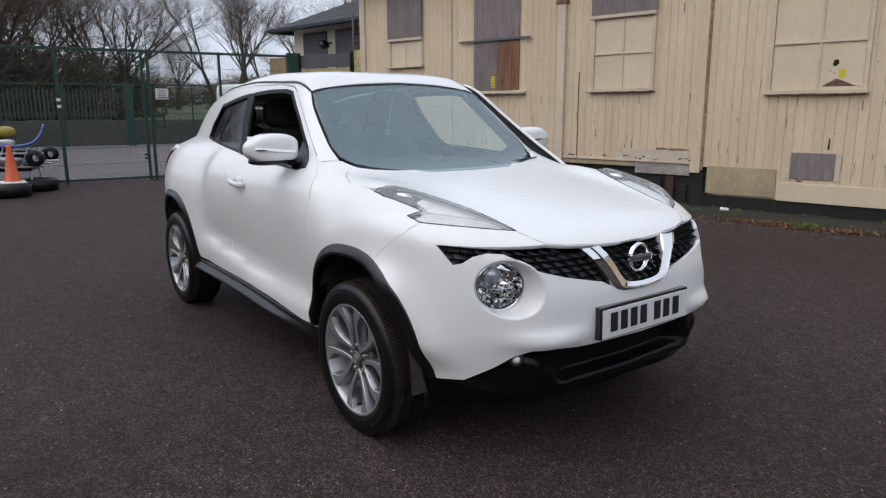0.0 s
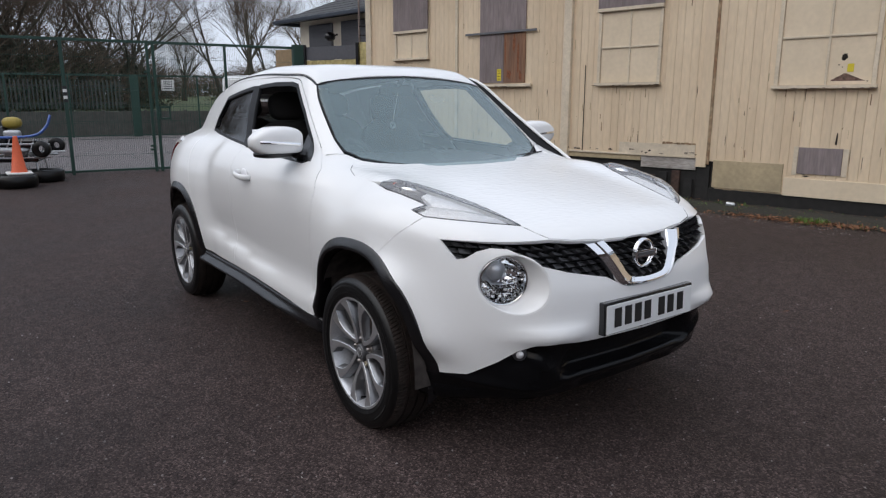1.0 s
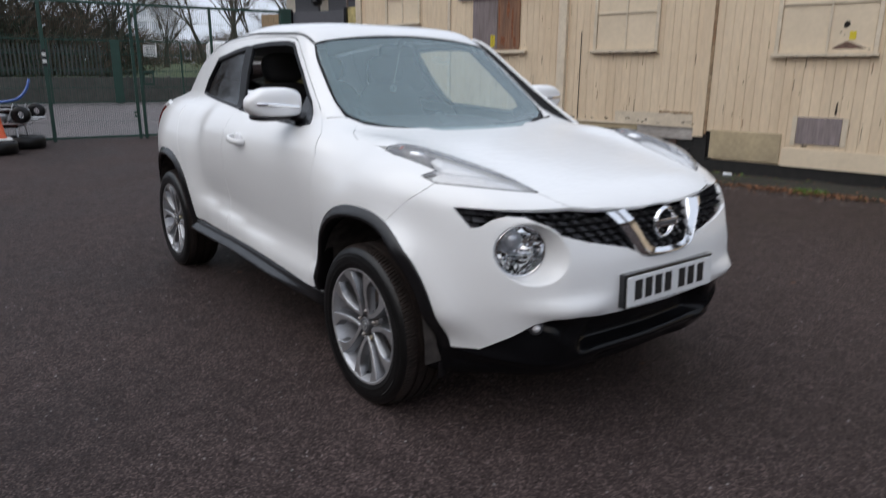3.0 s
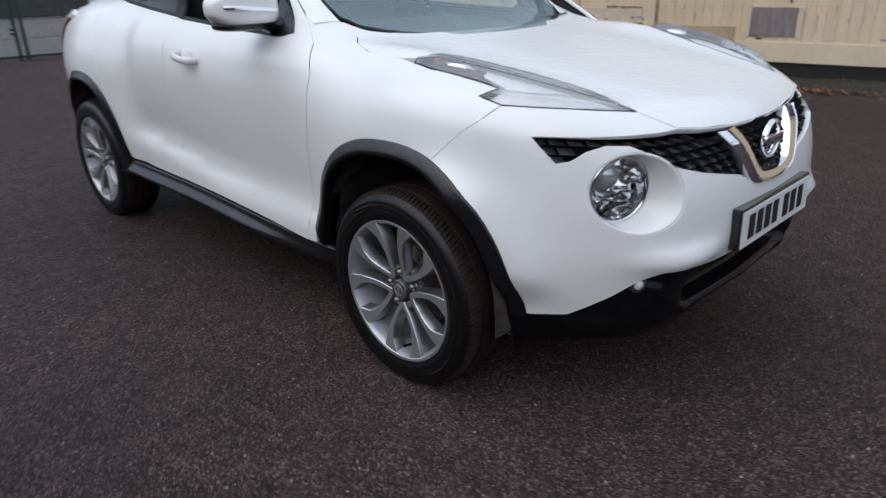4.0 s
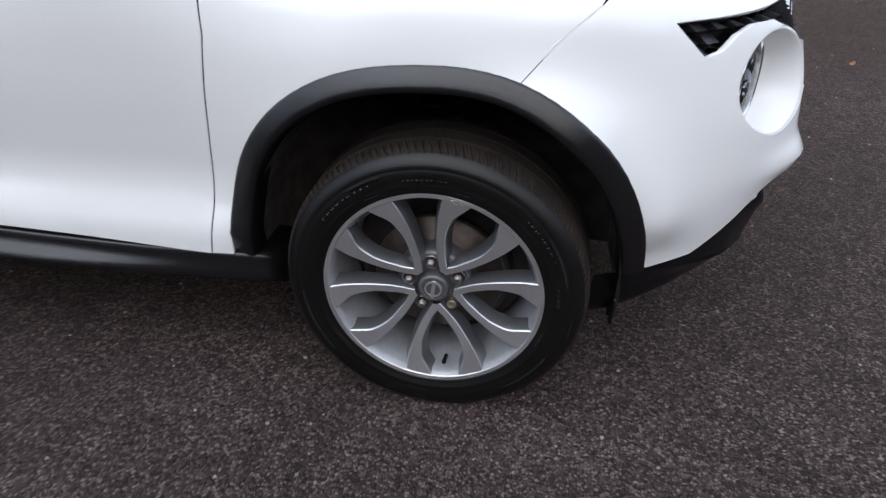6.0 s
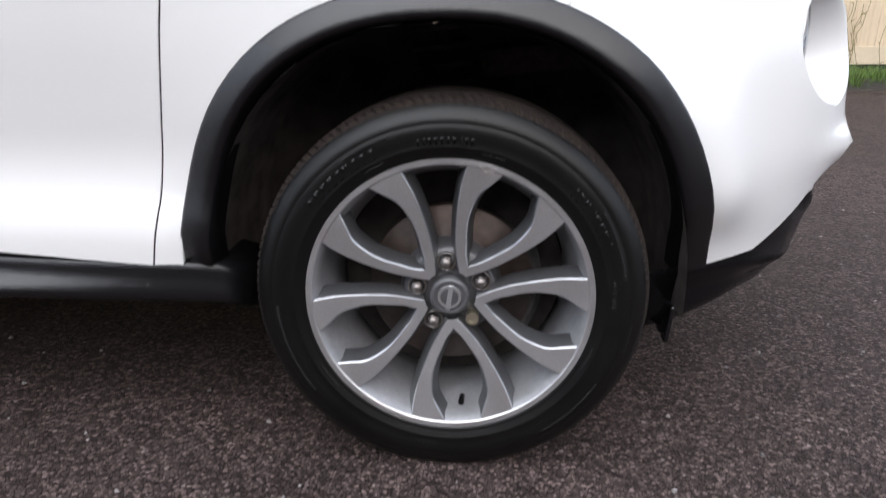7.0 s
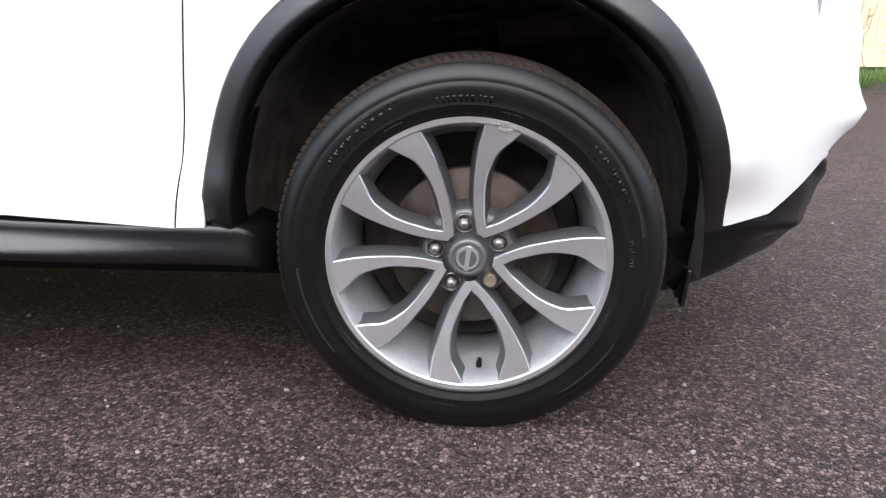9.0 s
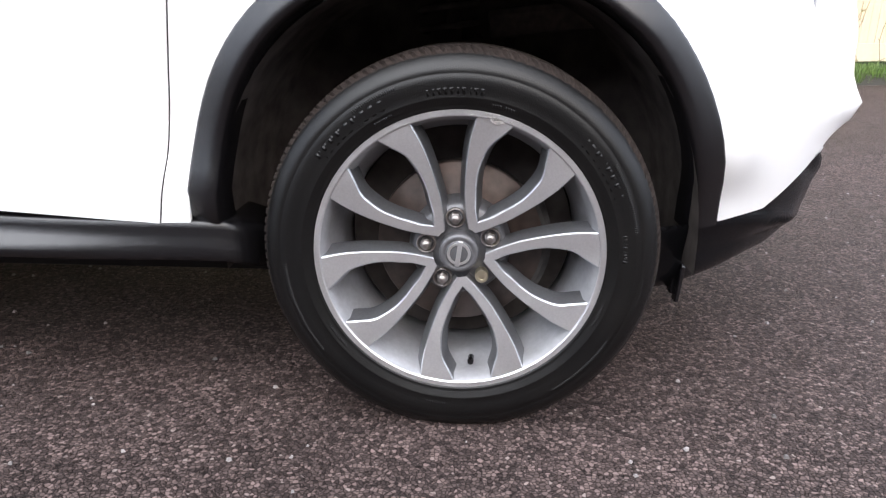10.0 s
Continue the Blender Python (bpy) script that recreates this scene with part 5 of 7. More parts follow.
# lower front valance: black lip under the white bumper, with a lower intake
bm = bmesh.new()
edge = table([0, .265, .35, .45, .53, .575, .62, .69, .755, .80], [.488, .488, .494, .504, .500, .475, .430, .365, .352, .350])
base_out = table([.225, .242, .265, .30, .33, .36, .39, .42, .46, .51], [-.11, -.062, -.034, -.018, -.010, -.012, -.016, -.020, -.018, -.014])


def sculpt(h, z):
    """The valance's relief: a deep mouth under the plate, a slanting ridge from lamp to lip, a thin lower lip."""
    mouth = -.075 * (1 - step01(h, .30, .40 + .5 * (.44 - z))) * step01(z, .335, .365) * (1 - step01(z, .445, .475))
    ridge = .012 * np.exp(-((h - .34 - 1.45 * (z - .31)) / .035) ** 2) * step01(z, .28, .32) * (1 - step01(z, .44, .47))
    pod = -.030 * np.exp(-(((h - .556) / .055) ** 2 + ((z - .462) / .035) ** 2))
    lip = .014 * np.exp(-((z - .300 - .05 * step01(h, .5, .75)) / .016) ** 2) * step01(h, .30, .45)
    bow = -.030 * np.exp(-((z - .27) / .03) ** 2) * (1 - step01(h, .20, .34))
    return mouth + ridge + pod + lip + bow


us = np.linspace(-1, 1, 121) * .8 * math.radians(61)
verts = []
for t in np.linspace(0, 1, 30):
    foot = on_skin("front", [(u, .40) for u in us])
    top = np.array([float(edge(q)) for q in np.abs(foot[:, 1])]) + .006
    z = top + (.228 - top) * t
    p = on_skin("front", [(u, max(q, .30)) for u, q in zip(us, z)])
    nn = skin_normal(p) * (1, 1, 0)
    nn /= np.linalg.norm(nn, axis=1, keepdims=True)
    h = np.abs(p[:, 1])
    fade = .35 + .65 * (1 - step01(h, .62, .78))
    p = p + nn * ((base_out(z) + sculpt(h, z)) * fade)[:, None]
    p[:, 2] = z
    verts.append([bm.verts.new(q) for q in p])
for a, b in zip(verts, verts[1:]):
    for i in range(len(a) - 1):
        bm.faces.new((a[i], a[i + 1], b[i + 1], b[i]))
bmesh.ops.recalc_face_normals(bm, faces=bm.faces)
part("lower_valance", bm, VALANCE_BLACK, car, "black plastic lower front valance", smooth=True)

# underbody and inner bulkheads, seen only through gaps
bm = bmesh.new()
box(bm, (2.95, 1.30, .10), pose(-1.27, 0, .25), .03, 2)
box(bm, (.9, .98, .42), pose(.10, 0, .52), .06, 2)
box(bm, (.55, 1.05, .5), pose(-2.55, 0, .62), .06, 2)
part("underbody", bm, DARK, car)
for sg in (-1, 1):
    bm = bmesh.new()
    for dy, low in ((.0, .020), (.022, .012), (.044, .006)):
        box(bm, (.008, .022, .05 + low), pose(.392 - .2 * dy, sg * (.752 - dy), .252 - low / 2, 0, 5, 0), .002)
    part("splash_flap", bm, TRIM, car)

# muddy strut, spring and arm deep in each front well
MUD = material("dried_mud_metal", (.075, .060, .050), rough=.8, grain=.4, grain_scale=60, stain=.6, stain_scale=16, stain_colour=(.022, .019, .017))
for sg in (-1, 1):
    bm = bmesh.new()
    tube(bm, (-.005, sg * .60, .36), (-.02, sg * .55, .60), .026, .026, 16)
    tube(bm, (-.02, sg * .55, .60), (-.03, sg * .53, .80), .014, .014, 12)
    strut = part("suspension_strut", bm, LINER, car, "mud-caked suspension strut")
    coil = [(-.02 + .055 * math.cos(a) - .004 * a / 6.28, sg * (.553 - .004 * a / 6.28) + .055 * math.sin(a), .585 + .034 * a / 6.28) for a in np.linspace(0, 2 * math.pi * 5.5, 90)]
    part("coil_spring", sweep(bmesh.new(), coil, [(.006 * math.cos(a), .006 * math.sin(a)) for a in np.linspace(0, 2 * math.pi, 8, endpoint=False)]), LINER, strut, smooth=True)
    bm = box(bmesh.new(), (.26, .05, .055), pose(.17, sg * .575, .695, 0, -6, 0), .014, 2)
    part("inner_bracket", bm, MUD, car)


# ---- lamps, grille, badge, plate ----
def skin_x(h, z, off=0.0):
    """The foremost x of the skin at a half-width and height."""
    return float(on_skin("nose", [(-h, z)])[0][0]) + off


angles = np.linspace(0, 2 * math.pi, 48, endpoint=False)
for flip in (False, True):
    sg = 1 if flip else -1
    # round lamp set back in a white bowl
    mouth = on_skin("nose", [(-(.577 + .102 * math.cos(a)), .722 + .108 * math.sin(a)) for a in angles])
    bm = bmesh.new()

    def lens_x(h):
        return .614 + (.579 - h) * .445

    rings = []
    for k, (r, t) in enumerate([(1.02, 0), (.985, .012), (.96, .06), (.93, .20), (.895, .48), (.875, .80), (.86, .97), (.82, 1.03)]):
        row = []
        deep = on_skin("nose", [(-(.577 + .003 * (1 - r) / .15 + .102 * r * math.cos(a)), .722 + .108 * r * math.sin(a)) for a in angles])
        for a, m, d in zip(angles, mouth, deep):
            h, z = .577 + .003 * (1 - r) / .15 + .102 * r * math.cos(a), .722 + .108 * r * math.sin(a)
            x0 = d[0] - (.004 if k == 0 else .0005)
            x1 = min(lens_x(h), x0 - .002)
            row.append(bm.verts.new((x0 + (x1 - x0) * t, sg * h, z)))
        rings.append(row)
    for a, b in zip(rings, rings[1:]):
        for i in range(48):
            bm.faces.new((a[i], a[(i + 1) % 48], b[(i + 1) % 48], b[i]))
    bmesh.ops.recalc_face_normals(bm, faces=bm.faces)
    part("lamp_bowl", bm, PAINT, car, smooth=True)
    lamp = None
    tilt = pose(.612, sg * .578, .724, 0, 0, sg * 24) @ Matrix.Scale(1.02, 4)
    bm = lathe(bmesh.new(), [(.0895, -.004), (.0925, .003), (.0915, .008), (.086, .010), (.083, .004), (.080, -.02)], 48, "x")
    lamp = part("round_headlamp", bm, CHROME, car, "round headlamp with chrome reflector", True)
    lamp.matrix_local = tilt
    bm = lathe(bmesh.new(), [(.0, .016), (.03, .0155), (.06, .012), (.078, .006), (.083, .0)], 48, "x")
    cover = part("lens_cover", bm, LENS, lamp, smooth=True)
    cover.visible_shadow = False
    bm = lathe(bmesh.new(), [(.082, -.002), (.074, -.018), (.060, -.030), (.042, -.024), (.026, -.034), (.0, -.036)], 18, "x")
    for v in bm.verts:
        v.co.x += .010 * math.sin(61 * v.co.y + 127 * v.co.z)
    part("reflector", bm, LAMP_MIRROR, lamp)
    bm = lathe(bmesh.new(), [(0, .0), (.012, -.001), (.024, -.006), (.032, -.016), (.034, -.022), (.036, -.022), (.037, -.03), (.035, -.05)], 36, "x")
    pr = part("projector", bm, material("projector_lens", (.60, .62, .67), rough=.06, coat=.9, metal=.4), lamp, smooth=True)
    pr.location = (0, -sg * -.022, .032)
    bm = bmesh.new()
    for k in range(7):
        a = radians(-150 + 22 * k)
        box(bm, (.03, .004, .05), pose(-.03, .045 * math.cos(a), .045 * math.sin(a), math.degrees(a) - 90, 0, 14), .001)
    for k in range(3):
        box(bm, (.018, .085 - .014 * k, .004), pose(-.012, 0, -.012 - .017 * k, 0, 18, 0), .001)
    part("reflector_facet", bm, CHROME, lamp)

    # day lamp low in the bumper
    bm = lathe(bmesh.new(), [(0, .004), (.02, .002), (.026, -.004), (.030, -.004), (.033, -.03)], 28, "x")
    fog = part("low_lamp", bm, LAMP_DARK, car, smooth=True)
    fog.matrix_local = pose(.686, sg * .556, .456, 0, 0, sg * 34) @ Matrix.Scale(.85, 4)
    bm = lathe(bmesh.new(), [(0, .012), (.010, .009), (.017, .002)], 20, "x")
    part("bulb", bm, SILVER, fog, smooth=True)

# blade lamps on top of the wings
blade = [*LAMP_FRONT[1:], *LAMP_IN[1:], *LAMP_LOW]
poly = outline("top", blade, .012)


def blade_bulge(p):
    d = np.array([np.min(np.sum((on_rim - q[:2]) ** 2, 1)) for q in np.stack([p[:, 0], p[:, 1]], -1)])
    return .021 * step01(np.sqrt(d), 0, .048) + .003


on_rim = poly
covers = panel("blade_headlamp", DEW_GLARE_LENS, car, "top", poly, step=.018, lip=.006, bulge=blade_bulge, gap=.001, label="clear blade-shaped wing-top headlamp")
for ob in covers:
    ob.visible_shadow = False
# black tube along the lens edge, drawing the shaded gap round the lamp
edge_line = spots(blade)
edge_line = edge_line - .001 * skin_normal(edge_line)
for sg, ob in zip((1, -1), covers):
    lamp_gap_line = sweep(bmesh.new(), refine([(x, sg * y, z) for x, y, z in edge_line], .02), [(.0032 * math.cos(a), .0022 * math.sin(a)) for a in np.linspace(0, 2 * math.pi, 6, endpoint=False)], closed=True)
    part("lamp_gap_line", lamp_gap_line, SATIN_BLACK, ob)
grey = [("t", .560, .495), ("t", .50, .505), ("t", .39, .528), ("t", .25, .565), ("t", .16, .60), ("t", .20, .66), ("t", .30, .675), ("t", .285, .735), ("t", .328, .722), ("t", .40, .68), ("t", .48, .613), ("t", .54, .535)]
dark = [("t", .16, .60), ("t", .10, .612), ("t", .0, .652), ("t", -.035, .690), ("t", -.03, .704), ("t", .047, .712), ("t", .173, .700), ("t", .25, .68), ("t", .20, .66)]
for flip, cover in zip((False, True), covers):
    for name, marks, mat, off in (("housing", blade, LAMP_SILVER, -.022), ("light_guide", grey, LAMP_GREY, -.012), ("indicator_recess", dark, LAMP_MID, -.010)):
        me = shell_mesh(name, "top", outline("top", marks, .02), step=.03, off=off, lip=.004, flip=flip)
        me.materials.append(mat)
        ob = new(name, me)
        ob.parent = cover
    sg = 1 if flip else -1
    bm = bmesh.new()
    bmesh.ops.create_uvsphere(bm, u_segments=20, v_segments=12, radius=1, matrix=pose(.088, sg * .662, 1.016, 0, 6, sg * -8) @ Matrix.Diagonal((.068, .032, .020, 1)))
    part("reflector", bm, CHROME, cover, smooth=True)
    bm = bmesh.new()
    bmesh.ops.create_uvsphere(bm, u_segments=14, v_segments=8, radius=1, matrix=pose(.03, sg * .672, 1.026, 0, 8, 0) @ Matrix.Diagonal((.016, .008, .009, 1)))
    part("bulb", bm, AMBER, cover, smooth=True)
    bm = bmesh.new()
    rib = [spot("t", x, h) for x, h in ((.30, .70), (.36, .668), (.44, .60), (.50, .545), (.545, .505))]
    sweep(bm, [(q[0], -q[1] if flip else q[1], q[2] + .002) for q in rib], [(-.004, 0), (-.004, .005), (.004, .005), (.004, 0)])
    part("light_strip", bm, material("white_strip", (.75, .76, .78), rough=.25), cover)

# grille lattice: staggered slanting facets between thin bars
def lattice(poly, off):
    bm = bmesh.new()
    row, col = .0245, .044
    lo, hi = poly.min(0), poly.max(0)
    cells = []
    for i in range(int((hi[1] - lo[1]) / row) + 2):
        v = lo[1] + i * row
        for j in range(int((hi[0] - lo[0]) / col) + 2):
            u = lo[0] + (j + .5 * (i % 2)) * col
            quad = np.array([(u, v), (u + col * .80, v), (u + col * .98, v + row * .72), (u + col * .18, v + row * .72)])
            if inside(poly, quad.mean(0)[None])[0]:
                cells.append(quad)
    flat_pts = np.concatenate(cells)
    p = on_skin("front", flat_pts)
    n = skin_normal(p)
    depth = np.tile([off + .0, off + .012, off + .002, off - .016], len(cells))
    q = p + n * depth[:, None]
    b = p + n * (off - .03)
    for k in range(len(cells)):
        f = [bm.verts.new(x) for x in q[4 * k:4 * k + 4]]
        g = [bm.verts.new(x) for x in b[4 * k:4 * k + 4]]
        bm.faces.new(f)
        for i in range(4):
            bm.faces.new((f[i], g[i], g[(i + 1) % 4], f[(i + 1) % 4]))
    bmesh.ops.recalc_face_normals(bm, faces=bm.faces)
    return bm


GRILLE_BLACK = material("grille_black", (0.030, 0.030, 0.033), rough=0.32, spec=0.5, grain=0.1, grain_scale=200)
tagged(part("grille_mesh", lattice(GRILLE_HOLE, -.022), GRILLE_BLACK, car, "gloss black staggered grille mesh"), kind="stuff")

# chrome V, badge and bar
outer_v = [(.285, .846), (.250, .806), (.205, .748), (.172, .702), (.140, .680), (.09, .670), (0, .666)]
inner_v = [(.190, .850), (.165, .812), (.135, .760), (.112, .724), (.090, .708), (.055, .702), (0, .700)]
bm = bmesh.new()
rows = []
for sg in (-1, 1):
    ring = []
    for (h0, z0), (h1, z1) in zip(outer_v, inner_v):
        ring.append([(h0 + (h1 - h0) * t, z0 + (z1 - z0) * t, lift) for t, lift in ((0, -.020), (.02, .002), (.34, .013), (.42, .006), (.50, .012), (.96, .006), (1, -.030))])
    rows += [[(sg * h, z, lift) for h, z, lift in cut] for cut in (ring if sg < 0 else ring[-2::-1])]
paths = [spline([(skin_x(abs(h), z, lift), h, z) for h, z, lift in [cut[k] for cut in rows]], .5 / 40) for k in range(7)]
count = 72
net = [[bm.verts.new(line[round(i / count * (len(line) - 1))]) for i in range(count + 1)] for line in paths]
for a, b in zip(net, net[1:]):
    for i in range(count):
        bm.faces.new((a[i], a[i + 1], b[i + 1], b[i]))
bmesh.ops.recalc_face_normals(bm, faces=bm.faces)
part("chrome_v_trim", bm, CHROME, car, "polished chrome V-shaped grille trim")
bx = skin_x(0, .785, -.004)
bm = bmesh.new()
lathe(bm, [(.046, -.004), (.047, .006), (.0505, .011), (.0545, .011), (.058, .006), (.059, -.004)], 48, "x")
part("badge_ring", bm, CHROME, car, smooth=True).location = (bx, 0, .785)
bm = box(bmesh.new(), (.014, .128, .030), pose(bx + .010, 0, .785), .003, 2)
part("badge_bar", bm, CHROME, car)
bm = box(bmesh.new(), (.004, .098, .014), pose(bx + .0175, 0, .785), .001)
part("badge_inset", bm, HUBCAP, car)

bm = box(bmesh.new(), (.030, .536, .126), pose(.815, 0, .569, 0, -2, 0), .004, 2)
holder = part("number_plate", bm, GLOSS_BLACK, car, "white number plate in black holder")
bm = box(bmesh.new(), (.004, .520, .111), pose(.8325, 0, .567, 0, -2, 0), .0015)
part("plate_face", bm, PLATE_WHITE, holder)
for y in (-.198, -.140, -.082, -.024, .062, .120, .182):
    bm = box(bmesh.new(), (.002, .040, .074), pose(.8358, y, .571, 0, -2, 0), .0006)
    part("plate_bar", bm, INK, holder)
bm = box(bmesh.new(), (.002, .075, .006), pose(.8350, .0, .5195, 0, -2, 0))
part("plate_bar", bm, INK, holder)

# ---- windows' black trim, pillars, mirrors, handles ----
for name, marks in (("window_surround", FRONT_WINDOW), ("window_surround", REAR_WINDOW)):
    out = outline("roll", marks, .02)
    panel(name, SATIN_BLACK, car, "roll", shrink(out, -.004), [shrink(out, .012)], step=.05, off=.0015, lip=.014, gap=0)
panel("door_pillar", SATIN_BLACK, car, "roll", outline("roll", [("s", -1.455, 1.10), ("s", -1.585, 1.30), ("s", -1.64, 1.456), ("s", -1.75, 1.452), ("s", -1.69, 1.30), ("s", -1.545, 1.11)], .02), step=.05, off=.004, lip=.02, label="gloss black door pillar")
panel("mirror_sail", TRIM, car, "roll", outline("roll", [("s", -.60, 1.082), ("s", -.70, 1.160), ("s", -.775, 1.205), ("s", -.80, 1.08), ("s", -.70, 1.07)], .02), step=.05, off=.004, lip=.02)
ditch = [spot(*m) for m in ROOF_EDGE]
for flip in (False, True):
    sg = -1 if flip else 1
    bm = sweep(bmesh.new(), spline([(q[0], sg * q[1], q[2] + .0015) for q in ditch], .05), [(-.007, -.004), (-.005, .0015), (.005, .0015), (.007, -.004)])
    part("roof_strip", bm, TRIM, car)


for flip in (False, True):
    sg = 1 if flip else -1
    body = bmesh.new()
    blob(body, Matrix(), (.078, .136, .074), 3.8)
    for v in body.verts:
        t = (v.co.y * -1 + .135) / .27
        v.co.x *= .62 + .38 * math.sin(math.pi * min(max(t * .9 + .1, 0), 1))
        v.co.z *= .84 + .18 * math.sin(math.pi * min(max(t, 0), 1))
        v.co.z *= 1 - .42 * max(0, (t - .62) / .38) ** 2
        v.co.z -= .10 * max(0, v.co.z) * max(0, t - .3)
        if v.co.x < -.035:
            v.co.x = -.035 + .15 * (v.co.x + .035)
        v.co.z = max(v.co.z, -.052)
        v.co.y *= 1 if not flip else -1
    bmesh.ops.recalc_face_normals(body, faces=body.faces)
    mirror = part("door_mirror", body, PAINT, car, "white door mirror with indicator strip", True)
    mirror.matrix_local = pose(-.73, sg * (.872 if sg < 0 else .835), 1.172, 0, 0, sg * -6)
    bm = bmesh.new()
    blob(bm, pose(-.012, 0, -.058), (.060, .105, .020), 3)
    tube(bm, (.0, -sg * .09, -.055), (.03, -sg * .20, -.085), .026, .032, 12)
    part("mirror_base", bm, TRIM, mirror, smooth=True)
    bm = bmesh.new()
    pts = [(.060, sg * .106, .004), (.0735, sg * .085, .003), (.083, sg * .05, .001), (.0845, sg * -.01, -.004), (.0830, sg * -.055, -.009), (.0760, sg * -.095, -.013)]
    pts = [(x * .93 - .004, y, z) for x, y, z in pts]
    sweep(bm, spline(pts, .01), [(-.004, -.006), (.004, -.006), (.006, 0), (.004, .006), (-.004, .006)])
    part("indicator_strip", bm, CHROME, mirror)
    bm = box(bmesh.new(), (.004, .20, .10), pose(-.040, 0, .01), .001)
    part("mirror_glass", bm, MIRROR, mirror)
    # pull handle
    hy = float(on_skin("side", [(-1.22, .966)])[0][1]) * -sg
    bm = bmesh.new()
    pts = [(-1.125, sg * .842, .956), (-1.145, sg * .875, .958), (-1.20, sg * .888, .963), (-1.27, sg * .886, .970), (-1.305, sg * .868, .974), (-1.315, sg * .842, .975)]
    pts = [(-1.262 + (x + 1.22) * .78, y, z) for x, y, z in pts]
    sweep(bm, spline(pts, .012), [(.0095 * math.cos(a), .0155 * math.sin(a)) for a in np.linspace(0, 2 * math.pi, 12, endpoint=False)])
    part("door_handle", bm, PAINT, car, smooth=True)
    bm = bmesh.new()
    blob(bm, pose(-1.262, sg * .846, .968), (.042, .006, .034), 2.2, 24, 12)
    part("handle_recess", bm, LAMP_GREY, car, smooth=True)

# inner windscreen pillars
inner = [spot(*m) for m in SCREEN_SIDE]
for sg in (1, -1):
    line = [(q[0] - .03, sg * (q[1] + .045), q[2] - .02) for q in inner]
    part("inner_pillar", sweep(bmesh.new(), spline(line, .04), [(-.036, -.006), (-.036, .006), (.036, .006), (.036, -.006)]), RIM_BLACK, car)

# far windscreen pillar: a black cover with a white outer edge
glass_edge = spline([(-1.03, .52, 1.488), (-.835, .560, 1.312), (-.68, .588, 1.165), (-.52, .615, 1.055)], .03)
edge_line = spline([(-1.045, .560, 1.500), (-.945, .585, 1.462), (-.765, .66, 1.312), (-.565, .71, 1.172), (-.42, .745, 1.080), (-.33, .765, 1.02)], .03)
bm = bmesh.new()
rows = []
for k in range(17):
    p = Vector(glass_edge[round(k / 16 * (len(glass_edge) - 1))])
    q = Vector(edge_line[round(k / 16 * (len(edge_line) - 1))])
    rows.append([bm.verts.new(p.lerp(q, t) + Vector((.5, .2, .8)) * b) for t, b in ((0, -.004), (.3, .006), (.7, .006), (1, -.004), (.5, -.03))])
for a, b in zip(rows, rows[1:]):
    for j in range(5):
        bm.faces.new((a[j], a[(j + 1) % 5], b[(j + 1) % 5], b[j]))
bm.faces.new(rows[0])
bm.faces.new(rows[-1])
bmesh.ops.recalc_face_normals(bm, faces=bm.faces)
part("pillar_cover", bm, RIM_BLACK, car, smooth=True)
part("pillar_edge", sweep(bmesh.new(), edge_line, [(.009 * math.cos(a), .009 * math.sin(a)) for a in np.linspace(0, 2 * math.pi, 12, endpoint=False)]), PAINT, car, smooth=True)

# tail lamps, hatch
panel("tail_lamp", RED_LENS, car, "side", outline("side", [("s", -2.86, 1.06), ("s", -2.95, 1.07), ("s", -3.04, 1.0), ("s", -3.09, .90), ("s", -3.05, .86), ("s", -2.99, .96), ("s", -2.92, 1.02)], .02), step=.03, off=.010, lip=.014)
panel("lamp_cap", PAINT, car, "side", outline("side", [("s", -2.80, 1.075), ("s", -2.86, 1.10), ("s", -2.96, 1.095), ("s", -3.03, 1.03), ("s", -2.95, 1.068), ("s", -2.86, 1.058)], .02), step=.03, off=.016, lip=.02)
panel("tailgate", PAINT, car, "tail", refine([(-.60, .55), (.60, .55), (.66, .80), (.60, 1.02), (-.60, 1.02), (-.66, .80)], .03), sides=(False,), step=.06)
panel("rear_window", PRIVACY, car, "tail", refine([(-.56, 1.03), (.56, 1.03), (.46, 1.36), (-.46, 1.36)], .03), sides=(False,), step=.06, lip=0)
panel("rear_bumper", TRIM, car, "tail", refine([(-.70, .35), (.70, .35), (.70, .54), (-.70, .54)], .03), sides=(False,), step=.06)

# ---- cabin ----
right = flat("top", spots([("t", -.96, .40), ("t", -1.0, .50)] + ROOF_EDGE[2:] + [("t", -2.7, .35)]))
poly = refine(np.concatenate([right, right[::-1] * (1, -1)]), .05)
panel("headlining", HEADLINER, car, "top", poly, sides=(False,), step=.08, off=-.03, lip=0)
bm = bmesh.new()
blob(bm, pose(-.72, 0, .93, 0, 8, 0), (.34, .66, .135), 3.2, 48, 24)
dash = part("dashboard", bm, DASH, car, smooth=True)
bm = bmesh.new()
blob(bm, pose(-.92, -.37, 1.045), (.10, .17, .045), 2.4, 28, 14)
part("instrument_hood", bm, DASH, dash, smooth=True)
bm = bmesh.new()
made = [(.185 * math.cos(a), .185 * math.sin(a), 0) for a in np.linspace(0, 2 * math.pi, 40, endpoint=False)]
sweep(bm, made, [(.015 * math.cos(a), .015 * math.sin(a)) for a in np.linspace(0, 2 * math.pi, 8, endpoint=False)], closed=True)
blob(bm, Matrix(), (.07, .06, .02), 2.5, 20, 10)
for a in (0, 180, 270):
    tube(bm, (0, 0, 0), (.18 * math.cos(radians(a)), .18 * math.sin(radians(a)), 0), .014, .012, 8)
sw = part("steering_wheel", bm, DASH, car, smooth=True)
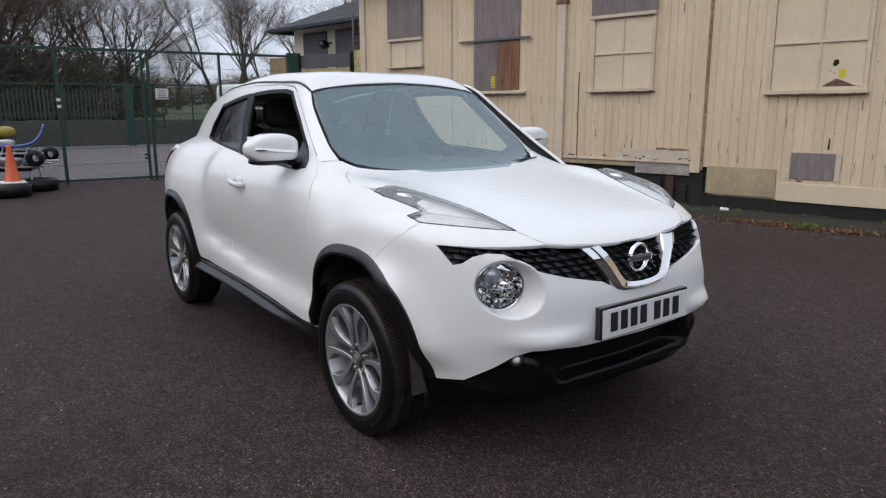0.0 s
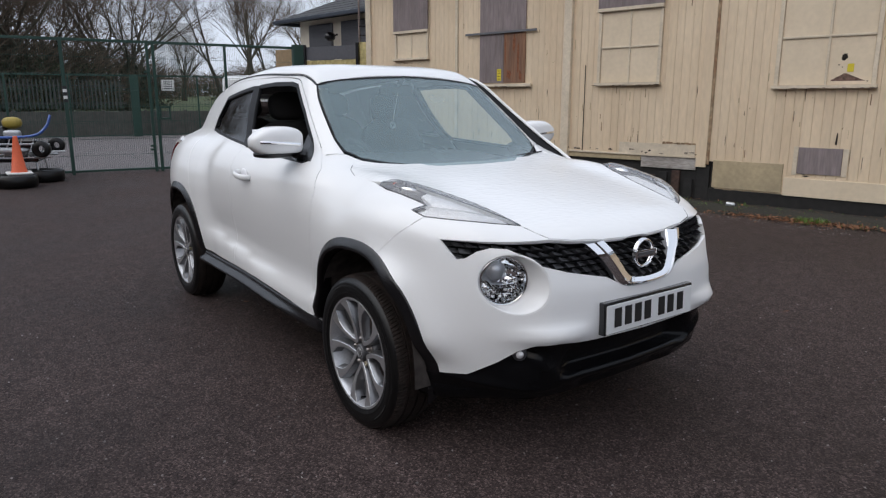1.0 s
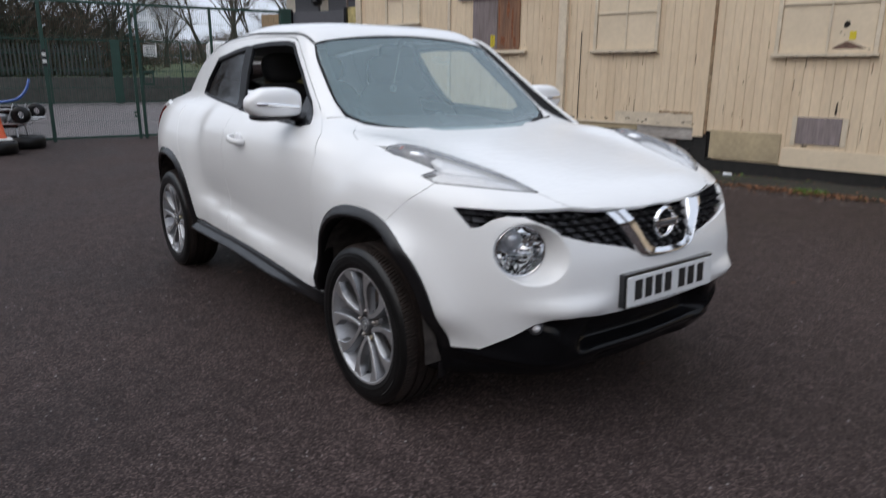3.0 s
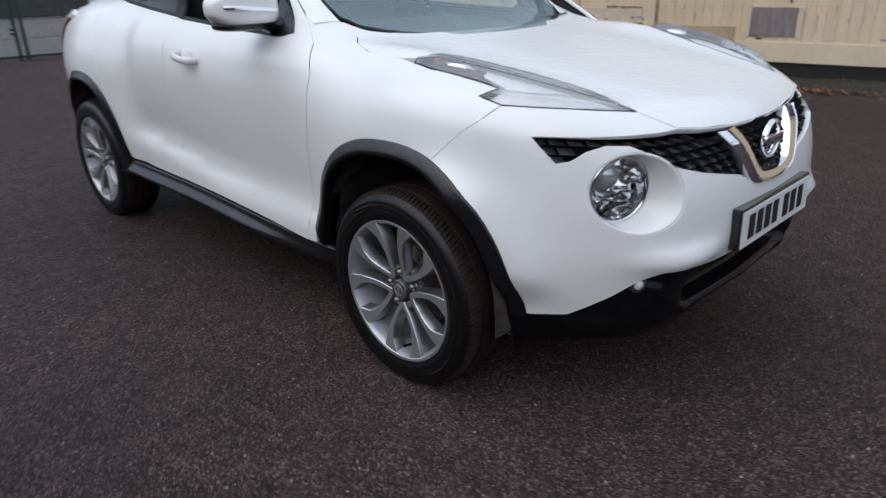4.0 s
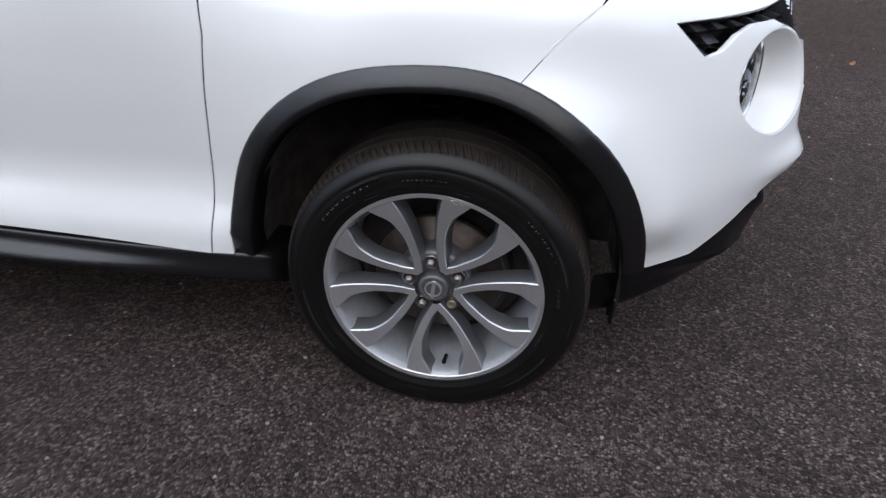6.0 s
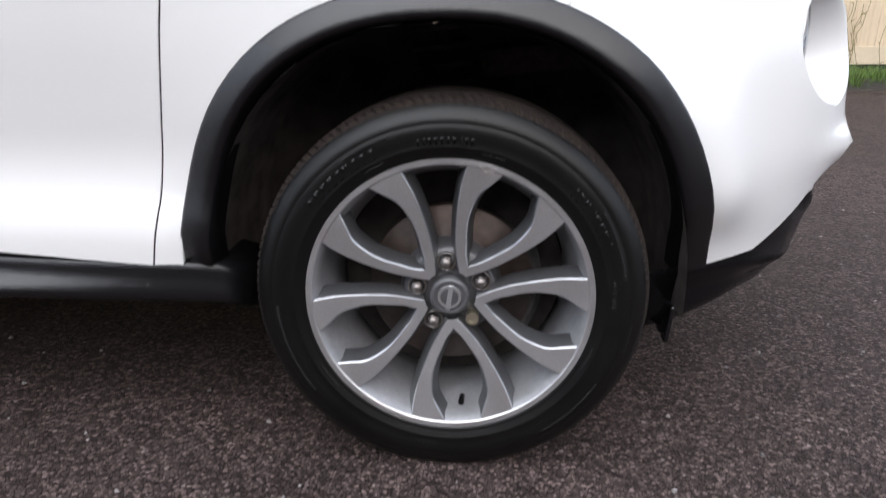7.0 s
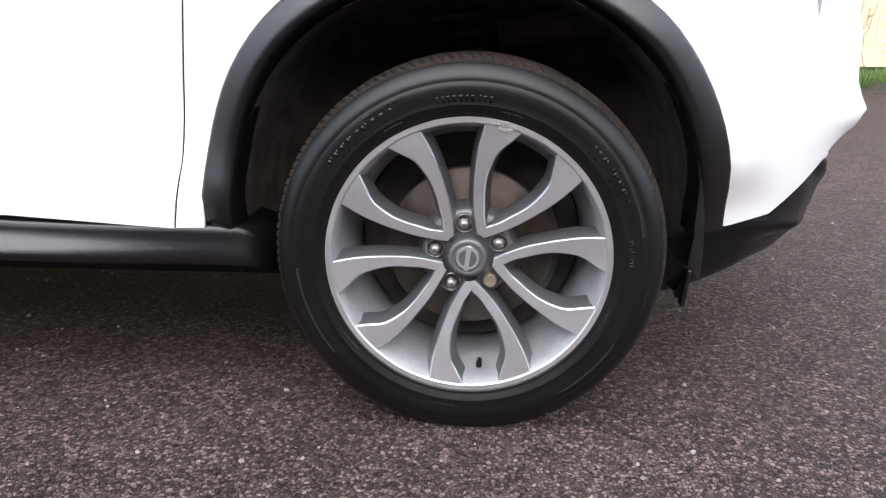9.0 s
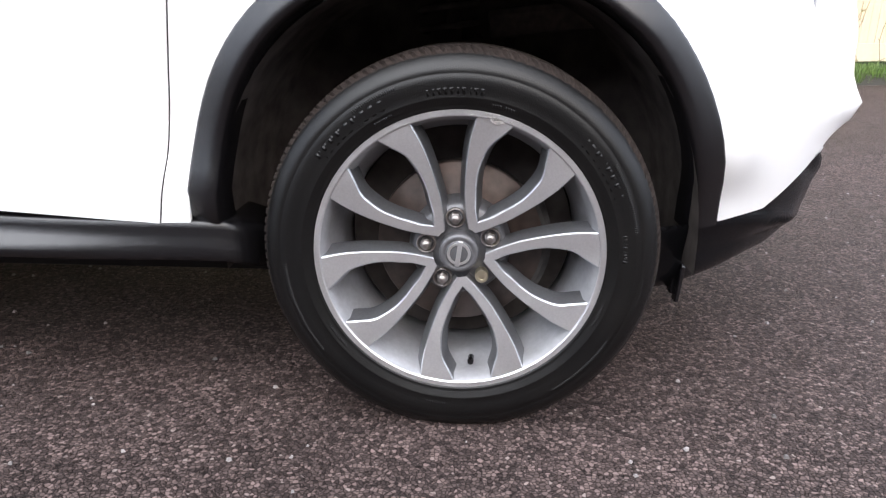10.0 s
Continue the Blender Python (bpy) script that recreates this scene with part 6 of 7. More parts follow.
sw.matrix_local = pose(-1.02, -.37, .985, 0, -62, 0) @ pose(0, 0, 0, 0, 0, 90)
for sx, sy in ((-1.45, -.37), (-1.45, .37), (-2.25, -.36), (-2.25, .36)):
    bm = bmesh.new()
    blob(bm, pose(sx + .12, sy, .62), (.26, .25, .10), 3)
    seat = part("seat", bm, FABRIC, car, "dark fabric seat", True)
    bm = bmesh.new()
    blob(bm, pose(sx - .17, sy, .93, 0, -17, 0), (.085, .25, .33), 3)
    part("backrest", bm, FABRIC, seat, smooth=True)
    bm = bmesh.new()
    blob(bm, pose(sx - .27, sy, 1.33, 0, -12, 0), (.055, .125, .09), 3)
    for q in (-.05, .05):
        tube(bm, (sx - .25, sy + q, 1.18), (sx - .26, sy + q, 1.28), .006, sides=8)
    part("headrest", bm, FABRIC, seat, smooth=True)
bm = bmesh.new()
blob(bm, pose(-1.02, 0, 1.425), (.018, .115, .034), 3)
tube(bm, (-1.0, 0, 1.45), (-.955, 0, 1.49), .012, .02, 8)
part("rear_view_mirror", bm, DASH, car, smooth=True)
bm = bmesh.new()
box(bm, (1.9, 1.36, .04), pose(-1.6, 0, .42))
part("cabin_floor", bm, FABRIC, car)
low = [("s", -.62, 1.07), ("s", -1.49, 1.095), ("s", -1.51, .6), ("s", -.60, .6)]
panel("door_card", DASH, car, "side", outline("side", low, .04), step=.09, off=-.07, lip=0)
low = [("s", -1.53, 1.105), ("s", -2.3, 1.15), ("s", -2.25, .95), ("s", -2.05, .7), ("s", -1.55, .6)]
panel("door_card", DASH, car, "side", outline("side", low, .04), step=.09, off=-.07, lip=0)
# wipers
for a, b in (((-.335, -.50, 1.048), (-.355, .08, 1.056)), ((-.325, .12, 1.064), (-.40, .58, 1.085))):
    bm = bmesh.new()
    tube(bm, a, b, .007, .004, 8)
    part("wiper", bm, TRIM, car)
# ornament hanging from the mirror
ornament = empty("air_freshener", "pale cut-out ornament hanging behind the windscreen", "ornament")
bm = bmesh.new()
lathe(bm, [(.014, -.003), (.020, -.003), (.020, .003), (.014, .003)], 20, "x", True)
lathe(bm, [(.008, -.003), (.013, -.003), (.013, .003), (.008, .003)], 16, "x", True)
part("cut_out", bm, PLATE_WHITE, ornament)
bm = tube(bmesh.new(), (0, 0, .02), (.03, .02, .19), .0012, sides=6)
part("cord", bm, PLATE_WHITE, ornament)
ornament.location = (-1.03, -.02, 1.225)


# ---- gate and fence, and what stands beyond ----
GREEN = material("green_powder_coat", (0.012, 0.050, 0.036), rough=0.5, grain=0.15, grain_scale=60, stain=0.3, stain_scale=4, stain_colour=(.02, .03, .025))
FENCE = Matrix.Translation((-11.975, -.283, 0)) @ pose(0, 0, 0, 0, 0, 84.8)


def fence_run(name, label, m, s0, s1, posts, height, mat, pitch, bar_z, wire=.0022):
    """Mesh fence: posts, rails and fine upright wires along local x."""
    thing = empty(name, label, "fence", m=m)
    for s, w in posts:
        part("post", box(bmesh.new(), (w, w if w < .1 else .08, height + .01), pose(s, 0, (height + .01) / 2), .005), mat, thing)
    for z, h in ((height - .02, .05), (.06, .04)):
        part("rail", box(bmesh.new(), (s1 - s0, .04, h), pose((s0 + s1) / 2, 0, z), .004), mat, thing)
    for z in bar_z:
        part("cross_wire", tube(bmesh.new(), (s0, -.004, z), (s1, -.004, z), wire * 1.6, sides=5), mat, thing)
    bm = bmesh.new()
    s = s0
    while s < s1:
        tube(bm, (s, 0, .08), (s, 0, height - .04), wire, sides=4, caps=False)
        s += pitch
    tagged(part("wire_mesh", bm, mat, thing), kind="stuff")
    return thing


gate = fence_run("mesh_gate", "tall green welded-mesh yard gate, closed", FENCE, -3.0, 4.4, [(-3.0, .06), (-1.4, .05), (.05, .06), (1.50, .055), (1.61, .055), (2.96, .05)], 2.47, GREEN, .035, [.35, .65, .95, 1.25, 1.55, 1.85, 2.15])
part("end_post", box(bmesh.new(), (.22, .14, 2.52), pose(4.49, 0, 1.26), .006), GREEN, gate)
for a, b, z0, z1 in ((1.64, 1.84, 1.0, 1.04), (1.64, 1.84, 1.22, 1.26), (1.64, 1.67, 1.0, 1.26), (1.81, 1.84, 1.0, 1.26)):
    part("lock_frame", box(bmesh.new(), (b - a, .05, z1 - z0), pose((a + b) / 2, -.02, (z0 + z1) / 2), .003), GREEN, gate)
for z in (.43, .50, 1.9):
    part("hinge", box(bmesh.new(), (.10, .05, .04), pose(1.47, -.03, z), .004), GREEN, gate)
TAPE_W, TAPE_B = material("white_tape", (.7, .7, .68), rough=.6), INK
for k in range(5):
    part("hazard_band", box(bmesh.new(), (.062, .062, .055), pose(.05, 0, 1.36 + .06 * k), .001), TAPE_W if k % 2 else TAPE_B, gate)
far_m = Matrix.Translation((-28.6, -14, .0)) @ pose(0, 0, 0, 0, 0, 82)
fence_run("mesh_fence", "lower green mesh fence across the road", far_m, 0, 34, [(2.0 * k, .06) for k in range(9)] + [(18.2, .30), (20.5, .06), (23.5, .06), (26.4, .30), (29, .06)], 2.3, GREEN, .12, [.6, 1.2, 1.8], .005)
CONCRETE = material("old_concrete", (.105, .100, .092), rough=.9, grain=.15, grain_scale=6, stain=.5, stain_scale=1.2, bump=.004, bump_scale=15)
wall = empty("retaining_wall", "low grey concrete panel wall with posts", "wall", m=Matrix.Translation((-29.6, -14, 0)) @ pose(0, 0, 0, 0, 0, 82))
for k in range(24):
    part("panel", box(bmesh.new(), (1.44, .10, .95), pose(1.5 * k, 0, .475), .01), CONCRETE, wall)
    part("wall_post", box(bmesh.new(), (.12, .16, 1.0), pose(1.5 * k + .75, 0, .5), .01), CONCRETE, wall)
bin_ = empty("grit_box", "small yellow box fixed by the far wall", "box")
part("body", box(bmesh.new(), (.35, .35, .42), pose(0, 0, .21), .03, 2), material("yellow_plastic", (.6, .33, .03), rough=.6, grain=.1), bin_)
part("lid", box(bmesh.new(), (.38, .38, .06), pose(0, 0, .45), .02, 2), TRIM, bin_)
bin_.location = (-28.0, 3.6, .25)
part("stand", box(bmesh.new(), (.08, .08, .26), pose(0, 0, -.12)), TRIM, bin_)
sign = empty("notice_board", "small pale notice on the far fence", "sign")
part("board", box(bmesh.new(), (.04, .50, .45), pose(0, 0, 0), .004), TAPE_W, sign)
for k in range(4):
    part("text_bar", box(bmesh.new(), (.004, .34, .03), pose(.0225, 0, .14 - .09 * k)), HUBCAP, sign)
sign.matrix_world = pose(-27.95, 5.75, 1.98, 0, 0, -8)
part("bracket", box(bmesh.new(), (.35, .05, .05), pose(-.17, 0, 0)), GREEN, sign)
PALISADE = material("galvanised_pales", (.065, .065, .062), rough=.6, metal=.3, grain=.2)
pal = empty("palisade_fence", "tall grey palisade fence before the trees", "fence", m=Matrix.Translation((-33, -16, 1.0)) @ pose(0, 0, 0, 0, 0, 86))
bm = bmesh.new()
for k in range(130):
    box(bm, (.06, .02, 1.25), pose(.16 * k, 0, .62))
tagged(part("pale", bm, PALISADE, pal), kind="stuff")
for z in (.25, 1.0):
    part("rail", box(bmesh.new(), (21, .05, .05), pose(10.4, .04, z)), PALISADE, pal)

# ---- bare winter trees ----
BARK = material("bark", (0.075, 0.062, 0.048), rough=.95, grain=.4, grain_scale=8, stain=.5, stain_scale=2, stain_colour=(.05, .055, .03))
TWIG = material("twigs", (0.105, 0.076, 0.053), rough=.95, grain=.3, grain_scale=3)


def tree(name, label, x, y, height, spread, seed, stems=1, levels=6, lean=.35, base=.0):
    """A tapered trunk that forks into ever thinner limbs and twigs."""
    r = random.Random(seed)
    thing = empty(name, label, "tree", m=Matrix.Translation((x, y, base)))
    v, f, tv, tf = [], [], [], []

    def limb(p, d, length, rad, level):
        big = level <= 2
        vv, ff, k = (v, f, 7) if big else (tv, tf, 3)
        segs = 3 if level < 4 else 2
        for _ in range(segs):
            q = p + d * (length / segs)
            side = d.orthogonal().normalized()
            up = d.cross(side)
            n0, r1 = len(vv), rad * .86
            for c, rr in ((p, rad), (q, r1)):
                for i in range(k):
                    a = 2 * math.pi * i / k
                    vv.append(tuple(c + (side * math.cos(a) + up * math.sin(a)) * rr))
            ff.extend((n0 + i, n0 + (i + 1) % k, n0 + k + (i + 1) % k, n0 + k + i) for i in range(k))
            p, rad = q, r1
            d = (d + Vector((r.gauss(0, .10), r.gauss(0, .10), r.gauss(.03, .06)))).normalized()
            if level >= 1 and level < levels and r.random() < .75:
                limb(p, (d + Vector((r.gauss(0, .6), r.gauss(0, .6), r.gauss(.15, .35))) * spread).normalized(), length * r.uniform(.5, .72), rad * .55, level + 1)
        if level < levels:
            for _ in range(2 if level else r.choice((3, 4))):
                limb(p, (d + Vector((r.gauss(0, .55), r.gauss(0, .55), r.gauss(.1, .3))) * spread * 1.2).normalized(), length * r.uniform(.6, .82), rad * r.uniform(.55, .75), level + 1)

    for s in range(stems):
        a = r.uniform(0, 6.3)
        d = Vector((math.cos(a) * lean * (stems > 1), math.sin(a) * lean * (stems > 1), 1)).normalized()
        limb(Vector((r.gauss(0, .25) * (stems > 1), r.gauss(0, .25) * (stems > 1), -.2)), d, height * .26, height * (.0125 if stems > 1 else .016), 0)
    for nm, a, b, mat in (("trunk", v, f, BARK), ("crown", tv, tf, TWIG)):
        me = bpy.data.meshes.new(nm)
        me.from_pydata(a, [], b)
        me.materials.append(mat)
        ob = new(nm, me)
        ob.parent = thing
    return thing


def bearing(px, dist):
    """Plan place at a bearing from the first eye: degrees to the left of +y."""
    a = radians(px)
    return 2.4 - dist * math.sin(a), -2.17 + dist * math.cos(a)


WINTER = "leafless winter tree with spreading grey-brown twigs"
for px, dist, h, stems, seed, sp, lv in ((78, 47, 13, 6, 3, .8, 7), (85, 44, 13.5, 5, 5, .85, 7), (87.4, 42, 14, 5, 29, .85, 7), (91.5, 38, 13, 5, 37, .85, 7), (83.0, 52, 14, 4, 47, .85, 7), (89.5, 46, 13, 4, 17, .85, 7), (74.5, 60, 9, 3, 31, .7, 6), (70.9, 44, 12, 2, 7, .42, 7), (69.3, 46, 11.5, 1, 9, .42, 7), (67.6, 48, 11, 2, 19, .45, 7), (63.6, 42, 11.5, 2, 11, .6, 7), (61.0, 47, 11, 2, 15, .6, 7), (65.6, 58, 10, 2, 41, .6, 6), (80.5, 58, 13, 3, 51, 1.0, 6)):
    x, y = bearing(px, dist)
    tree("tree", WINTER, x, y, h, sp, seed, stems, lv, .38, .9)
# tangled leafless scrub with some ivy along the bank
IVY = island_vary(material("dark_ivy", (0.045, 0.046, 0.022), rough=.8, grain=.2), .6)
SCRUB = island_vary(material("scrub_twigs", (0.11, 0.080, 0.056), rough=.95, grain=.3), .4)
r = random.Random(77)
for px, dist, hh, ww, leafy in ((92, 41, 5.2, 3.6, 1.0), (88.5, 42, 4.4, 3.2, .9), (85.2, 43, 3.8, 3.0, .7), (82.0, 45, 3.4, 3.0, .6), (78.8, 50, 3.8, 3.2, .5), (76.2, 72, 3.4, 3.4, .4), (72.5, 78, 3.0, 3.8, .4), (69, 66, 3.2, 3.8, .6), (65.5, 62, 3.2, 3.8, .6), (62.5, 60, 3.2, 3.8, .6), (90.3, 52, 5.0, 4.0, .3), (86.8, 54, 4.6, 4.0, .25)):
    x, y = bearing(px, dist)
    bush = empty("bush", "tangled leafless brown scrub with ivy on the bank", "bush", m=Matrix.Translation((x, y, .9)))
    vv, ff = [], []
    for k in range(2600):
        a, t = r.uniform(0, 6.3), r.random() ** .8
        rad = ww * math.sqrt(max(0, 1 - (t * 1.02 - .12) ** 2)) * r.uniform(.1, 1.05)
        p = Vector((rad * math.cos(a), rad * math.sin(a), hh * t * r.uniform(.8, 1.1) - .1))
        d = Vector((math.cos(a) * .5 + r.gauss(0, .4), math.sin(a) * .5 + r.gauss(0, .4), r.uniform(.1, 1.1))).normalized() * r.uniform(.5, 1.3)
        w = Vector((r.gauss(0, 1), r.gauss(0, 1), r.gauss(0, 1))).cross(d).normalized() * r.uniform(.008, .020)
        n0 = len(vv)
        vv += [tuple(p - w), tuple(p + w), tuple(p + d * .5 + w * .7 + Vector((0, 0, .04))), tuple(p + d)]
        ff += [(n0, n0 + 1, n0 + 2), (n0, n0 + 2, n0 + 3)]
    me = bpy.data.meshes.new("brushwood")
    me.from_pydata(vv, [], ff)
    me.materials.append(SCRUB)
    new("brushwood", me).parent = bush
    vv, ff = [], []
    for k in range(int(6500 * leafy)):
        a, t = r.uniform(0, 6.3), r.random() ** 1.6
        rad = ww * math.sqrt(max(0, 1 - (t * 1.02 - .18) ** 2)) * r.uniform(.3, 1.0)
        c = Vector((rad * math.cos(a), rad * math.sin(a), hh * .72 * t))
        m = Matrix.Translation(c) @ Euler((r.uniform(0, 6), r.uniform(0, 6), r.uniform(0, 6))).to_matrix().to_4x4()
        q, n0 = r.uniform(.07, .15), len(vv)
        vv += [tuple(m @ Vector(p)) for p in ((-q, 0, 0), (0, q * .5, .02), (q, 0, 0), (0, -q * .5, .02))]
        ff.append((n0, n0 + 1, n0 + 2, n0 + 3))
    me = bpy.data.meshes.new("foliage")
    me.from_pydata(vv, [], ff)
    me.materials.append(IVY)
    new("foliage", me).parent = bush
    bm = bmesh.new()
    for k in range(5):
        tube(bm, (0, 0, -.3), (r.gauss(0, ww * .25), r.gauss(0, ww * .25), hh * .7), .09, .02, 6)
    part("stem", bm, BARK, bush)

# ---- low building with a hipped slate roof ----
SLATE = material("slate_roof", (.045, .045, .048), rough=.7, grain=.2, grain_scale=3, stain=.4, stain_scale=.8)
RENDER_ = material("cream_render", (.62, .56, .46), rough=.85, grain=.06, grain_scale=5, stain=.2, stain_scale=1)
SHUTTER = material("grey_shutter", (.075, .075, .085), rough=.6, grain=.1, grain_scale=20)
FASCIA = material("blue_black_fascia", (.025, .032, .045), rough=.4, grain=.1)
house = empty("low_building", "low rendered building with slate roof and grey shutters", "building", m=pose(-24.9, 10.4, .42, 0, 0, 8))
part("wall", box(bmesh.new(), (14, 8, 4.52), pose(7, 4, 1.84), .01), RENDER_, house)
for s0, s1 in ((.75, 2.35), (2.95, 5.0), (5.6, 7.4)):
    sh = part("shutter", box(bmesh.new(), (s1 - s0, .08, 2.6), pose((s0 + s1) / 2, -.03, 2.6), .01), SHUTTER, house)
    for k in range(22):
        part("slat", box(bmesh.new(), (s1 - s0 - .06, .02, .10), pose((s0 + s1) / 2, -.078, 1.36 + .117 * k), .004), SHUTTER, sh)
bm = bmesh.new()
a = [bm.verts.new(p) for p in ((-.7, -.7, 4.12), (14.7, -.7, 4.12), (14.7, 8.7, 4.12), (-.7, 8.7, 4.12))]
b = [bm.verts.new(p) for p in ((4.0, 4, 6.3), (10.6, 4, 6.3))]
for q in ((a[0], a[1], b[1], b[0]), (a[1], a[2], b[1]), (a[2], a[3], b[0], b[1]), (a[3], a[0], b[0]), (a[3], a[2], a[1], a[0])):
    bm.faces.new(q)
bmesh.ops.recalc_face_normals(bm, faces=bm.faces)
roof = part("roof", bm, SLATE, house)
for k in range(14):
    t = (k + .5) / 14
    y, z, x0, x1 = -.7 + 4.7 * t, 4.12 + 2.18 * t, -.7 + 4.7 * t, 14.7 - 4.1 * t
    part("slate_course", box(bmesh.new(), (x1 - x0, .03, .012), pose((x0 + x1) / 2, y, z + .02, 25)), SLATE, roof)
part("gutter", box(bmesh.new(), (15.5, .14, .16), pose(7, -.76, 4.06), .03, 2), FASCIA, house)
part("gutter", box(bmesh.new(), (.14, 9.4, .16), pose(-.76, 4, 4.06), .03, 2), FASCIA, house)
bm = bmesh.new()
blob(bm, pose(2.62, -.35, 3.35), (.16, .22, .17), 2.3, 20, 12)
tube(bm, (2.62, -.3, 3.35), (2.62, 0, 3.45), .03, .04, 8)
part("security_lamp", bm, TRIM, house, smooth=True)
pole = empty("pole", "thin rusty steel pole by the low building", "pole")
bm = tube(bmesh.new(), (0, 0, 0), (0, 0, 6.5), .04, .035, 10)
part("shaft", bm, material("rusty_pole", (.22, .17, .15), rough=.7, metal=.3, grain=.4, grain_scale=5, stain=.6, stain_scale=3), pole)
for z in (3.2, 3.6, 3.9):
    part("arm", tube(bmesh.new(), (0, 0, z), (.9, -.1, z - .1), .02, sides=6), TRIM, pole)
pole.location = (-19.4, 10.1, 0)

# pale office block far beyond the road
OFFICE = material("pale_cladding", (.82, .84, .88), rough=.6, grain=.05, grain_scale=3, stain=.15, stain_scale=.5)
OFFICE_GLASS = material("pale_glazing", (.60, .63, .68), rough=.25, grain=.05, grain_scale=2)
x, y = bearing(74.7, 95)
office = empty("office_block", "pale grey office block seen between bare trees", "building", m=pose(x, y, 0, 0, 0, 74))
part("wall", box(bmesh.new(), (4.8, 7, 10.2), pose(0, 0, 5.1), .05), OFFICE, office)
part("roof", box(bmesh.new(), (4.9, 7.1, .3), pose(0, 0, 10.35), .05), OFFICE, office)
for k in range(3):
    for z in (2.0, 4.6, 7.2):
        part("window", box(bmesh.new(), (1.0, .12, 1.9), pose(-1.5 + 1.5 * k, -3.5, z + .95), .02), OFFICE_GLASS, office)

# timber hoarding between gate and hut
OSB = island_vary(material("pale_timber", (.46, .38, .17), rough=.85, grain=.3, grain_scale=9, stain=.5, stain_scale=5, stain_colour=(.24, .20, .08)), .2)
HB = material("brown_sheet", (.30, .21, .12), rough=.85, grain=.15, grain_scale=10)
board = empty("hoarding", "makeshift timber hoarding with pale boards and posts", "hoarding", m=pose(-17.9, 6.2, 0, 0, 0, 25))
part("sheet", box(bmesh.new(), (1.1, .03, 2.85), pose(.75, 0, 1.42)), HB, board)
part("sheet", box(bmesh.new(), (2.2, .03, .36), pose(2.4, -.01, 2.70)), SHUTTER, board)
for k in range(9):
    part("plank", box(bmesh.new(), (.235, .03, 2.5), pose(1.42 + .245 * k, 0, 1.25), .004), OSB, board)
for s in (1.35, 3.25, 3.95):
    part("post", box(bmesh.new(), (.09, .09, 2.95), pose(s, -.06, 1.47), .006), TRIM, board)
part("plank", box(bmesh.new(), (.7, .03, .9), pose(3.6, -.02, 2.5)), OSB, board)

# ---- white van on the road ----
VAN_W = material("van_white", (.72, .73, .73), rough=.35, coat=.6, grain=.02)
van = empty("van", "white panel van parked beyond the gate", "van", m=pose(-25.4, 9.6, 0, 0, 0, 118))
side = [(-2.4, .35), (2.35, .35), (2.45, .75), (2.35, 1.05), (1.55, 1.30), (.85, 2.15), (.6, 2.28), (-2.2, 2.32), (-2.42, 2.2)]
bm = bmesh.new()
lv = [[bm.verts.new((x, sg * (.98 if z < 1.3 else .90), z)) for x, z in side] for sg in (-1, 1)]
bm.faces.new(lv[0])
bm.faces.new(lv[1][::-1])
for i in range(len(side)):
    j = (i + 1) % len(side)
    bm.faces.new((lv[0][j], lv[0][i], lv[1][i], lv[1][j]))
bmesh.ops.recalc_face_normals(bm, faces=bm.faces)
bmesh.ops.bevel(bm, geom=bm.edges[:], offset=.05, segments=2, affect="EDGES")
part("body", bm, VAN_W, van, smooth=False)
GLAZ = material("dark_glazing", (.012, .014, .016), rough=.06, coat=.5)
part("windscreen", box(bmesh.new(), (.02, 1.55, .92), pose(1.235, 0, 1.74, 0, -39.5, 0), .01), GLAZ, van)
for sg in (-1, 1):
    part("side_window", box(bmesh.new(), (.75, .02, .55), pose(.55, sg * .93, 1.68), .01), GLAZ, van)
    for x in (-1.5, 1.55):
        bm = lathe(bmesh.new(), [(0, -.1), (.2, -.1), (.32, -.09), (.33, .09), (0, .1)], 24)
        w = part("wheel", bm, TYRE, van)
        w.location = (x, sg * .86, .33)
    part("headlamp", box(bmesh.new(), (.08, .35, .18), pose(2.38, sg * .68, .95), .03, 2), CHROME, van)

# ---- racing kart, cone and loose tyres by the gate ----
KART_BLUE = material("kart_blue", (.03, .09, .34), rough=.35, coat=.4, grain=.05)
KART_GREY = material("kart_silver", (.45, .46, .48), rough=.4, metal=.6, grain=.1)
kart = empty("racing_kart", "worn blue and silver racing kart, stacked by the gate", "kart", m=pose(-11.57, -1.24, .15, 0, 0, 72))
bm = bmesh.new()
for a, b in (((-.9, -.3, .32), (.8, -.3, .32)), ((-.9, .3, .32), (.8, .3, .32)), ((-.8, -.45, .32), (-.8, .45, .32)), ((.6, -.4, .32), (.6, .4, .32)), ((0, -.3, .32), (0, .3, .32))):
    tube(bm, a, b, .018, sides=8)
for k in range(7):
    tube(bm, (-.5 + .18 * k, -.56, .28), (-.38 + .18 * k, -.52, .60), .010, sides=6)
tube(bm, (-.9, -.58, .52), (.75, -.58, .50), .014, sides=6)
tube(bm, (-.9, -.58, .28), (.75, -.58, .28), .014, sides=6)
part("frame", bm, KART_GREY, kart)
bm = bmesh.new()
box(bm, (1.2, .5, .10), pose(-.1, -.1, .24), .02)
box(bm, (.35, .3, .16), pose(.35, -.35, .50), .03)
part("floor_tray", bm, TRIM, kart)
bm = bmesh.new()
sweep(bm, spline([(-.9, -.62, .62), (-.2, -.66, .62), (.5, -.64, .64), (.72, -.60, .78), (.80, -.56, .98)], .05), [(.022 * math.cos(a), .022 * math.sin(a)) for a in np.linspace(0, 6.283, 9)[:-1]])
part("bumper_bar", bm, KART_BLUE, kart, smooth=True)
bm = bmesh.new()
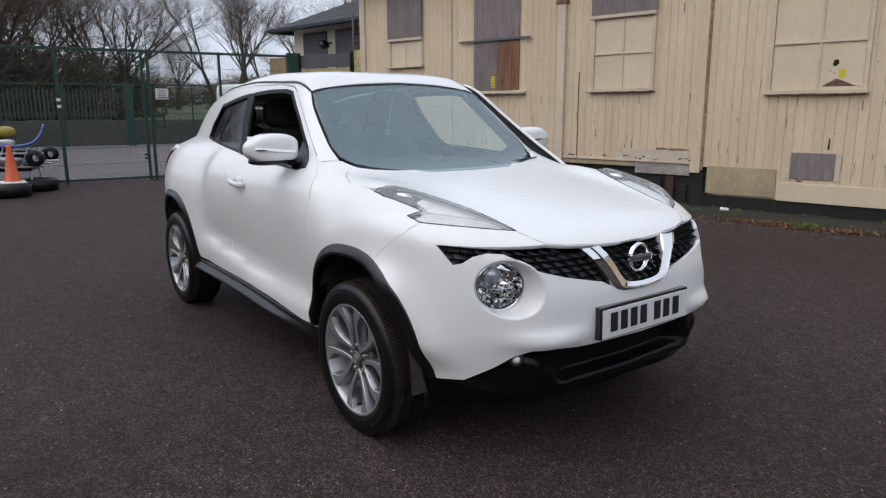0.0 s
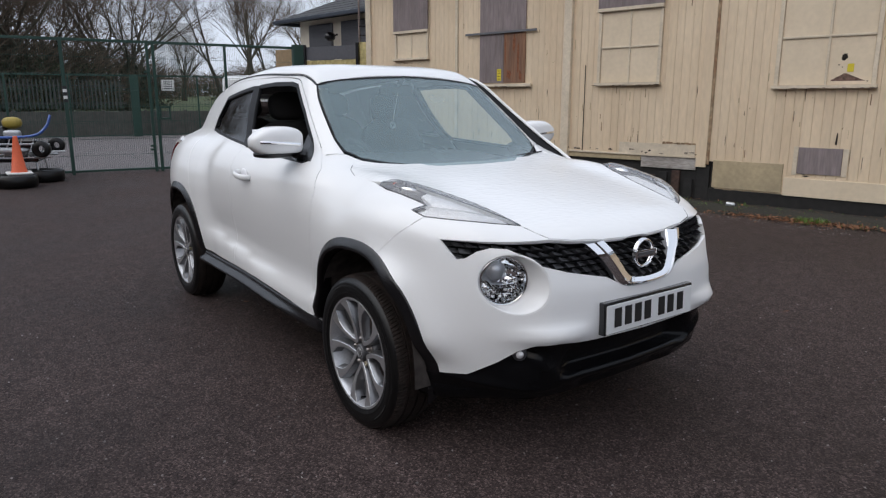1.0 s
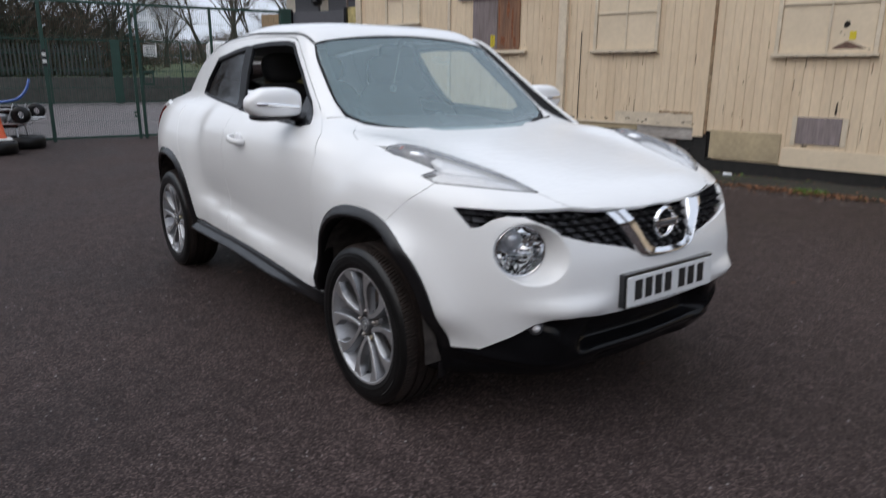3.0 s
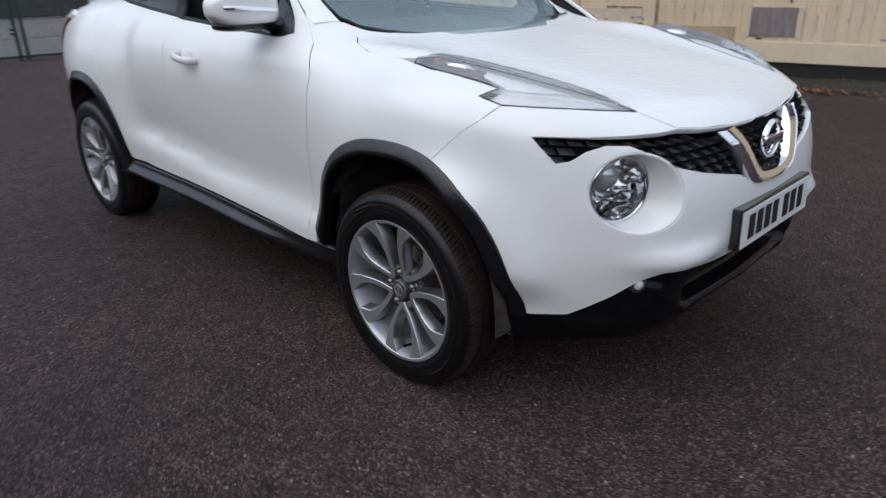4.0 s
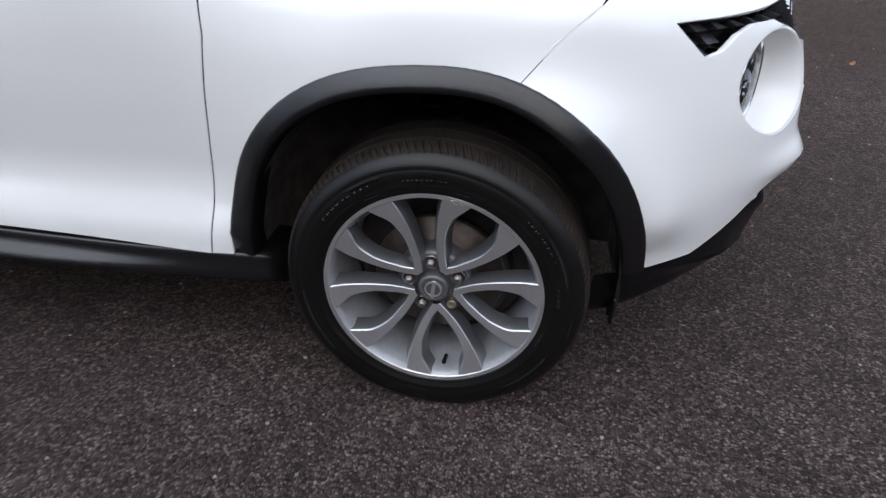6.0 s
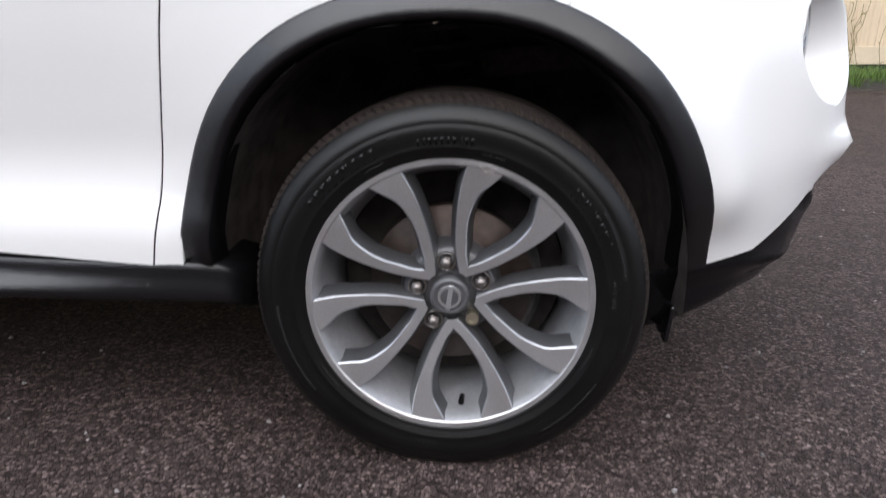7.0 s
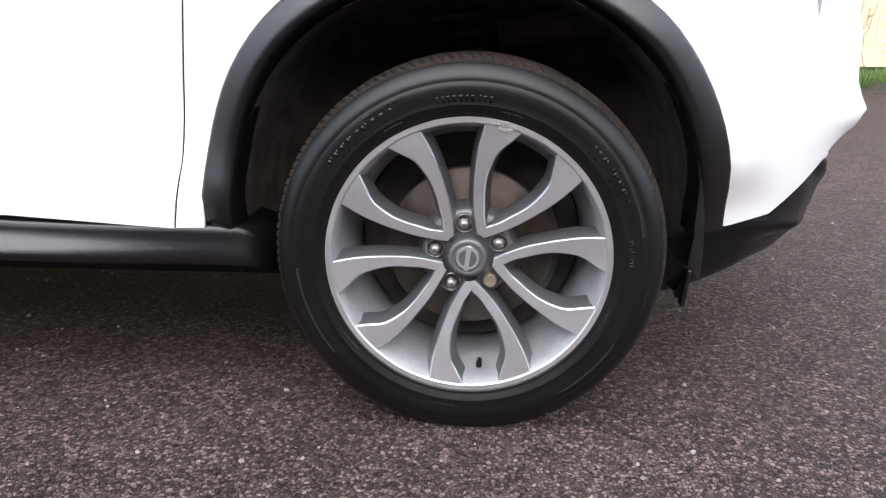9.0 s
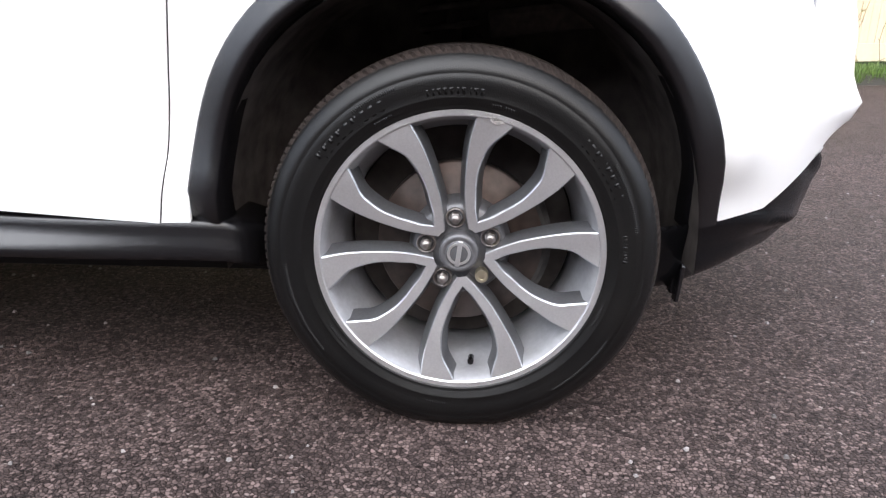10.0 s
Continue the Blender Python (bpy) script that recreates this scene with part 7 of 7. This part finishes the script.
blob(bm, pose(.0, -.5, .40), (.42, .10, .05), 3)
part("side_pod", bm, KART_GREY, kart, smooth=True)
bm = bmesh.new()
blob(bm, pose(-.15, .0, .55), (.25, .20, .24), 2.6)
part("seat", bm, TRIM, kart, smooth=True)
bm = bmesh.new()
blob(bm, pose(.09, .01, .84), (.15, .13, .10), 2.4)
part("fuel_tank", bm, material("dull_yellow", (.32, .24, .04), rough=.5, grain=.2), kart, smooth=True)
bm = bmesh.new()
blob(bm, pose(.15, -.3, .66), (.13, .09, .07), 3.5)
box(bm, (.3, .16, .14), pose(.2, -.42, .36), .02)
part("engine", bm, KART_GREY, kart)
for x, y in ((-.7, -.6), (-.7, .6), (.62, -.58), (.62, .58)):
    bm = lathe(bmesh.new(), [(.06, -.09), (.11, -.09), (.135, -.07), (.14, 0), (.135, .07), (.11, .09), (.06, .09)], 24)
    w = part("wheel", bm, TYRE, kart, smooth=True)
    w.location = (x, y, .14 if x < 0 else .42)
part("stand_leg", tube(bmesh.new(), (.5, -.35, -.15), (.45, -.3, .32), .015, sides=6), KART_GREY, kart)
part("stand_leg", tube(bmesh.new(), (-.6, -.35, -.15), (-.55, -.3, .32), .015, sides=6), KART_GREY, kart)
part("stand_leg", tube(bmesh.new(), (-.6, .35, -.15), (-.55, .3, .32), .015, sides=6), KART_GREY, kart)
part("stand_leg", tube(bmesh.new(), (.5, .35, -.15), (.45, .3, .32), .015, sides=6), KART_GREY, kart)
cone = empty("traffic_cone", "orange and white plastic traffic cone", "cone", m=pose(-10.42, -1.22, .212))
bm = lathe(bmesh.new(), [(.0, .60), (.03, .60), (.035, .57), (.11, .05), (.13, .03)], 20, "z")
part("body", bm, material("cone_orange", (.62, .10, .03), rough=.5, grain=.1), cone, smooth=True)
part("base", box(bmesh.new(), (.36, .36, .035), pose(0, 0, .0175), .01), TAPE_W, cone)


def old_tyre(x, y, z, r):
    t = empty("loose_tyre", "worn black tyre lying flat on the ground", "tyre", "loose tyres", pose(x, y, z))
    bm = lathe(bmesh.new(), [(.55 * r, -.08), (.7 * r, -.105), (.9 * r, -.10), (r, -.075), (r * 1.01, 0), (r, .075), (.9 * r, .10), (.7 * r, .105), (.55 * r, .08), (.62 * r, 0)], 36, "z", True)
    part("rubber", bm, TYRE, t, smooth=True)
    return t


first = old_tyre(-11.13, -.80, .107, .31)
for x, y, z in ((-10.42, -1.28, .107),):
    copy_thing(first, pose(x, y, z))
